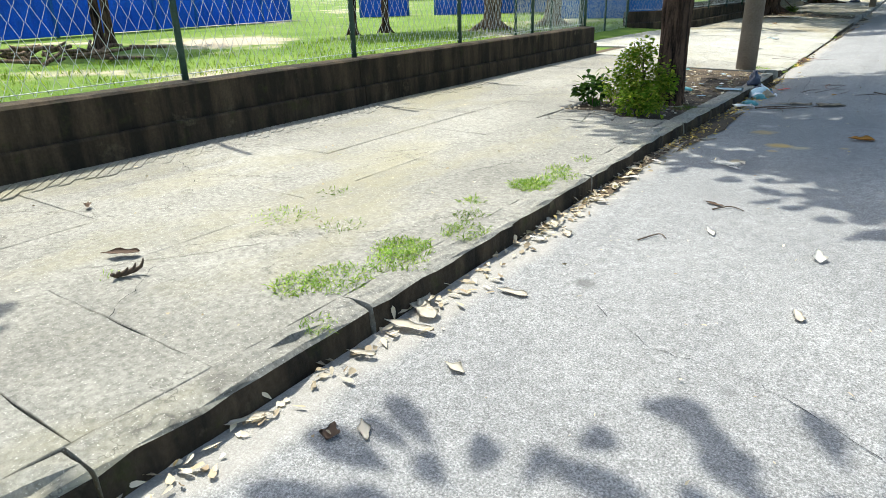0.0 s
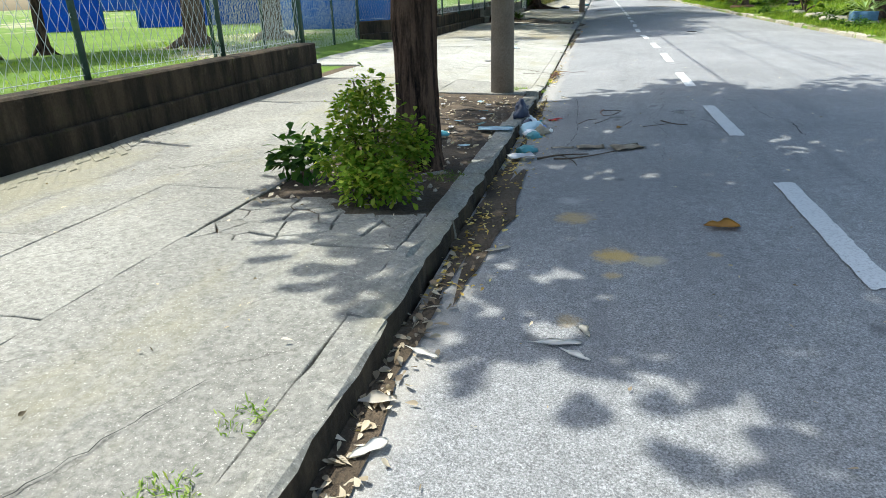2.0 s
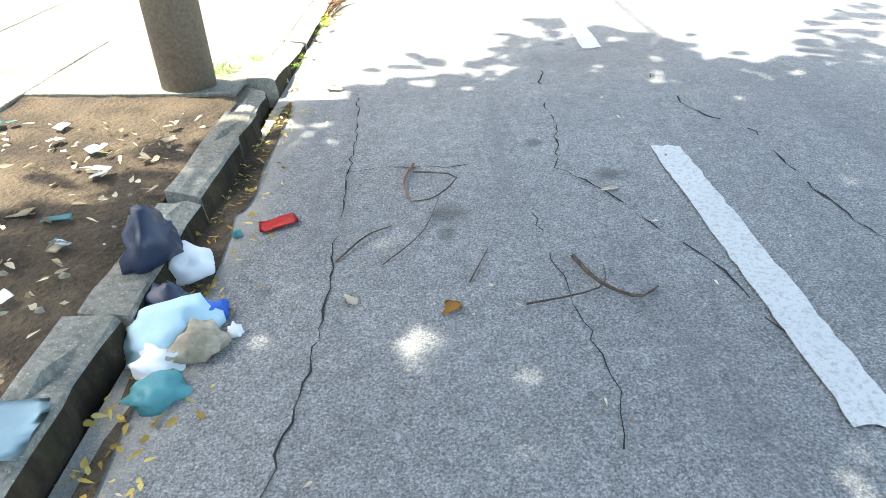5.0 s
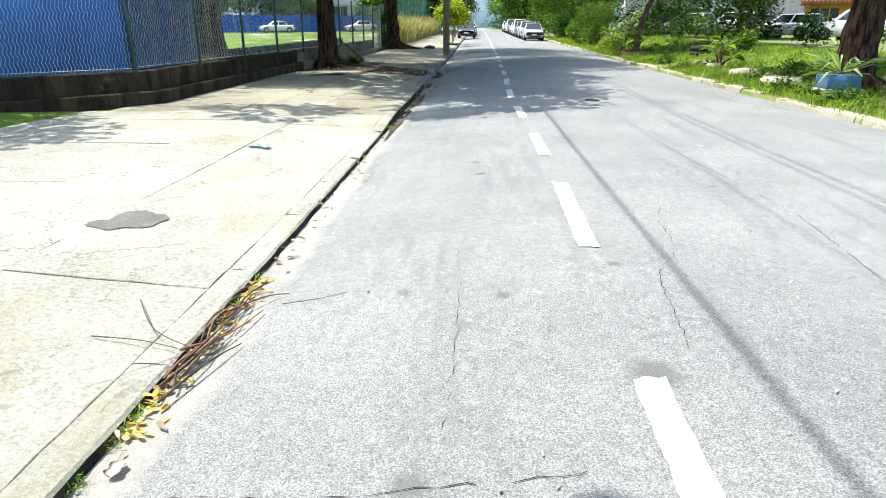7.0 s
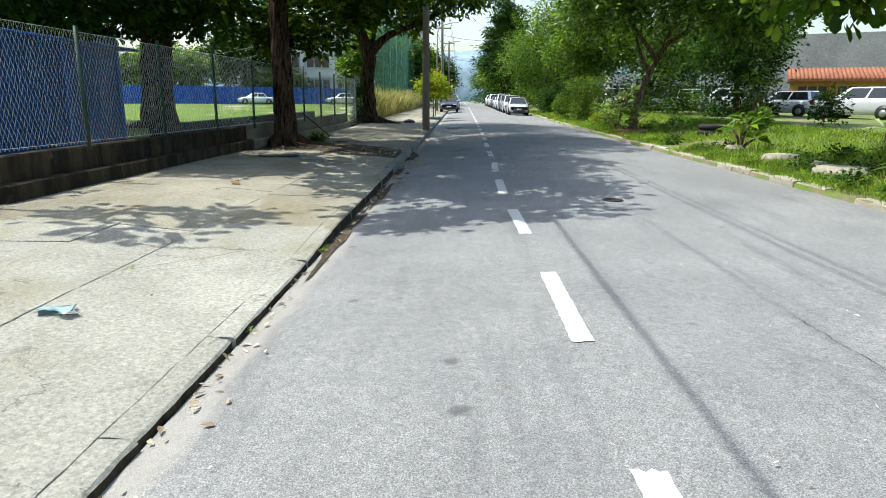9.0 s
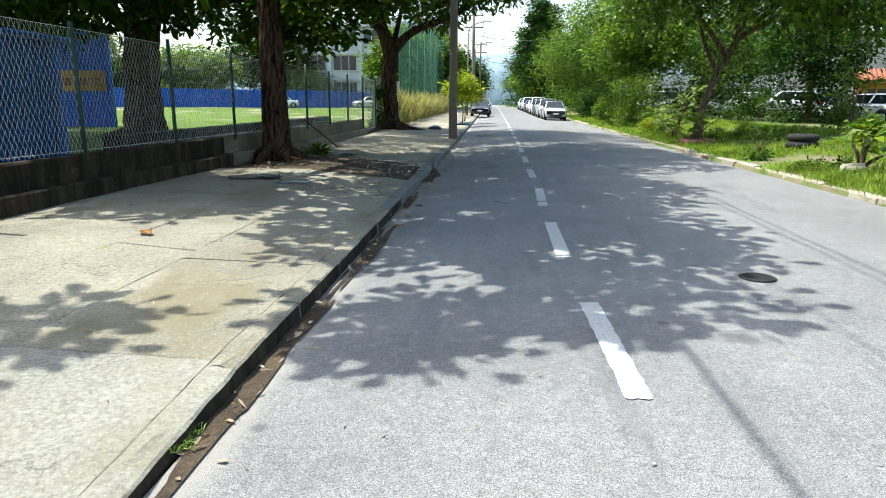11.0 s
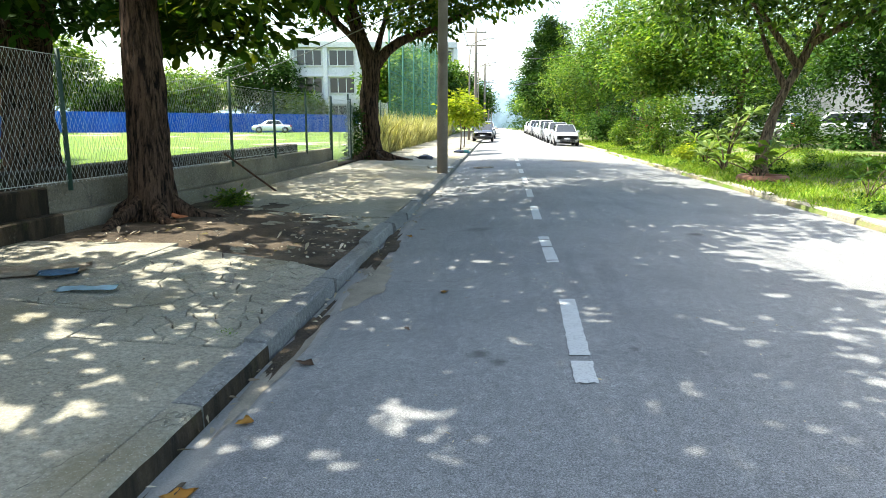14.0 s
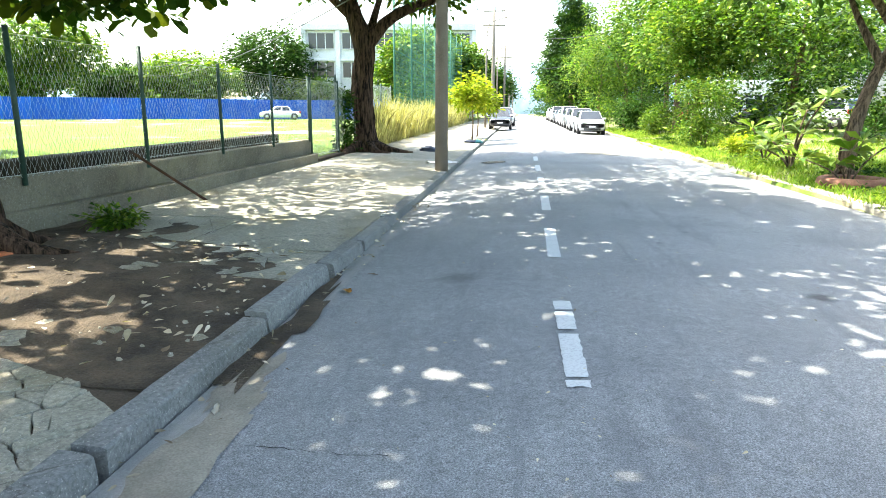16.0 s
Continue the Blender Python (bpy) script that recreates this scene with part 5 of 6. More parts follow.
    spots = [(x + rng.uniform(-.1, .1), y + rng.uniform(-.14, .14), top_z(x, y) - 0.01, r, n) for x, y, r, n in (
        (-1.28, 1.27, 0.19, 240), (-1.15, 1.2, 0.14, 135), (-0.94, 1.07, 0.14, 195), (-0.36, .5, 0.14, 390), (-0.3, .66, 0.17, 495), (-0.28, .85, 0.16, 495), (-0.26, 1.05, 0.17, 495), (-0.27, 1.25, 0.14, 390), (-0.26, 1.45, 0.14, 390),
        (-0.24, 2.45, 0.14, 360), (-0.24, 2.65, 0.16, 480), (-0.22, 2.85, 0.14, 390), (-0.24, 3.0, 0.10, 195), (-1.42, 1.78, 0.10, 90), (-0.45, 2.0, 0.09, 90), (-0.12, .35, 0.09, 120), (-1.3, .1, 0.09, 30), (-0.3, 1.85, 0.10, 120), (-.25, 3.3, 0.09, 90),
        (-0.35, 11.4, 0.14, 240), (-0.3, 12.0, 0.10, 165), (-0.25, 6.4, 0.14, 195), (-1.5, 20, 0.09, 30), (-1.2, 26, 0.07, 37), (-.5, 28.5, 0.09, 60), (-2.2, 24.2, 0.07, 45), (-.2, 45.6, .2, 60), (-0.25, 58, .5, 250), (-0.3, 61, .5, 250))]
    spots += [(-0.02, y + rng.uniform(-.05, .05), 0.05 + rise(y) - dip(y) - kerb_drop(y) * .5, .06, rng.randint(50, 120)) for y in (13.2, 13.3, 13.35, 14.4, 14.45, 12.9, 14.9, 11.9, 12.2, 18.9, 21.3, 21.2)]
    g = mesh_object("pavement_weeds", blade_mesh("pavement_weeds", spots, 0.045, 0.0055, 9, 1.2), M["kerb_grass"])
    tagged(g, "tufts of green grass growing from pavement joints", "grass", kind="stuff")
    spots = []
    for k in range(240):
        y = rng.uniform(52, 92)
        x = -3.7 - 0.5 * rng.random()
        spots.append((x, y, rise(y) + 0.1, 0.35, 26))
    g = mesh_object("tall_grass", blade_mesh("tall_grass", spots, 1.7, 0.05, 10, 0.2), M["dry_grass"])
    tagged(g, "tall pale plumed grass along the netting", "grass", kind="stuff")


# ---- poles, cables, netting ----
def pole(x, y, h, r, label, arms=True, lean=0.0):
    t = thing("utility_pole", x, y, rise(y) + 0.12 - dip(y), label, "pole", "utility poles")
    part("shaft", tube_bm([(0, 0, -0.1), (lean * .1, 0, h * .3), (lean * .5, 0, h * .7), (lean, 0, h)], [r, r * .93, r * .8, r * .7], 20), M["pole"], t)
    if arms:
        for z in (h - 0.4, h - 1.5):
            part("crossarm", box_bm(lean - .9, lean + .9, -.05, .05, z, z + .1, .01), M["pole"], t)
            for q in (-.8, -.3, .3, .8):
                part("insulator", tube_bm([(lean + q, 0, z + .1), (lean + q, 0, z + .17), (lean + q, 0, z + .24)], [.035, .05, .03], 8), M["white_plate"], t)
    return t


def cable(a, b, sag, r, label="black overhead cable strung between the poles"):
    pts = []
    for k in range(33):
        u = k / 32
        p = Vector(a).lerp(Vector(b), u)
        p.z -= sag * 4 * u * (1 - u)
        pts.append(p)
    tagged(part("overhead_cable", tube_bm(pts, [r] * len(pts), 6), M["black"]), label, "cable", "overhead cables")


def build_poles():
    pole(-0.52, 11.25, 9.6, 0.165, "grey-brown round concrete utility pole at the kerb")
    pole(-0.18, 44.3, 9.6, 0.17, "grey-brown round concrete utility pole at the kerb")
    for y in (82, 116, 150, 190):
        pole(-0.6, y, 9.6, 0.16, "distant concrete utility pole with crossarms")
    for k, y in enumerate((79, 101, 132)):
        t = thing("street_lamp", -1.0, y, rise(y) + .1, "slim street lamp with a curved arm", "street lamp", "street lamps")
        part("post", tube_bm([(0, 0, 0), (0, 0, 5), (0, 0, 7)], [.09, .07, .06], 10), M["pole"], t)
        part("arm", tube_bm(spline([(0, 0, 7), (.3, 0, 7.9), (1.6, 0, 8.3)], 8), [.04] * 8, 8), M["pole"], t)
        part("lantern", box_bm(1.5, 2.1, -.12, .12, 8.24, 8.36, .04), M["white_plate"], t)
    ends = [(-0.52, -25), (-0.52, 11.25), (-0.18, 44.3), (-0.6, 82), (-0.6, 116), (-0.6, 150), (-0.6, 190)]
    for (xa, ya), (xb, yb) in zip(ends, ends[1:]):
        za, zb = rise(ya) + .1, rise(yb) + .1
        cable((xa, ya, za + 6.5), (xb, yb, zb + 6.5), 0.5, 0.021)
        for q, z, sg in ((-.3, 9.4, .5), (.8, 9.4, .45), (.62, 9.4, .4)):
            cable((xa + q, ya, za + z), (xb + q, yb, zb + z), sg, 0.015 if q > 0 else 0.011)
    cable((-0.6, 82, 8), (9, 70, 7), .6, .015)
    cable((-0.6, 116, 8), (9, 100, 7.5), .8, .02)
    cable((-0.18, 44.3, 6), (-42, 96, 7), 1.5, .02)
    cable((-0.18, 44.3, 5.6), (-42, 98, 6.2), 1.5, .02)
    net = thing("sports_netting", -4.7, 61, rise(61) + .1, "tall green ball netting on steel posts beside the pitch", "netting")
    for k in range(10):
        y = k * 5.2
        part("post", tube_bm([(0, y, 0), (0, y, 8.3 + rise(58 + y) - rise(58))], [.06, .05], 8), M["net"], net)
    V, F = [], []

    def strand(a, b, r=.007):
        base = len(V)
        d = (Vector(b) - Vector(a)).normalized()
        s = d.orthogonal().normalized() * r
        u = d.cross(s)
        for p in (Vector(a), Vector(b)):
            V.extend([p + s, p - s * .5 + u * .87, p - s * .5 - u * .87])
        for e in range(3):
            g = (e + 1) % 3
            F.append((base + e, base + g, base + g + 3, base + e + 3))
    for k in range(190):
        strand((0, k * .25, .6), (0, k * .25, 8.2))
    for k in range(31):
        strand((0, 0, .6 + k * .25), (0, 47, .6 + k * .25))
    ob = raw("mesh_net", V, F, M["net"], net)
    ob["kind"] = "stuff"
    bm = bmesh.new()
    for z in (0.6, 4.4, 8.2):
        g = tube_bm([(0, 0, z), (0, 47, z)], [.03, .03], 6)
        me = bpy.data.meshes.new("tmp")
        g.to_mesh(me)
        bm.from_mesh(me)
        g.free()
    part("rails", bm, M["net"], net)


# ---- cars ----
CAR_PAINT = {}


def paint(name, c, metal=0.25):
    if name not in CAR_PAINT:
        m = Mat("car_paint_" + name, 0.28, metal, 0.5)
        m.colour(m.mix(0.15, c, m.ramp(m.noise(2.5, 4), [(0.3, grey(0.75)), (0.7, grey(1.05))]), 'MULTIPLY'))
        m.b.inputs["Coat Weight"].default_value = 0.6
        CAR_PAINT[name] = m.m
    return CAR_PAINT[name]


def car(x, y, z, rz, colour, rgb, label, shape="hatch"):
    L, W, H, hood, belt, rear = {"hatch": (3.95, 1.68, 1.5, 0.95, 0.92, 0.0), "suv": (4.3, 1.8, 1.66, 1.05, 1.02, 0.05), "van": (4.4, 1.78, 1.82, 1.08, 1.0, 0.0), "sedan": (4.4, 1.72, 1.46, 0.94, 0.9, 0.75)}[shape]
    t = thing("parked_car", x, y, z, label, "car", "parked cars", rz=rz)
    body = paint(colour, rgb)
    h, w = L / 2, W / 2
    st = [(-h, .80, .42, .66), (-h + .06, .90, .32, .82), (-h + .25, .97, .27, belt - .02), (-h + .8, 1.0, .22, belt), (0, 1.0, .2, belt), (h - 1.25, 1.0, .2, belt - .01), (h - .95, .99, .22, hood - .03),
          (h - .35, .95, .26, hood - .14), (h - .1, .88, .3, hood - .27), (h, .78, .4, hood - .42)]
    bm = bmesh.new()
    rings = []
    for yy, k, zb, zs in st:
        q = w * k
        sec = [(-q * .9, zb), (-q * .985, zb + .14), (-q, zb + .3), (-q * .985, zs - .1), (-q * .93, zs - .015), (-q * .5, zs + .025), (q * .5, zs + .025), (q * .93, zs - .015), (q * .985, zs - .1), (q, zb + .3), (q * .985, zb + .14), (q * .9, zb)]
        rings.append([bm.verts.new((a, yy, b)) for a, b in sec])
    for a, b in zip(rings, rings[1:]):
        for i in range(12):
            bm.faces.new((a[i], a[(i + 1) % 12], b[(i + 1) % 12], b[i]))
    bm.faces.new(rings[0][::-1])
    bm.faces.new(rings[-1])
    bmesh.ops.recalc_face_normals(bm, faces=bm.faces[:])
    part("body", bm, body, t)
    y0, y1 = -h + .12 + rear, h - 1.0
    r0, r1 = -h + .38 + rear * 1.25, h - 1.0 - (0.75 if shape != "van" else .62)
    wb, wt = w * .9, w * .7
    low, up = belt - .02, H - .05
    corners = [(-wb, y0, low), (wb, y0, low), (wb, y1, low), (-wb, y1, low), (-wt, r0, up), (wt, r0, up), (wt, r1, up), (-wt, r1, up)]

    def quad(name, i, mat, inset=0.06, out=0.006):
        p = [Vector(corners[k]) for k in i]
        c = sum(p, Vector()) / 4
        n = (p[1] - p[0]).cross(p[2] - p[0]).normalized()
        if n.dot(c - Vector((0, 0, 1))) < 0:
            n = -n
        q = [v + (c - v).normalized() * inset + n * out for v in p]
        part(name, (lambda b: (b.faces.new([b.verts.new(v) for v in q]), b)[1])(bmesh.new()), mat, t, flat=True)
    bm = bmesh.new()
    vs = [bm.verts.new(c) for c in corners]
    for i in ((0, 1, 5, 4), (1, 2, 6, 5), (2, 3, 7, 6), (3, 0, 4, 7), (4, 5, 6, 7)):
        bm.faces.new([vs[k] for k in i])
    bmesh.ops.recalc_face_normals(bm, faces=bm.faces[:])
    bmesh.ops.bevel(bm, geom=bm.edges[:], offset=0.05, segments=2, affect='EDGES')
    part("cabin", bm, body, t)
    quad("rear_window", (0, 1, 5, 4), M["dark_glass"], .12)
    quad("windscreen", (2, 3, 7, 6), M["dark_glass"], .08)
    for s, (a, b, c, d) in ((1, (1, 2, 6, 5)), (-1, (0, 3, 7, 4))):
        for u0, u1 in ((.05, .46), (.5, .9)):
            A, B, C, D = (Vector(corners[k]) for k in (a, b, c, d))
            q = [A.lerp(B, u0).lerp(D.lerp(C, u0), .1), A.lerp(B, u1).lerp(D.lerp(C, u1), .1), A.lerp(B, u1).lerp(D.lerp(C, u1), .88), A.lerp(B, u0).lerp(D.lerp(C, u0), .88)]
            off = Vector((s * .008, 0, .003))
            part("side_window", (lambda b: (b.faces.new([b.verts.new(v + off) for v in q]), b)[1])(bmesh.new()), M["dark_glass"], t, flat=True)
        part("mirror", box_bm(s * w * .93 if s > 0 else s * w * .93 - .17, s * w * .93 + .17 if s > 0 else s * w * .93, y1 - .28, y1 - .18, belt - .02, belt + .12, .03), body, t)
        part("headlight", box_bm(s * w * .68 - .17, s * w * .68 + .17, h - .22, h - .04, hood - .36, hood - .2, .03), M["lamp_glass"], t)
        part("tail_lamp", box_bm(s * w * .8 - .1, s * w * .8 + .1, -h + .0, -h + .2, belt - .24, belt + .02, .02), M["tail_red"], t)
        for yy in (-h + .72, h - .8):
            wheel = part("wheel", tube_bm([(s * (w - .2), yy, .31), (s * (w - .17), yy, .31), (s * (w - .03), yy, .31), (s * (w + .012), yy, .31)], [.27, .31, .31, .27], 22), M["tyre"], t)
            part("rim", tube_bm([(s * (w - .02), yy, .31), (s * (w + .018), yy, .31)], [.2, .17], 14), M["rim"], wheel)
            # flat black disc stands in for the dark hollow round the wheel
            part("wheel_arch", tube_bm([(s * (w - .1), yy, .34), (s * (w + .004), yy, .34)], [.37, .37], 22), M["black"], t)
    part("grille", box_bm(-w * .45, w * .45, h - .1, h + .008, hood - .5, hood - .36, .02), M["black"], t)
    part("lower_grille", box_bm(-w * .6, w * .6, h - .08, h + .014, .3, .42, .02), M["black"], t)
    part("number_plate", box_bm(-.2, .2, h + .005, h + .02, .44, .54, .003), M["white_plate"], t)
    part("number_plate", box_bm(-.2, .2, -h - .02, -h - .004, .55, .66, .003), M["white_plate"], t)
    return t


def build_cars():
    W, S, D = (0.78, 0.79, 0.8), (0.5, 0.52, 0.54), (0.035, 0.04, 0.05)
    row = [("hatch", "silver", S, "silver"), ("suv", "silver", S, "silver"), ("suv", "grey", (0.16, 0.17, 0.18), "grey"), ("van", "white", W, "white"), ("hatch", "white", W, "white"), ("sedan", "dark", D, "dark"),
           ("van", "white", W, "white"), ("hatch", "silver", S, "silver"), ("suv", "white", W, "white")]
    for k, (shape, name, rgb, word) in enumerate(row):
        y = 70 + k * 5.7
        car(6.15 - 0.02 * k, y, rise(y) + .01, 180, name, rgb, "%s %s parked at the verge facing down the street" % (word, "minivan" if shape == "van" else "car"), shape)
    for x, y, rz, shape, name, rgb, word in ((0.55, 78, 180, "hatch", "dark", D, "dark"), (0.6, 88, 180, "suv", "silver", S, "silver"), (0.6, 97, 180, "hatch", "white", W, "white")):
        car(x - 0.3, y, rise(y) + .04, rz, name, rgb, "%s car parked along the pavement edge" % word, shape)
    lot = [(22.2, 49.0, "suv", "silver", (0.6, 0.62, 0.64), "silver", 57), (20.6, 53.8, "hatch", "white", W, "white", 60), (19.6, 60, "suv", "silver", S, "silver", 64), (18.2, 66, "suv", "white", W, "white", 62),
           (16.4, 68.5, "hatch", "dark", D, "dark", 66), (21.5, 62.5, "hatch", "grey", (0.16, 0.17, 0.18), "grey", 62), (15.8, 75, "van", "white", W, "white", 66), (24.5, 43.5, "hatch", "dark", D, "dark", 58),
           (15.2, 81, "hatch", "red", (0.4, 0.04, 0.03), "red", 66), (16, 87, "suv", "white", W, "white", 66)]
    for x, y, shape, name, rgb, word, rz in lot:
        car(x, y, ground_height(x, y), rz - 26, name, rgb, "%s car parked in the lot above the verge" % word, shape)
    for x, y, rz in ((-24.5, 96.2, 112), (-14.2, 100.0, 110), (-9.5, 102.5, 110)):
        car(x, y, rise(y) + .32, rz, "white", W, "white sedan parked by the blue hoarding", "sedan")


# ---- buildings and hoardings ----
def sheet_wall(name, label, a, b, h, mat, z, rib=0.3, category="hoarding", thick=0.06):
    """Upright panels of ribbed sheet from a to b."""
    t = thing(name, a[0], a[1], z, label, category)
    a, b = Vector(a), Vector(b)
    d = b - a
    n = max(1, round(d.length / 2.4))
    for k in range(n):
        p, q = d * (k / n), d * ((k + 1) / n)
        e = (q - p).normalized()
        nx = Vector((-e.y, e.x))
        m = max(2, int((q - p).length / rib))
        bm = bmesh.new()
        cols = []
        for j in range(m * 2 + 1):
            s = p.lerp(q, j / (m * 2)) + nx * (0.02 if j % 2 else -0.02)
            cols.append([bm.verts.new((s.x, s.y, 0)), bm.verts.new((s.x, s.y, h))])
        for c0, c1 in zip(cols, cols[1:]):
            bm.faces.new((c0[0], c1[0], c1[1], c0[1]))
        bmesh.ops.solidify(bm, geom=bm.faces[:], thickness=thick)
        part("panel", bm, M[mat], t, flat=True)
    for k in range(n + 1):
        p = d * (k / n)
        part("upright", box_bm(p.x - .05, p.x + .05, p.y - .05, p.y + .05, -.05, h + .04, .01), M[mat], t)
    return t


def block(name, label, cx, cy, z, w, dpt, h, rz, wall, storeys=1, bays=4, roof=None, win_h=1.3):
    t = thing(name, cx, cy, z, label, "building", rz=rz)
    part("wall", box_bm(-w / 2, w / 2, 0, dpt, -.3, h, .02), M[wall], t, flat=True)
    sh = h / storeys
    for s in range(storeys):
        for k in range(bays):
            x0 = -w / 2 + w * (k + .12) / bays
            x1 = -w / 2 + w * (k + .88) / bays
            z0 = s * sh + sh * .38
            win = part("window", box_bm(x0, x1, -.03, .05, z0, z0 + win_h, .01), M["dark_glass"], t, flat=True)
            for q in (0, .333, .667, 1):
                xx = x0 + (x1 - x0) * q
                part("frame", box_bm(xx - .05, xx + .05, -.07, -.02, z0 - .03, z0 + win_h + .03), M[wall], win, flat=True)
            part("sill", box_bm(x0 - .1, x1 + .1, -.18, .02, z0 - .12, z0 - .03), M[wall], win, flat=True)
        if storeys > 1:
            part("band", box_bm(-w / 2 - .05, w / 2 + .05, -.35, .0, s * sh - .18, s * sh + .12, .02), M[wall], t, flat=True)
    if storeys > 1:
        for k in range(bays + 1):
            xx = -w / 2 + w * k / bays
            part("pier", box_bm(xx - .3, xx + .3, -.4, .0, 0, h, .02), M[wall], t, flat=True)
        part("parapet", box_bm(-w / 2 - .2, w / 2 + .2, -.5, dpt + .2, h, h + .8, .03), M[wall], t, flat=True)
    if roof:
        n = int(w / .3)
        for k in range(n):
            x0 = -w / 2 - .3 + (w + .6) * k / n
            pts = [(x0, -.7, h - .1), (x0, dpt * .5, h + .9)]
            part("tile_course", tube_bm(pts, [.17, .17], 8), M[roof], t)
        part("roof_deck", (lambda b: b)(box_bm(-w / 2 - .4, w / 2 + .4, -.7, dpt, h - .25, h - .12, .01)), M[roof], t, flat=True)
    return t


def build_buildings():
    sheet_wall("blue_hoarding", "long blue sheet hoarding across the far side of the field", (-62, 76), (-5.5, 111), 2.15, "blue", 0.95, 0.6)
    hut = sheet_wall("blue_hut", "tall blue sheet-clad enclosure far inside the yard", (-27, 45), (-14.6, 45), 4.1, "blue", 0.38, 0.4, "shed")
    part("roof", box_bm(-.2, 12.5, -.2, 1.0, 4.1, 4.2, .02), M["blue"], hut)
    part("banner", box_bm(10.0, 12.2, -.12, -.07, 1.55, 2.4, .005), M["yellow"], hut, "yellow banner with brown lettering bars")
    for k in range(3):
        part("lettering_bar", box_bm(10.2 + k * .66, 10.7 + k * .66, -.13, -.121, 1.8, 2.1), M["planter"], hut)
    booth = sheet_wall("blue_booth", "blue sheet-clad booth close behind the fence", (-6.45, 25.5), (-7.0, 30.7), 2.45, "blue", 0.15, 0.35, "booth")
    part("end_wall", box_bm(-4.4, .05, -.06, 0, 0, 2.45, .01), M["blue"], booth)
    part("back_wall", box_bm(-4.4, -4.34, 0, 5.2, 0, 2.45, .01), M["blue"], booth)
    part("far_wall", box_bm(-4.4, -.55, 5.14, 5.2, 0, 2.45, .01), M["blue"], booth)
    part("roof", box_bm(-4.42, .04, -.08, 5.22, 2.45, 2.5, .02), M["blue"], booth)
    for k, (a, b, h) in enumerate((((-23, 4), (-26.5, 24.5), 3.4), ((-24, 27.5), (-22.5, 30), 3.2), ((-21, 30.6), (-15, 34), 3.3), ((-30, -8), (-23, 3.6), 3.4))):
        sheet_wall("blue_hoarding", "blue sheet-clad enclosure standing in the yard", b, a, h, "blue", 0.36, 0.5)
    heap = thing("rubble_heap", -13.3, 5.3, 0.3, "heap of cut branches and rubble on the grass", "rubble")
    rng = random.Random(8)
    for k in range(46):
        x, y, a = rng.uniform(-1.7, 1.7), rng.uniform(-1.4, 1.4), rng.uniform(0, 6.3)
        ln = rng.uniform(.3, 1.1)
        part("branch", tube_bm([(x, y, rng.uniform(0, .3)), (x + ln * math.cos(a), y + ln * math.sin(a), rng.uniform(0.02, .35))], [.045, .03], 6), M["bark_grey"], heap)
    block("school_building", "white concrete school block with bands of windows", -15.5, 112, 1.2, 22, 9, 10.9, 6, "white_paint", 3, 5, None, 1.9)
    block("shop_building", "ochre single-storey building with a clay tile roof", 34.5, 71, .6, 9, 6, 3.0, -24, "orange", 1, 3, "tile", 1.2)
    block("house_building", "pale rendered house beside the parking lot", 42, 60, .6, 8, 7, 3.3, -34, "white_paint", 1, 3, "tile", 1.2)
    block("warehouse_building", "large blank grey rendered warehouse wall", 45, 82, .6, 32, 10, 8.0, -26, "grey_render", 1, 0)
    block("house_building", "white house seen between the trees", 24, 88, .6, 12, 8, 4.0, -8, "white_paint", 1, 4, None, 1.2)
    block("house_building", "white house seen between the trees", 33, 104, .6, 14, 8, 6.0, -12, "white_paint", 2, 4, None, 1.2)
    verts, faces = [], []
    n = 60
    for k in range(n + 1):
        x = -1400 + 3200 * k / n
        hgt = 60 + 75 * math.exp(-((x - 120) / 330) ** 2) + 60 * noise.noise(Vector((x * .003, 2, 0)))
        verts += [(x, 1580, -5), (x, 1590, hgt * .6), (x, 1700, hgt), (x, 1900, hgt * .5)]
    for k in range(n):
        for j in range(3):
            faces.append((k * 4 + j, k * 4 + j + 4, k * 4 + j + 5, k * 4 + j + 1))
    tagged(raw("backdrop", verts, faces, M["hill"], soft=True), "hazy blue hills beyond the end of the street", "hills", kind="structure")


# ---- cracks, patches, litter ----
def crack(points, w, seed, surface="road"):
    rng = random.Random(seed)
    pts = []
    for a, b in zip(points, points[1:]):
        a, b = Vector(a), Vector(b)
        m = max(2, int((b - a).length / 0.05))
        for j in range(m):
            pts.append(a.lerp(b, j / m) + Vector((rng.uniform(-1, 1), rng.uniform(-1, 1))) * 0.014)
    pts.append(Vector(points[-1]))
    bm = bmesh.new()
    prev = None
    for k, p in enumerate(pts):
        d = (pts[min(k + 1, len(pts) - 1)] - pts[max(k - 1, 0)]).normalized()
        s = Vector((-d.y, d.x)) * w * rng.uniform(.1, 1) * .27
        zf = (lambda q: road_z(q.x, q.y) + .0045) if surface == "road" else (lambda q: top_z(q.x, q.y) + .009)
        cur = [bm.verts.new((q.x, q.y, zf(q))) for q in (p + s, p - s)]
        if prev and noise.noise(Vector((p.x * 4, p.y * 4, seed))) > -0.32:
            bm.faces.new((prev[0], prev[1], cur[1], cur[0]))
        prev = cur
    bmesh.ops.recalc_face_normals(bm, faces=bm.faces[:])
    tagged(part("crack", bm, M["tar"]), "thin dark crack in the asphalt" if surface == "road" else "thin dark crack in the concrete", "crack", "cracks", "structure")


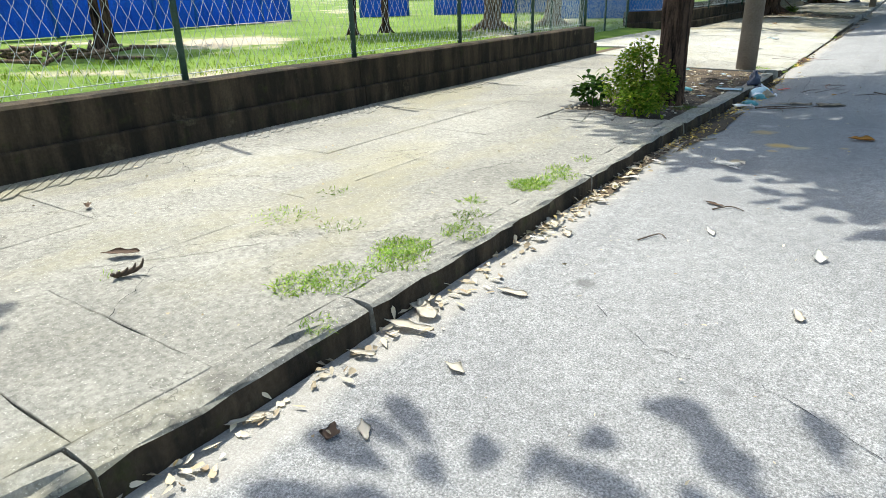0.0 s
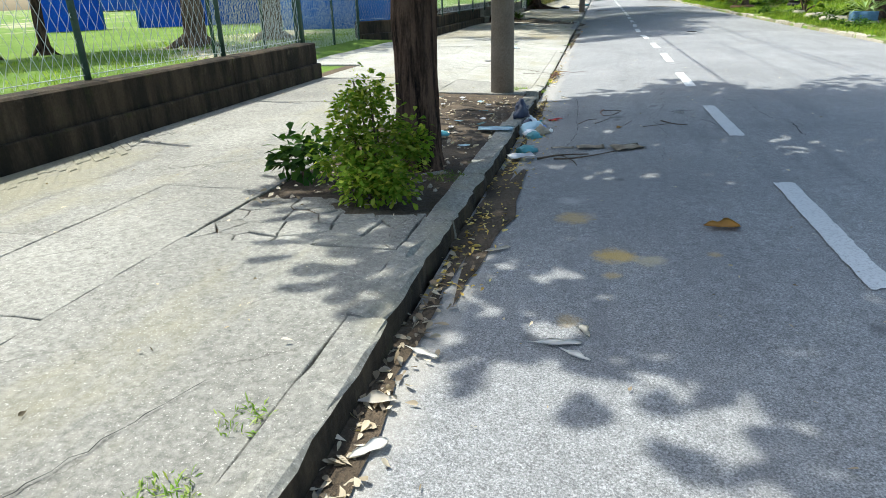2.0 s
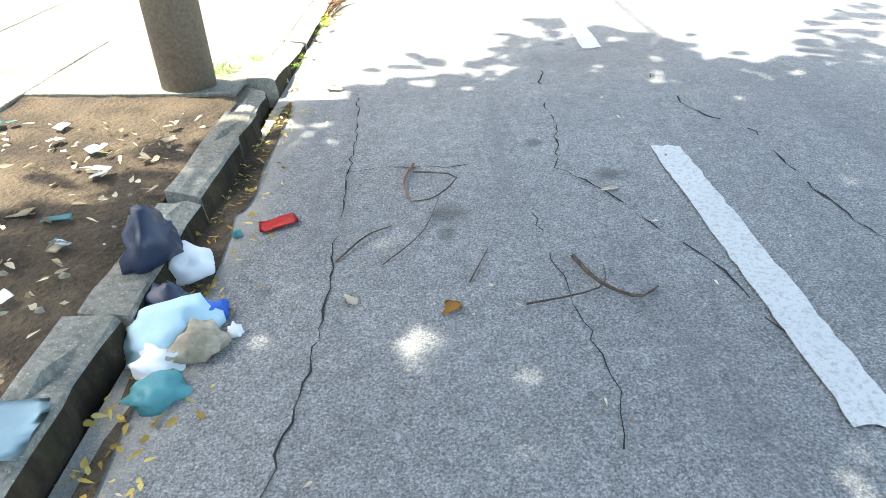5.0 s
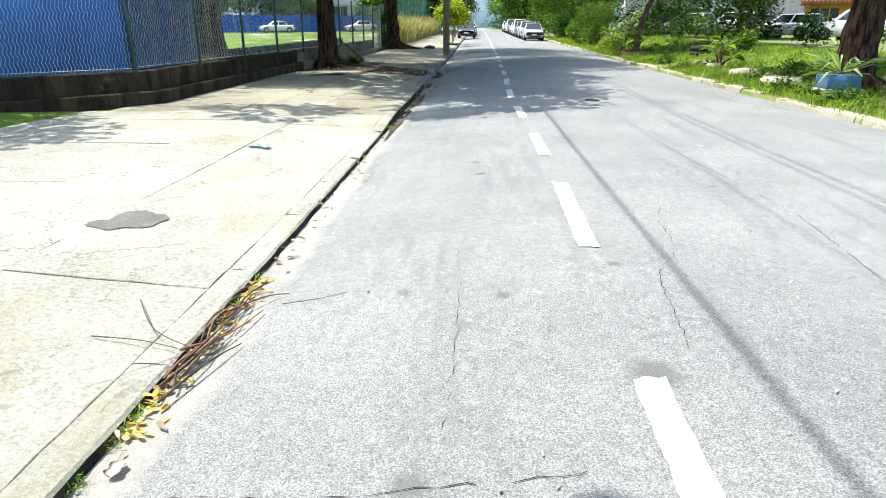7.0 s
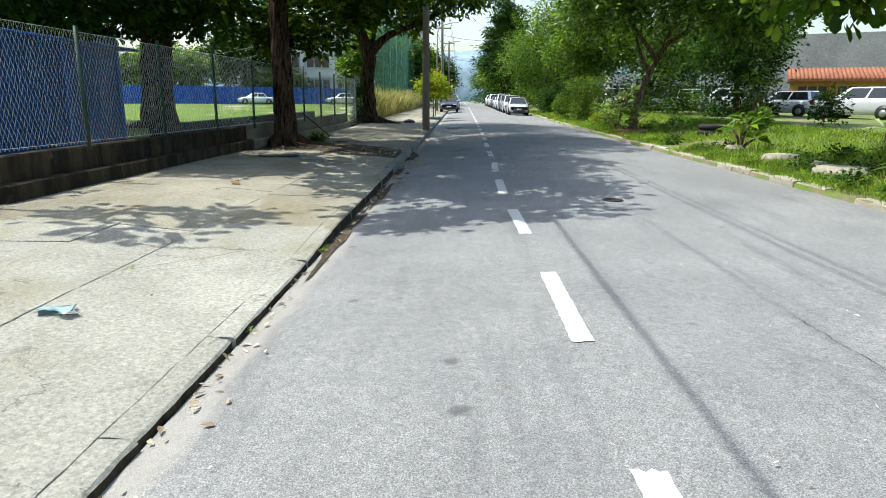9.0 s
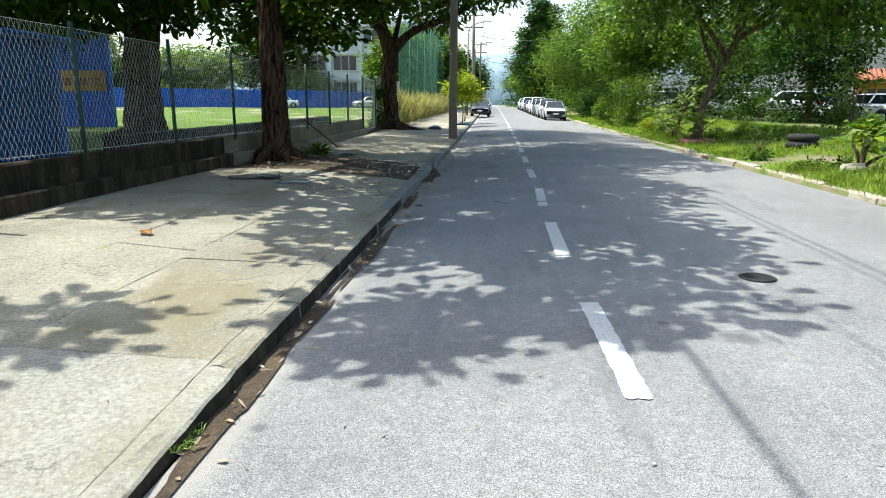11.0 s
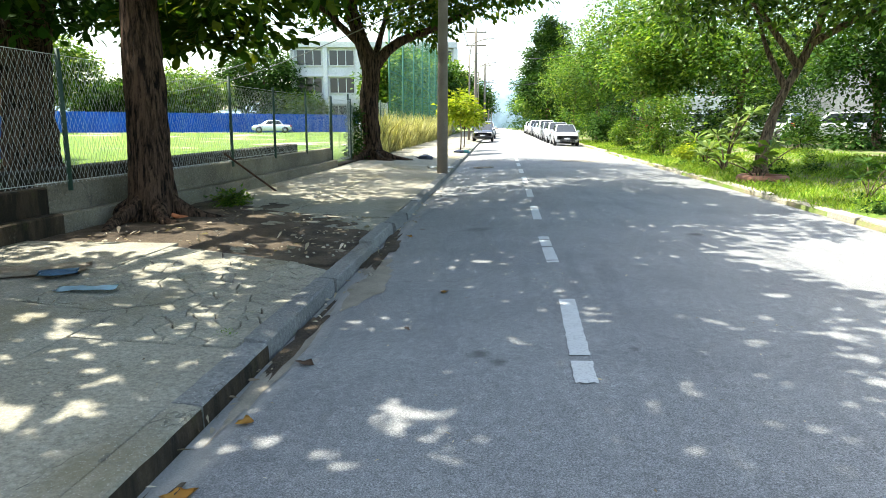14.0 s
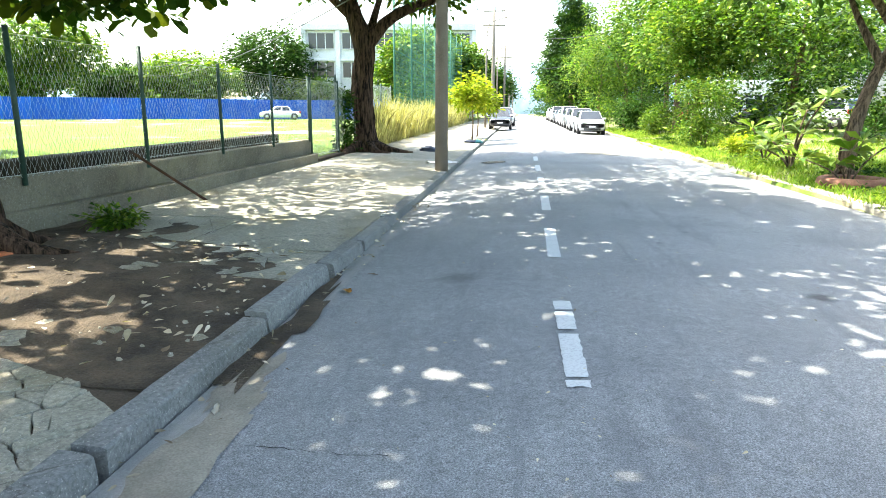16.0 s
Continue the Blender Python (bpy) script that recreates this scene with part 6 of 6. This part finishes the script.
def splat(name, label, x, y, rx, ry, mat, seed, surface="road", dz=0.005, ragged=0.35):
    bm = bmesh.new()
    n = 40
    vs = []
    for k in range(n):
        a = 2 * math.pi * k / n
        r = 1 + ragged * noise.noise(Vector((math.cos(a) * 1.6, math.sin(a) * 1.6, seed * 3.1))) + ragged * .5 * noise.noise(Vector((math.cos(a) * 5, math.sin(a) * 5, seed * 1.7)))
        q = Vector((x + rx * r * math.cos(a), y + ry * r * math.sin(a)))
        vs.append(bm.verts.new((q.x, q.y, (road_z(q.x, q.y) if surface == "road" else top_z(q.x, q.y)) + dz)))
    bm.faces.new(vs)
    tagged(part(name, bm, M[mat]), label, "stain", "", "structure")


def crumple_bm(sx, sy, sz, seed, sub=3, rough=0.45):
    bm = bmesh.new()
    bmesh.ops.create_icosphere(bm, subdivisions=sub, radius=1)
    for v in bm.verts:
        f = 1 + rough * noise.noise(v.co * 2.3 + Vector((seed, 0, 0))) + rough * .5 * noise.noise(v.co * 6 + Vector((0, seed, 0)))
        v.co = Vector((v.co.x * sx * f, v.co.y * sy * f, max(-.25, v.co.z) * sz * f + sz * .25))
    return bm


def sheet_bm(w, l, seed, curl=0.02, n=8):
    bm = bmesh.new()
    g = [[None] * (n + 1) for _ in range(n + 1)]
    for j in range(n + 1):
        for i in range(n + 1):
            x, y = (i / n - .5) * w, (j / n - .5) * l
            z = .012 + curl * (noise.noise(Vector((x * 9, y * 9, seed))) + 0.6 * abs(noise.noise(Vector((x * 22, y * 22, seed)))))
            g[j][i] = bm.verts.new((x * (1 + .12 * noise.noise(Vector((y * 12, seed, 0)))), y, max(.002, z)))
    for j in range(n):
        for i in range(n):
            bm.faces.new((g[j][i], g[j][i + 1], g[j + 1][i + 1], g[j + 1][i]))
    bmesh.ops.solidify(bm, geom=bm.faces[:], thickness=.003)
    return bm


def leaf_bm(l, w, seed, curl=0.5):
    """A single dry leaf, curled along its rib, with a stalk."""
    bm = bmesh.new()
    n = 9
    rows = []
    for j in range(n + 1):
        u = j / n
        hw = w * .5 * math.sin(math.pi * min(1, u * .9 + .08)) ** 1.1 * (1 + .34 * math.sin(u * 11 + seed)) * (1 - .55 * u) * (1 if j < n else .1)
        lift = curl * l * .3 * (u - .3) ** 2 + .004
        rows.append([bm.verts.new((s * hw, (u - .5) * l, lift + curl * abs(s) ** 1.5 * hw * .9 + .004 * noise.noise(Vector((s * 3, u * 6, seed))))) for s in (-1, -.5, 0, .5, 1)])
    for a, b in zip(rows, rows[1:]):
        for i in range(4):
            bm.faces.new((a[i], a[i + 1], b[i + 1], b[i]))
    bmesh.ops.solidify(bm, geom=bm.faces[:], thickness=.0018)
    return bm


def lay_on(ob, x, y, rz=0, dz=0.0, tilt=0):
    z = road_z(x, y) if x > 0.0 else (rise(y) + .138 - dip(y) - kerb_drop(y) if x > -.19 else top_z(x, y))
    ob.matrix_basis = pose(x, y, z + .004 + dz, tilt, 0, rz)
    return ob


def build_surface_marks():
    crack([(1.72, 11.43), (1.62, 11.0), (1.66, 10.6), (1.57, 10.0), (1.7, 9.8), (1.8, 9.62), (1.86, 9.4), (1.98, 9.19), (2.02, 8.9), (2.15, 8.5)], .022, 1)
    crack([(2.35, 11.22), (2.4, 10.62), (2.6, 10.26), (2.58, 9.78), (2.6, 9.39), (2.75, 9.0), (2.7, 8.4)], .028, 2)
    crack([(.53, 11.25), (.58, 10.5), (.58, 10.02), (.6, 9.43), (.62, 8.91), (.55, 8.2)], .019, 3)
    crack([(.58, 10.14), (.8, 10.15), (1.05, 10.09), (1.31, 10.09)], .015, 4)
    crack([(2.95, 16.44), (2.8, 15.8), (2.75, 15.2), (2.5, 14.7), (2.45, 14.2), (2.4, 13.8)], .009, 5)
    crack([(.3, 12.85), (.87, 12.83), (1.49, 12.9), (1.8, 12.95)], .01, 6)
    crack([(.5, 20.0), (1.0, 19.95), (1.6, 20.0), (2.0, 20.1)], .01, 7)
    crack([(.75, 1.25), (1.1, 1.0), (1.5, .95), (1.9, .7)], .008, 8)
    crack([(1.35, 7.4), (1.5, 8.6), (1.4, 9.6)], .01, 10)
    crack([(.55, 30.6), (.95, 30.55), (1.4, 30.5)], .012, 11)
    crack([(3.6, 13), (3.9, 16), (3.7, 19)], .012, 12)
    crack([(1.3, 13.1), (1.33, 14.4), (1.28, 15.6)], .007, 13)
    for k, pts in enumerate(([(-1.46, .4), (-1.1, .9), (-.6, 1.2), (-.3, 1.8)], [(-1.0, 2.2), (-.75, 2.9), (-.5, 3.6)], [(-2.0, 1.4), (-1.7, 2.2), (-1.5, 3.0)], [(-3.2, 1.7), (-2.7, 1.5), (-2.3, 1.2)], [(-.9, -.2), (-1.3, .3)],
                             [(-1.3, 19.8), (-.8, 20.3), (-.3, 20.4)], [(-3.4, 23), (-2.5, 23.6), (-1.6, 23.4)], [(-3.8, 27), (-3, 27.8), (-2.4, 27.6)], [(-1.2, 24.5), (-.6, 25.6), (-.3, 26.9)])):
        crack(pts, .01, 40 + k, "pavement")
    splat("dark_stain", "dark damp stain on the concrete pavement", -1.2, 15.75, .19, .22, "stain", 31, "pavement", .009)
    splat("dark_stain", "dark damp stain on the concrete pavement", -1.34, 15.55, .14, .11, "stain", 33, "pavement", .0105)
    for k, (x, y, rx, ry) in enumerate(((.3, 30.6, .19, .8), (.18, 31.5, .12, .5), (.12, 28.4, .07, 1.2))):
        splat("gutter_sand", "pale sand washed along the gutter", x, y, rx, ry, "sand", 40 + k, "road", .006 + .001 * (k % 3), .6)
    splat("sand_patch", "thin brown sand spread on the asphalt", 4.85, 51, .85, .7, "sand", 47, "road", .008, .6)
    splat("gutter_soil", "dark wet silt along the kerb", .10, 6.3, .125, 1.5, "soil", 60, "road", .009, .9)
    splat("gutter_soil", "dark wet silt along the kerb", .08, 9.9, .09, .8, "soil", 61, "road", .009, .9)
    splat("gutter_soil", "dark silt along the kerb", .06, 3.8, .06, 1.1, "soil", 63, "road", .0105, .9)
    for k, (x, y, rx, ry) in enumerate(((.07, 22.6, .09, 1.5), (.09, 25.4, .11, 1.6), (.08, 28.9, .08, .9), (.1, 32.6, .12, 1.4))):
        splat("gutter_soil", "dark silt along the kerb", x, y, rx, ry, "soil", 70 + k, "road", .011 + .001 * (k % 2), .9)
    # ringed dark disc laid on the road in place of a dark hole
    hole = thing("dark_hole_disc", 3.67, 24.05, road_z(3.67, 24.05), "small ringed dark disc standing in for a hole in the asphalt", "manhole cover")
    part("frame", ring_bm(.13, .02, .006, 24, 6, .5), M["tyre"], hole)
    part("plate", disc_bm(.125, .008, 20, .003), M["tar"], hole)


def scatter_leaves(name, label, n, seed, place, size, mat="dead_leaf"):
    rng = np.random.default_rng(seed)
    r = random.Random(seed)
    C = []
    for _ in range(n):
        x, y = place(r)
        z = road_z(x, y) if x > 0 else top_z(x, y)
        C.append((x, y, z + .008 + r.uniform(0, .012)))
    C = np.array(C)
    d = rng.normal(0, 1, C.shape)
    d[:, 2] = rng.uniform(-.02, .35, n)
    v, t = leaf_arrays(rng, C, d, size, size * .42, .1, .5, True)
    v[:, 2] = np.maximum(v[:, 2], np.repeat(C[:, 2], 9) - .004)
    tagged(mesh_object(name, tris_mesh(name, v, t), M[mat]), label, "leaves", kind="stuff")


def build_litter():
    scatter_leaves("leaf_litter", "pale dry leaves lying along the gutter", 420, 1, lambda r: (abs(r.gauss(0, .07)) + .012, r.uniform(-1.2, 5.2) if r.random() < .6 else r.gauss(3.0, .9)), .055)
    scatter_leaves("leaf_litter", "small yellow and brown leaves in the gutter", 560, 2, lambda r: (abs(r.gauss(0, .13)) + .015, r.uniform(4.6, 11.2)), .036, "yellow_dead")
    scatter_leaves("leaf_litter", "brown leaves and chips on bare soil", 420, 3, lambda r: (r.uniform(-1.5, -.2), r.uniform(5.5, 10.6)), .05)
    scatter_leaves("leaf_litter", "brown leaves on bare soil by the tree", 170, 4, lambda r: (r.uniform(-3.7, -.3), r.uniform(31.2, 34.6)), .09)
    scatter_leaves("leaf_litter", "scattered bits of leaf on the asphalt", 900, 5, lambda r: (r.uniform(.2, 4.5), r.uniform(-1, 35)), .024)
    scatter_leaves("leaf_litter", "scattered bits of leaf on the pavement", 420, 6, lambda r: (r.uniform(-3.6, -.3), r.uniform(-1, 31)), .03)
    scatter_leaves("leaf_litter", "dry leaves in the gutter under the trees", 260, 7, lambda r: (abs(r.gauss(0, .09)) + .015, r.uniform(11.5, 40)), .06)
    leaves = [(.06, .78, .24, .13, 60, "pale"), (.11, .6, .26, .08, 100, "pale"), (.02, .86, .16, .1, 20, "pale"), (.47, .44, .11, .06, 80, "pale"), (.33, -.12, .1, .07, 30, "brown"), (.04, -.25, .2, .05, 150, "pale"),
              (.33, 1.17, .17, .07, 95, "pale"), (.09, .31, .13, .05, 110, "pale"), (.66, 4.28, .3, .08, 100, "white"), (.74, 4.2, .2, .06, 60, "white"), (.95, 2.55, .2, .06, 30, "white"), (1.55, 2.4, .24, .1, 10, "white"), (.12, 3.5, .2, .09, 140, "white"), (.1, 3.2, .18, .08, 20, "pale"), (.14, 4.1, .22, .06, 70, "white"), (.06, 3.75, .16, .08, 110, "pale"), (.05, 2.2, .2, .1, 40, "pale"), (.1, 1.9, .15, .08, 90, "white"), (1.55, 5.79, .22, .11, 100, "orange"), (.27, 5.3, .19, .05, 130, "pale"), (.83, 3.13, .16, .05, 70, "brown"),
              (.42, -.05, .12, .05, 50, "pale"), (.2, 2.1, .14, .07, 40, "pale"), (.12, 2.8, .15, .07, 80, "pale"), (.78, 4.4, .12, .05, 200, "pale"), (1.55, 1.6, .12, .06, 20, "pale"), (-1.56, .23, .2, .1, 130, "brown"),
              (-2.6, .6, .12, .05, 60, "brown"), (.2, 26.7, .13, .1, 30, "orange"), (.28, 28.3, .16, .1, 70, "brown"), (.22, 27.4, .1, .07, 120, "orange"), (.2, 31.0, .14, .05, 20, "pale"), (.35, 11.4, .14, .1, 60, "pale"),
              (.9, 29.0, .1, .04, 30, "brown"), (-2.2, 24.9, .2, .1, 60, "orange"), (1.05, 9.0, .1, .04, 140, "orange"), (.7, 9.1, .08, .05, 40, "pale"), (1.75, 9.75, .1, .04, 110, "pale"), (.12, 13.0, .1, .08, 0, "pale"),
              (.3, 33.4, .13, .06, 35, "orange"), (.4, 34, .12, .05, 75, "brown"), (1.1, 30.1, .09, .05, 10, "orange")]
    leaf_mats = {"white": plain("bleached_dry_leaf", (0.72, 0.7, 0.65), .8), "pale": plain("pale_dry_leaf", (0.62, 0.57, 0.48), .8), "brown": plain("brown_dry_leaf", (0.14, 0.09, 0.06), .8), "orange": plain("orange_dry_leaf", (0.5, 0.25, 0.05), .7)}
    for k, (x, y, l, w, rz, c) in enumerate(leaves):
        ob = tagged(part("fallen_leaf", leaf_bm(l * (.75 if c == "white" else 1), w * (1.7 if c == "orange" else .85 if c == "white" else 1.1), k, .25 + .1 * (k % 4)), leaf_mats[c]), "large curled %s dry leaf on the ground" % ("bleached" if c == "white" else c), "leaf", "fallen leaves")
        lay_on(ob, x, y, rz, .012 if x < .2 else 0)
    # dark split pod on the pavement
    pod = thing("dry_frond", -1.3, .06, top_z(-1.3, .06), "dark curled dry leaf spray on the pavement", "leaf")
    for k in range(5):
        part("frond_blade", tube_bm(spline([(0, 0, .01), (.02 + .01 * k, .03 * (k - 1), .035), (.03 + .015 * k, .035 * (k - 1), .03 + .015 * k)], 6), [.009, .011, .011, .009, .006, .003], 6), M["twig"], pod)

    def sheet(name, label, cat, x, y, w, l, rz, mat, seed, curl=.02, dz=0.0):
        lay_on(tagged(part(name, sheet_bm(w, l, seed, curl), M[mat]), label, cat, "litter"), x, y, rz, dz)

    def bag(name, label, cat, x, y, sx, sy, sz, rz, mat, seed):
        lay_on(tagged(part(name, crumple_bm(sx, sy, sz, seed), M[mat]), label, cat, "litter"), x, y, rz)
    sheet("face_mask", "pale blue cloth lying over the kerb", "cloth", -.2, 8.45, .36, .2, 4, "pale_blue", 1, .02, .012)
    sheet("foam_tray", "white foam tray lying in the gutter", "tray", .15, 7.66, .13, .24, -60, "white_plate", 2, .02, .03)
    bag("teal_bag", "crumpled teal plastic bag against the kerb", "bag", .17, 8.0, .1, .08, .05, 20, "teal", 3)
    bag("teal_bag", "crumpled teal plastic bag against the kerb", "bag", .17, 8.7, .08, .07, .05, 50, "teal", 4)
    bag("dark_bag", "small dark plastic bag against the kerb", "bag", .07, 9.1, .07, .09, .1, 50, "navy", 5)
    bag("white_bag", "crumpled white plastic bag in the gutter", "bag", .12, 8.85, .09, .08, .05, 80, "white_plate", 6)
    bag("teal_bag", "torn teal plastic in the soil pit", "bag", -.75, 8.05, .13, .1, .04, 10, "teal", 7)
    bag("dark_bag", "small dark lump of rubbish in the soil pit", "rubbish", -.85, 7.85, .07, .07, .06, 10, "navy", 8)
    sheet("cardboard_piece", "flattened pale carton on the asphalt", "carton", .76, 8.07, .26, .15, 6, "card", 9, .015)
    sheet("cardboard_piece", "torn brown cardboard scrap on the asphalt", "carton", 1.1, 8.0, .3, .2, 25, "card", 10, .03)
    sheet("cardboard_piece", "narrow strip of cardboard on the asphalt", "carton", .5, 8.08, .22, .04, 8, "card", 11, .01)
    rng = random.Random(6)
    for k in range(40):
        x, y = (rng.uniform(-1.4, -.3), rng.uniform(7.3, 10.6))
        sheet("paper_scrap", "small scrap of torn litter on the soil", "paper", x, y, rng.uniform(.04, .13), rng.uniform(.03, .08), rng.uniform(0, 180), ("white_plate", "pale_blue", "white_plate", "card", "teal")[k % 5], 20 + k, .015)
    bag("plastic_bag", "torn clear and yellow plastic bag by the kerb", "bag", .05, 9.36, .1, .08, .1, 20, "white_plate", 40)
    bag("plastic_bag", "dark blue plastic bag slumped over the kerb", "bag", -.03, 9.3, .08, .12, .14, 0, "navy", 41)
    bag("plastic_bag", "crumpled blue and white plastic bag in the gutter", "bag", .12, 8.98, .15, .12, .1, 30, "pale_blue", 42)
    bag("plastic_bag", "bright blue plastic wrapper in the gutter", "bag", .2, 9.06, .08, .05, .06, 30, "blue_plastic", 45)
    bag("paper_bag", "crumpled brown paper bag in the gutter", "bag", .22, 8.9, .09, .08, .07, 30, "card", 43)
    bag("bottle_cap", "small white bottle cap on the asphalt", "cap", .33, 8.97, .025, .025, .03, 0, "white_plate", 44)
    sheet("red_wrapper", "torn red snack wrapper in the gutter", "wrapper", .33, 9.68, .16, .09, 20, "red", 46, .02)
    bag("green_cap", "small green bottle cap in the gutter", "cap", .17, 9.62, .02, .02, .025, 0, "teal", 47)
    sheet("litter_scrap", "crumpled teal and white litter on the pavement", "litter", -1.3, 18.85, .22, .14, 20, "pale_blue", 48, .04)
    sheet("litter_scrap", "crumpled teal and white litter on the pavement", "litter", -1.18, 18.8, .12, .1, 60, "white_plate", 49, .04)
    bag("black_bag", "black rubbish bag on the pavement", "bag", -1.5, 51, .3, .22, .16, 0, "navy", 50)
    sheet("plastic_sheet", "clear white plastic sheet on the pavement", "sheet", .0 - .45, 46.6, .9, .6, 10, "white_plate", 51, .05)
    bag("black_bag", "dark rubbish beside a young tree", "bag", -.5, 57.6, .3, .2, .12, 0, "navy", 52)
    bag("teal_bag", "teal plastic bag beside a young tree", "bag", -.15, 57.7, .22, .2, .12, 0, "teal", 53)
    sheet("cardboard_piece", "brown cardboard lying in the gutter", "carton", 1.05, 47.6, .7, .4, 30, "card", 54, .05)
    sheet("cardboard_piece", "brown cardboard board leaning on broken pavement", "board", -2.9, 29.9, .9, .5, 20, "card", 55, .03)
    sheet("blue_tile", "faded blue board lying on broken pavement", "board", -2.55, 29.75, .34, .3, 30, "blue_box", 56, .01, .03)
    sheet("white_board", "white plastic strip on broken pavement", "board", -2.0, 29.35, .5, .16, 14, "pale_blue", 57, .015, .012)
    bricks = [(-3.42, 33.55, 10), (-3.2, 33.45, 60), (-3.32, 33.42, 120), (-3.5, 33.4, 80)]
    for k, (x, y, rz) in enumerate(bricks):
        bm = box_bm(-.1, .1, -.05, .05, 0, .06, .006)
        for v in bm.verts:
            v.co += Vector((1, 1, 1)) * .012 * noise.noise(v.co * 16 + Vector((k, 0, 0)))
        tagged(part("broken_brick", bm, M["brick"]), "broken orange brick at the foot of a tree", "brick", "broken bricks").matrix_basis = pose(x, y, rise(y) + .13 + .03 * (k == 2), 8 * k, 5, rz)
    bar = part("iron_bar", tube_bm([(-3.2, 37.6, .21), (-3.6, 37.25, .62), (-4.02, 36.9, 1.05)], [.022, .022, .022], 8), M["rust"])
    tagged(bar, "rusty iron bar leaning against the boundary wall", "bar")
    twigs = [([(.9, 10.14, .02), (.86, 9.95, .02), (.9, 9.76, .01)], .012, "orange"), ([(.9, 10.05, .02), (1.1, 9.95, .03), (1.0, 9.8, .01), (.9, 9.78, .01)], .007, ""), ([(1.5, 9.25, .02), (1.55, 9.08, .03), (1.66, 8.99, .02), (1.75, 9.05, .01)], .014, ""),
             ([(.62, 9.35, .01), (.72, 9.5, .02), (.82, 9.58, .01)], .008, ""), ([(1.12, 9.15, .01), (1.2, 9.35, .015)], .006, ""), ([(.3, 7.62, .02), (.5, 7.7, .03), (.75, 7.75, .02)], .012, ""), ([(.45, 7.6, .02), (.6, 7.55, .03), (.8, 7.7, .02), (1.0, 7.85, .02)], .009, ""),
             ([(.5, 7.75, .02), (.62, 7.5, .02), (.66, 7.35, .01)], .006, ""), ([(1.3, 9.0, .01), (1.55, 9.05, .02), (1.6, 9.2, .01)], .006, ""), ([(.8, 9.3, .01), (.95, 9.5, .02), (1.02, 9.8, .01)], .005, ""),
             ([(.0, 13.8, .09), (.15, 14.0, .06), (.22, 14.35, .03)], .012, "orange"), ([(.05, 13.7, .07), (.12, 14.1, .09), (.1, 14.5, .06)], .012, ""), ([(.02, 14.2, .08), (.18, 14.5, .05), (.3, 14.6, .02)], .01, "orange"),
             ([(-.45, 14.3, .12), (-.2, 13.95, .12), (.05, 13.8, .1)], .007, ""), ([(-.5, 13.9, .1), (-.2, 13.86, .1), (.12, 13.75, .08)], .006, ""), ([(.08, 13.4, .05), (.16, 13.7, .06), (.24, 13.95, .03)], .012, ""),
             ([(.3, 14.45, .02), (.5, 14.5, .02), (.65, 14.6, .01)], .005, ""), ([(.86, 3.0, .01), (.95, 3.1, .015), (1.05, 3.05, .01)], .006, ""), ([(.62, 2.2, .01), (.7, 2.35, .015), (.76, 2.3, .01)], .005, "")]
    for k, (p, r, tone) in enumerate(twigs):
        sp = spline([(qx, qy, qz + (camber(qx, qy) if qx > 0 else -dip(qy))) for qx, qy, qz in p], 9)
        r *= 0.6 if p[0][1] > 8.9 else 1
        ob = part("dry_twig", tube_bm(sp, [r * (1 - .07 * j) for j in range(9)], 6, .25, True, k), M["planter"] if tone else M["twig"])
        tagged(ob, "dry broken twig on the %s" % ("asphalt" if p[0][0] > .2 else "kerb"), "twig", "dry twigs")
    # bunch of dry sticks and leaves lodged in the gutter
    rng = random.Random(77)
    for k in range(18):
        y0, ln = rng.uniform(13.5, 14.4), rng.uniform(.2, .5)
        x0, x1 = rng.uniform(.01, .1), rng.uniform(.01, .13)
        z0 = rise(y0) + rng.uniform(.02, .08) - dip(y0)
        ob = part("dry_twig", tube_bm(spline([(x0, y0, z0), ((x0 + x1) / 2 + rng.uniform(-.03, .03), y0 + ln / 2, z0 + .015), (x1, y0 + ln, z0 - .005)], 6), [.006, .006, .005, .005, .004, .003], 5, .2, True, k), M["planter"] if k % 3 == 0 else M["twig"])
        tagged(ob, "dry broken twig bunched in the gutter", "twig", "dry twigs")
    scatter_leaves("leaf_litter", "brown leaves bunched with sticks in the gutter", 150, 9, lambda r: (abs(r.gauss(0, .05)) + .012, r.uniform(13.2, 14.9)), .06, "yellow_dead")
    # pebbles in the soil beds
    rng = random.Random(12)
    bm = bmesh.new()
    for k in range(300):
        x, y = (rng.uniform(-1.5, -.22), rng.uniform(5.6, 10.6)) if k % 2 else (rng.uniform(-3.6, -.3), rng.uniform(31.3, 34.6))
        s = rng.uniform(.008, .03)
        z = rise(y) + .115 - pave_fall(x, y)
        m = Matrix.Translation((x, y, z)) @ Euler((rng.random() * 6, rng.random() * 6, 0)).to_matrix().to_4x4() @ Matrix.Diagonal((s, s * .8, s * .6, 1))
        bmesh.ops.create_icosphere(bm, subdivisions=1, radius=1, matrix=m)
    tagged(part("pebbles", bm, M["kerb_right"], flat=True), "pebbles and rubble chips in the bare soil", "pebbles", kind="stuff")


build_right_trees()
build_left_far_trees()
build_verge_plants()
build_poles()
build_cars()
build_buildings()
build_surface_marks()
build_litter()
